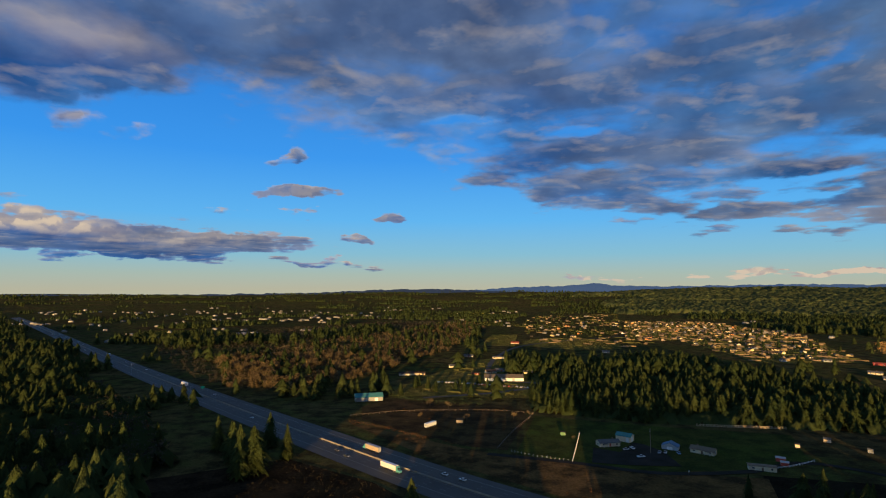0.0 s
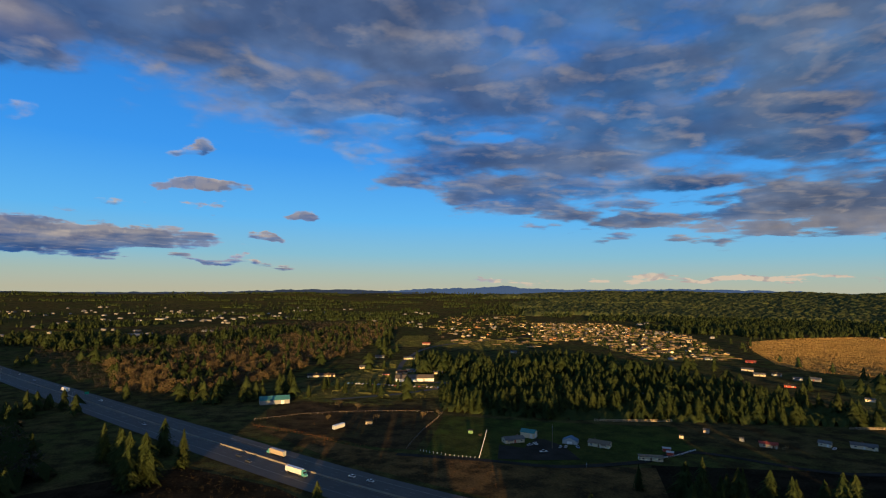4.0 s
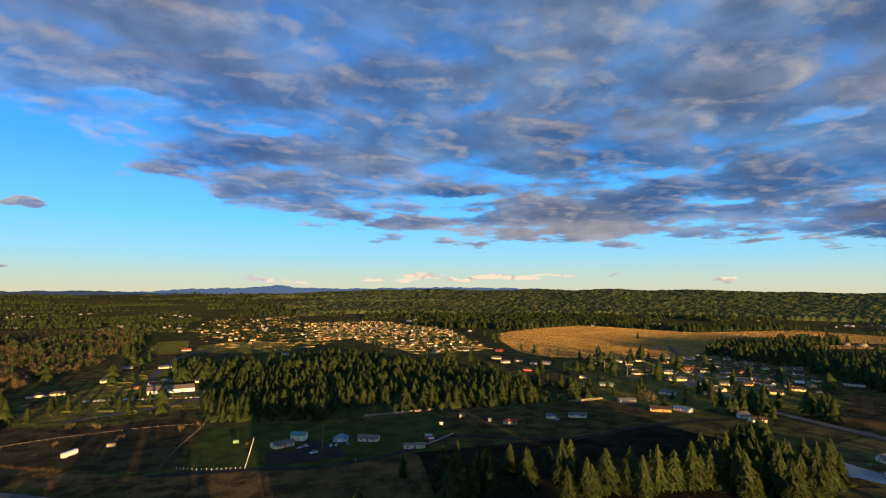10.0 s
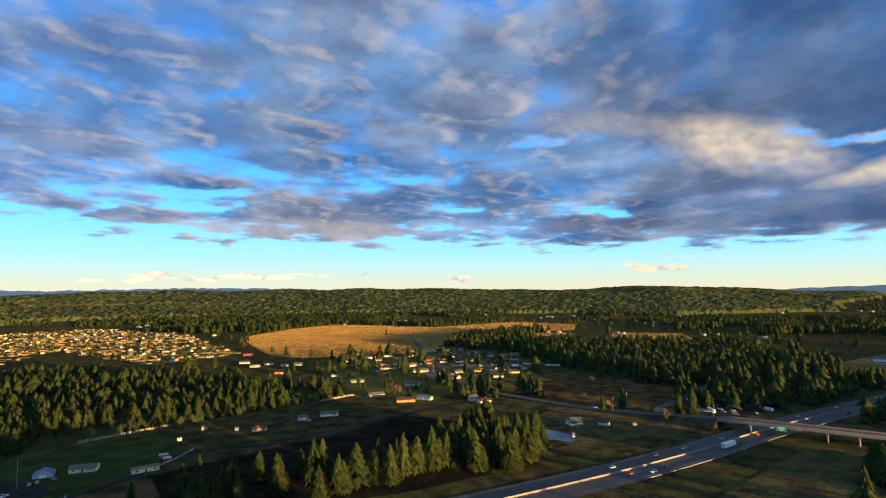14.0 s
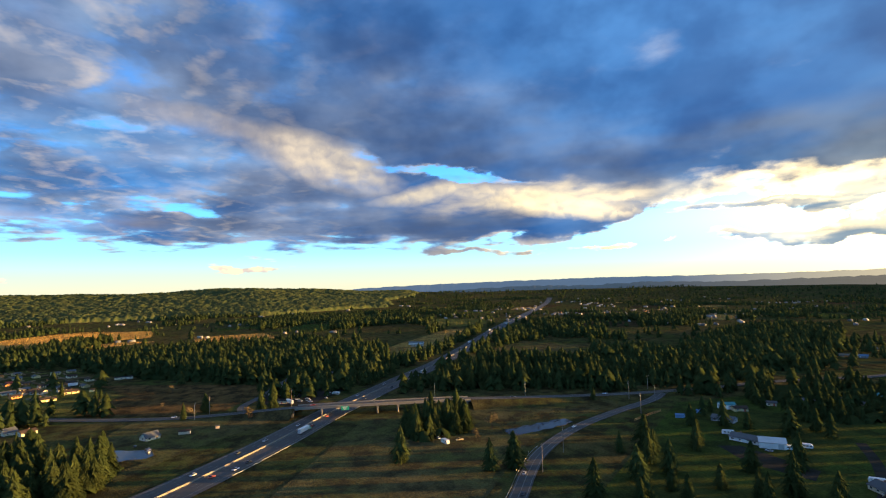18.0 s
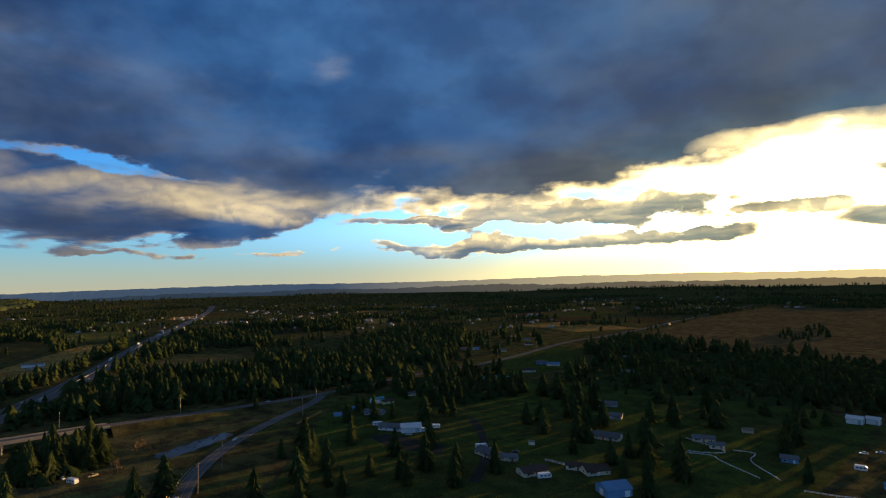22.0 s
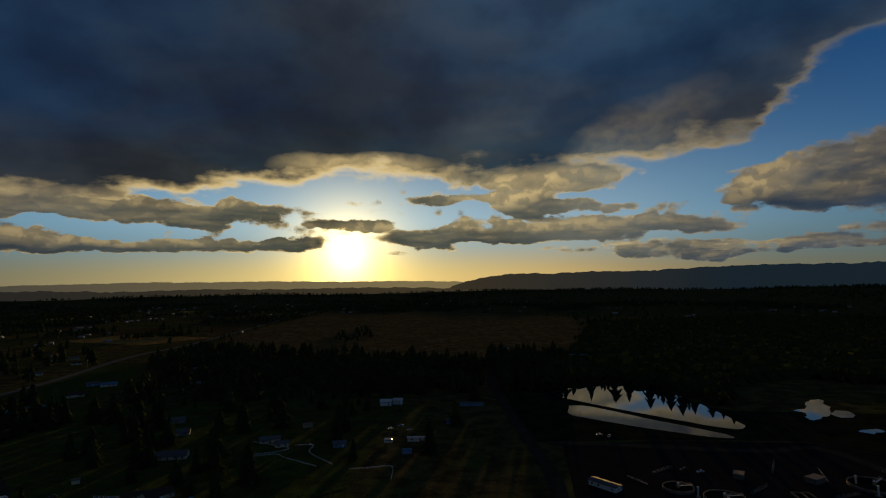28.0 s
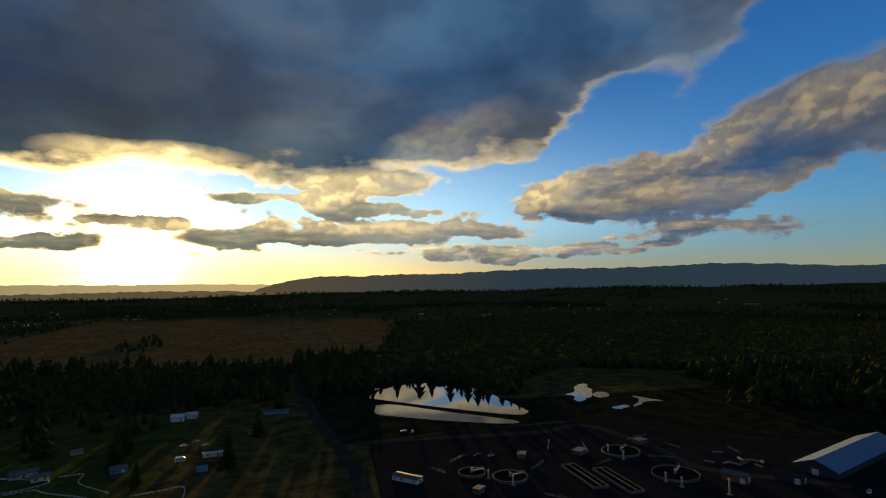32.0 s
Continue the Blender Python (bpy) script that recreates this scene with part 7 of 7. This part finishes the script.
def lorry(cab_colour, box_colour):
    """A long-haul lorry, its nose towards +x."""
    ob = thing("semi_truck", 0, 0, -300, 0, f"{cab_colour} lorry with a long {box_colour} box trailer on the highway", "truck", "lorries")
    prof = [(5.9, 0.6), (5.85, 1.9), (5.3, 3.3), (4.6, 3.75), (4.2, 3.8), (4.2, 0.6)]
    bonnet = [(5.8, 0.55), (5.8, 1.75), (7.2, 1.55), (7.35, 0.9), (7.3, 0.55)]
    for name, pr, half in (("cab", prof, 1.2), ("bonnet", bonnet, 1.05)):
        n = len(pr)
        piece(name, [(x, s * half, z) for s in (-1, 1) for x, z in pr], [tuple(range(n)), tuple(range(2 * n - 1, n - 1, -1))] + [(i, n + i, n + (i + 1) % n, (i + 1) % n) for i in range(n)], GLOSS[cab_colour], ob)
    piece("windscreen", [(5.88, -1.0, 2.0), (5.88, 1.0, 2.0), (5.45, 1.0, 2.95), (5.45, -1.0, 2.95)], [(0, 1, 2, 3)], M["glass"], ob)
    piece("trailer_box", *box(-10.2, 3.9, -1.28, 1.28, 1.15, 4.05), GLOSS[box_colour], ob)
    piece("rear_door", *box(-10.25, -10.2, -1.15, 1.15, 1.3, 3.95), GLOSS["steel"], ob)
    piece("chassis", *box(-10.0, 6.8, -0.5, 0.5, 0.7, 1.15), M["steel"], ob)
    for s in (-1, 1):
        for x in (6.7, 3.4, 2.2, -7.6, -8.8):
            wheel(ob, x, s * 1.02, 0.5, 0.42)
        piece("headlight", *box(7.25, 7.37, s * 0.75 - 0.18, s * 0.75 + 0.18, 0.95, 1.2), GLOSS["white"], ob)
        piece("exhaust", *tube(0.08, 0.08, 1.0, 4.0, 6, 4.05, s * 1.1), M["steel"], ob)
    return ob


def on_road(line, x, lane):
    """A place and heading on a line at a given x, lane metres to its left."""
    k = int(np.argmin(np.abs(line[:, 0] - x)))
    d = line[min(k + 1, len(line) - 1)] - line[max(k - 1, 0)]
    n = sides(line)[k]
    return float(line[k, 0] + n[0] * lane), float(line[k, 1] + n[1] * lane), math.degrees(math.atan2(d[1], d[0]))


CARS = [car(c) for c in ("white", "silver", "dark", "red", "blue")] + [car(c, "pickup_truck") for c in ("white", "dark")]
LORRIES = [lorry("teal", "white"), lorry("white", "white"), lorry("teal", "tan")]
fresh = set()


def place(kinds_, k, m):
    """Puts the first of a kind down itself, and copies of it after that."""
    t = kinds_[k]
    if t.name in fresh:
        return copy_thing(t, m)
    fresh.add(t.name)
    t.matrix_basis = m
    return t


traffic = random.Random(8)
for x, lane, k in ((-10, 9, 0), (9, 9.5, 0), (-66, -8, 2), (-58, -11, 2), (-240, 9, 0), (-368, 8, 1), (-418, 10, 0), (-488, 8, 1), (-520, -8, 2), (-715, 6, 0), (-760, 9, 1), (-860, 7, 0), (-1090, 8, 0),
                   (-640, -8, 0), (-940, -6, 1), (345, 7.5, 0), (335, -6, 3), (365, -10, 2), (443, -6.5, 3), (405, 8, 1), (375, 9, 2), (350, -11.5, 5), (453, 6, 1), (474, -4, 3), (547, -7, 2), (560, 8, 1),
                   (620, 7, 0), (690, 9, 1), (700, -8, 2), (764, -5, 2), (850, 6, 0), (930, 8, 1), (987, -4, 0), (1050, 7, 0), (1120, -7, 1), (1180, 9, 0), (1260, 6, 0), (1350, -6, 2), (1420, 8, 1), (1550, 7, 0), (1700, 6, 0),
                   (600, -10, 6), (810, -9, 4), (240, 8, 1), (120, -8, 4), (180, 6, 0), (-160, -7, 1)):
    cx, cy, a = on_road(HIGHWAY, x, lane)
    place(CARS, k, pose(cx, cy, 0.34, 0, 0, a + (180 if lane > 0 else 0)))
for x, lane, k in ((-59, 8.5, 2), (-28, -7.5, 0), (430, -8.5, 0), (-300, 6, 1), (1000, 6.5, 1), (690, -10, 2), (1240, 8, 1), (-560, 6, 1)):
    cx, cy, a = on_road(HIGHWAY, x, lane)
    place(LORRIES, k, pose(cx, cy, 0.34, 0, 0, a + (180 if lane > 0 else 0)))
for x, lane, k, line in ((385, 1.8, 0, RAMP), (268, -1.8, 2, RAMP), (300, 1.8, 1, RAMP)):
    cx, cy, a = on_road(line, x, lane)
    place(CARS, k, pose(cx, cy, 0.38, 0, 0, a))
for y, lane, k in ((30, 1.8, 3), (-150, -1.8, 2), (-244, 1.8, 1), (150, 1.8, 0)):
    k2 = int(np.argmin(np.abs(OVERPASS[:, 1] - y) + 1000 * (OVERPASS[:, 0] > 530)))
    place(CARS, k, pose(OVERPASS[k2, 0] + lane, y, OVERPASS[k2, 2] + 0.18, 0, 0, 90 if lane > 0 else -90))
# parked cars: in yards, in the breaker's lot, in the long row before the sheds
for x, y, a, k in ((126, 381, 20, 1), (131, 384, 100, 0), (146, 374, 60, 1), (150, 374, 60, 1), (130, 364, 10, 5), (341, 347, 30, 0), (158, 372, 80, 4), (529, 77, 10, 1), (533, 70, 80, 4), (591, 81, 0, 0), (612, 66, 30, 1),
                   (594, 52, 60, 4), (588, 47, 20, 0), (547, 46, 75, 1), (549, 38, 80, 0), (561, 69, 40, 2), (567, 61, 10, 5), (541, 36, 85, 1), (637, 47, 0, 0), (575, 72, 20, 4), (580, 64, 50, 6), (603, 58, 70, 0), (560, 52, 30, 2),
                   (384, -64, 20, 0), (388, -70, 40, 0), (300, -262, 30, 1), (320, -270, 60, 2), (216, -282, 20, 2), (410, 138, 60, 1), (420, 150, 10, 2), (404, 136, 40, 0), (-100, -404, 10, 0), (-106, -399, 70, 1), (-132, -330, 20, 2),
                   (-140, -326, 20, 1), (55, -420, 10, 0), (48, -428, 20, 4), (40, -417, 15, 1), (-300, -205, 30, 0), (700, 440, 0, 0), (690, 452, 40, 1), (650, 400, 20, 5), (610, 430, 60, 0), (760, 470, 30, 1), (780, 460, 10, 0)):
    place(CARS, k, pose(x, y, 0.32, 0, 0, a))
CARS.append(car("yellow", "pickup_truck"))
place(CARS, 7, pose(375, -78, 0.32, 0, 0, 100))
for i in range(15):
    place(CARS, traffic.choice((0, 1, 2, 4, 5)), pose(556 + (i % 5) * 15 + traffic.uniform(-3, 3), 22 + (i // 5) * 15 + traffic.uniform(-3, 3), 0.32, 0, 0, 55 + traffic.uniform(-25, 25)))
for i in range(26):
    f = i / 25
    place(CARS, traffic.randrange(7), pose(-5 + 105 * f + traffic.uniform(-1, 1), 652 - 38 * f, 0.3, 0, 0, 70 + traffic.uniform(-8, 8)))
for i in range(16):
    place(CARS, traffic.choice((0, 0, 1)), pose(-282 + (i % 4) * 8 + traffic.uniform(-2, 2), 1230 + (i // 4) * 22, 0.1, 0, 0, traffic.uniform(0, 40)))

# ---- poles, lamps and signs ----
def utility_pole(x, y, h, turn=0):
    ob = thing("utility_pole", x, y, 0, turn, "tall weathered wooden utility pole with a crossarm", "utility pole", "utility poles")
    piece("pole", *tube(0.22, 0.15, 0, h, 8), M["wood_pole"], ob)
    piece("crossarm", *box(-1.3, 1.3, -0.07, 0.07, h - 0.9, h - 0.75), M["wood_pole"], ob)
    for q in (-1.15, -0.4, 0.4, 1.15):
        piece("insulator", *tube(0.06, 0.04, h - 0.75, h - 0.55, 6, q, 0), M["concrete"], ob)
    piece("transformer", *tube(0.24, 0.24, h - 2.4, h - 1.5, 8, 0.4, 0), M["steel"], ob)
    return ob


POLES = [(541, 293), (522, 277), (537, 222), (515, 122), (528, 52), (140, 374), (581, 466), (569, 448), (560, 372), (620, 400), (466, -258), (332, -138), (300, -112), (414, -240), (505, -420), (500, -600), (520, -720),
         (600, 520), (660, 590), (880, 1000), (930, 960), (760, 900)]
for x, y in POLES:
    utility_pole(x, y, 16.5, (x * 3 + y) % 180)


def street_lamp(x, y, h, turn):
    ob = thing("street_lamp", x, y, 0, turn, "slim galvanised street lamp beside the road", "street lamp", "street lamps")
    piece("mast", *tube(0.14, 0.08, 0, h, 8), M["steel"], ob)
    piece("arm", *box(0, 2.4, -0.05, 0.05, h - 0.1, h), M["steel"], ob)
    piece("lamp_head", *box(2.0, 2.9, -0.16, 0.16, h - 0.16, h + 0.02, 0.8), M["concrete"], ob)
    return ob


for x, y, a in ((529, -85, 180), (510, -172, 180), (497, -352, 180), (497, 130, 0), (452, -276, 130), (505, -300, 180), (-250, 545, 45), (-400, 705, 45)):
    street_lamp(x, y, 14, a)

sign = thing("highway_sign", 474, 2, 0, 0, "green highway direction sign fixed to the overpass", "road sign")
piece("panel", *box(-0.12, 0.0, -3.4, 3.4, 5.2, 8.6), M["sign_green"], sign, "green sign panel with white border")
for z, l in ((7.6, 4.6), (6.7, 3.6), (5.8, 2.2)):
    piece("lettering_bar", *box(-0.15, -0.12, -l / 2, l / 2, z, z + 0.45), GLOSS["white"], sign)
for y in (-3.0, 3.0):
    piece("bracket", *box(0.0, 1.2, y - 0.08, y + 0.08, 7.6, 7.75), M["steel"], sign)


def road_board(x, y, turn, colour, w, h, label):
    ob = thing("road_sign", x, y, 0.2, turn, label, "road sign")
    piece("panel", *box(-0.04, 0.04, -w / 2, w / 2, 1.9, 1.9 + h), M["sign_green"] if colour == "green" else GLOSS[colour], ob)
    piece("post", *tube(0.05, 0.05, 0, 1.9 + h * 0.8, 6, 0.1, 0), M["steel"], ob)


road_board(331, -114, 60, "yellow", 1.0, 1.0, "yellow bend warning sign beside the slip road")
road_board(300, -96, 60, "yellow", 1.0, 1.0, "yellow curve marker beside the slip road")
road_board(-262, 600, 135, "green", 4.0, 2.4, "green highway exit sign on the verge")
road_board(146, 330, 120, "white", 1.0, 1.0, "small white sign beside the highway verge")


# ---- fences ----
def fence(points, colour, h, gap, rails, label):
    ob = thing("fence", 0, 0, 0, 0, label, "fence")
    mat = GLOSS[colour] if colour == "white" else M["wood_pole"] if colour == "wood" else WALL[colour]
    post = mesh_from("post", *box(-0.09, 0.09, -0.09, 0.09, 0, h), mat)
    line = smooth(points, gap)
    for q in line:
        o = new("post", post)
        o.parent, o.location = ob, (q[0], q[1], 0.1)
    for i in range(rails):
        z = h * (0.95 - 0.36 * i)
        piece("rail", *ribbon(line, 0.05, 0.05, 0.1 + z, 0.2 if h > 1.5 else 0.11), mat, ob)
    return ob


fence([(83, 356), (94, 390), (105, 425)], "white", 1.3, 2.6, 3, "white board fence across the green paddock")
fence([(47, 378), (55, 371), (68, 363), (83, 356)], "white", 1.3, 2.6, 0, "row of white fence posts along the paddock")
fence([(38, 384), (55, 430), (76, 478), (80, 490)], "wood", 1.4, 5.0, 1, "weathered wooden fence beside the track")
fence([(205, 447), (221, 444), (245, 441), (271, 437)], "tan", 1.9, 2.5, 3, "tall pale board fence before the wood")
fence([(406, 398), (425, 394), (447, 390)], "tan", 1.9, 2.5, 3, "pale board fence behind pasture")
fence([(190, 338), (215, 345), (238, 356)], "white", 1.2, 3.0, 2, "white rail fence beside a mobile home")
fence([(135, -352), (121, -356), (113, -349), (88, -333)], "white", 1.1, 2.5, 2, "white board fence along a drive")
fence([(115, -376), (103, -377), (100, -360), (79, -337)], "white", 1.1, 2.5, 2, "white board fence beside a house")
fence([(66, -328), (53, -331), (41, -333), (38, -310)], "white", 1.1, 2.5, 2, "white board fence round a yard")
fence([(193, -282), (177, -282)], "white", 1.4, 2.5, 3, "white picket fence behind a house")
fence([(140, -355), (127, -359), (118, -370), (148, -384)], "white", 1.1, 2.5, 2, "white rail fence round a paddock")
fence([(392, -222), (404, -240), (414, -258)], "orange", 1.8, 2.5, 3, "orange-brown board fence below the junction")
fence([(-80, 480), (-30, 498), (40, 500), (72, 492)], "wood", 1.4, 5.0, 1, "weathered wooden fence round a pasture")

# ---- the water treatment plant ----
def clarifier(x, y, r, turn):
    ob = thing("clarifier_tank", x, y, 0.35, turn, "round concrete settling tank with a steel footbridge", "tank", "settling tanks")
    n = 40
    ring = [(q * math.cos(2 * math.pi * i / n), q * math.sin(2 * math.pi * i / n), z) for q, z in ((r, 0), (r, 1.5), (r - 0.4, 1.5), (r - 0.4, 0.1)) for i in range(n)]
    piece("rim", ring, [(k * n + i, k * n + (i + 1) % n, (k + 1) * n + (i + 1) % n, (k + 1) * n + i) for k in range(3) for i in range(n)], M["stained"], ob)
    piece("water_surface", [(p[0], p[1], 0.9) for p in ring[2 * n:3 * n]], [tuple(range(n))], M["sludge"], ob)
    piece("footbridge", *box(-r, 0.8, -0.5, 0.5, 1.7, 1.85), M["steel"], ob)
    for s in (-0.5, 0.5):
        piece("handrail", *box(-r, 0.8, s - 0.03, s + 0.03, 2.75, 2.82), M["steel"], ob)
        for q in np.linspace(-r, 0.6, 7):
            piece("rail_post", *box(q - 0.03, q + 0.03, s - 0.03, s + 0.03, 1.85, 2.75), M["steel"], ob)
    piece("centre_column", *tube(0.7, 0.7, 0, 2.6, 10), M["concrete"], ob)
    piece("drive_motor", *box(-0.5, 0.5, -0.5, 0.5, 2.6, 3.5, 0.8), GLOSS["white"], ob)
    return ob


clarifier(-222, -305, 12, 40)
clarifier(-226, -259, 13, 40)
clarifier(-136, -286, 10, 10)
clarifier(-118, -300, 8, 10)
for x0, y0, turn in ((-176, -274, 88), (-190, -262, 88)):
    basin = thing("aeration_basin", x0, y0, 0.35, turn, "long rectangular concrete basin with dark water", "basin", "basins")
    for yy in (-4.5, 4.1):
        piece("side_wall", *box(-19, 19, yy, yy + 0.4, 0, 1.4), M["stained"], basin)
    for xx in (-19.4, 19.0):
        piece("end_wall", *box(xx, xx + 0.4, -4.5, 4.5, 0, 1.4), M["stained"], basin)
    piece("water_surface", [(-19, -4.1, 0.8), (19, -4.1, 0.8), (19, 4.1, 0.8), (-19, 4.1, 0.8)], [(0, 1, 2, 3)], M["sludge"], basin)
    piece("walkway", *box(-19, 19, -0.4, 0.4, 1.45, 1.55), M["stained"], basin)
for x, y, h in ((-214, -307, 5), (-215, -292, 5), (-124, -289, 5), (-133, -275, 5), (-214, -252, 5), (-217, -243, 5), (-232, -226, 8)):
    stack = thing("vent_stack", x, y, 0.3, 0, "pale metal vent stack of the treatment plant", "stack", "vent stacks")
    piece("pipe", *tube(0.45, 0.45, 0, h, 10), GLOSS["silver"], stack)
    piece("cap", *tube(0.75, 0.5, h, h + 0.4, 10), M["steel"], stack)
    piece("base", *box(-1.0, 1.0, -1.0, 1.0, 0, 0.5), M["concrete"], stack)
pipes = random.Random(3)
for _ in range(9):
    x, y = pipes.uniform(-290, -255), pipes.uniform(-285, -255)
    stack = thing("pipe_stack", x, y, 0.3, pipes.uniform(0, 180), "stack of pale pipes on the yard", "pipes", "stored pipes")
    for k in range(3):
        v, f = tube(0.3, 0.3, -3, 3, 8)
        piece("pipe", [(p[2], p[1] + k * 0.62 - 0.6, p[0] + 0.3) for p in v], f, M["concrete"], stack)


def railing(x, y, L, turn):
    ob = thing("railing", x, y, 0.35, turn, "pale tubular steel railing along a walkway of the plant", "railing", "plant railings")
    for z in (0.55, 1.1):
        piece("rail", *box(-L / 2, L / 2, -0.03, 0.03, z - 0.03, z + 0.03), M["steel"], ob)
    for q in np.linspace(-L / 2, L / 2, 5):
        piece("post", *box(q - 0.04, q + 0.04, -0.04, 0.04, 0, 1.1), M["steel"], ob)
    piece("walkway", *box(-L / 2, L / 2, 0.1, 0.8, 0.0, 0.12), M["old_asphalt"], ob, "dark metal grating")
    return ob


for x, y, L, turn in ((-160, -300, 18, 40), (-148, -252, 14, 130), (-200, -292, 16, 20), (-206, -322, 22, 70), (-240, -288, 15, 150), (-252, -330, 20, 15), (-262, -306, 12, 100),
                      (-186, -336, 24, 60), (-120, -330, 18, 35), (-100, -312, 14, 120), (-278, -262, 16, 20), (-292, -284, 12, 80)):
    railing(x, y, L, turn)
for x, y, L, D, turn in ((-196, -312, 9, 6, 30), (-158, -318, 7, 5, 60), (-246, -318, 8, 6, 15), (-112, -272, 6, 4, 40)):
    hut = thing("pump_house", x, y, 0.3, turn, "low grey concrete pump house with a flat roof", "pump house", "pump houses")
    piece("wall", *box(-L / 2, L / 2, -D / 2, D / 2, 0, 2.6), M["stained"], hut)
    piece("roof", *box(-L / 2 - 0.3, L / 2 + 0.3, -D / 2 - 0.3, D / 2 + 0.3, 2.6, 2.85), ROOF["grey"], hut)
    piece("door", *box(-0.5, 0.5, -D / 2 - 0.06, -D / 2, 0.05, 2.1), WALL["steel"], hut, "grey steel door")
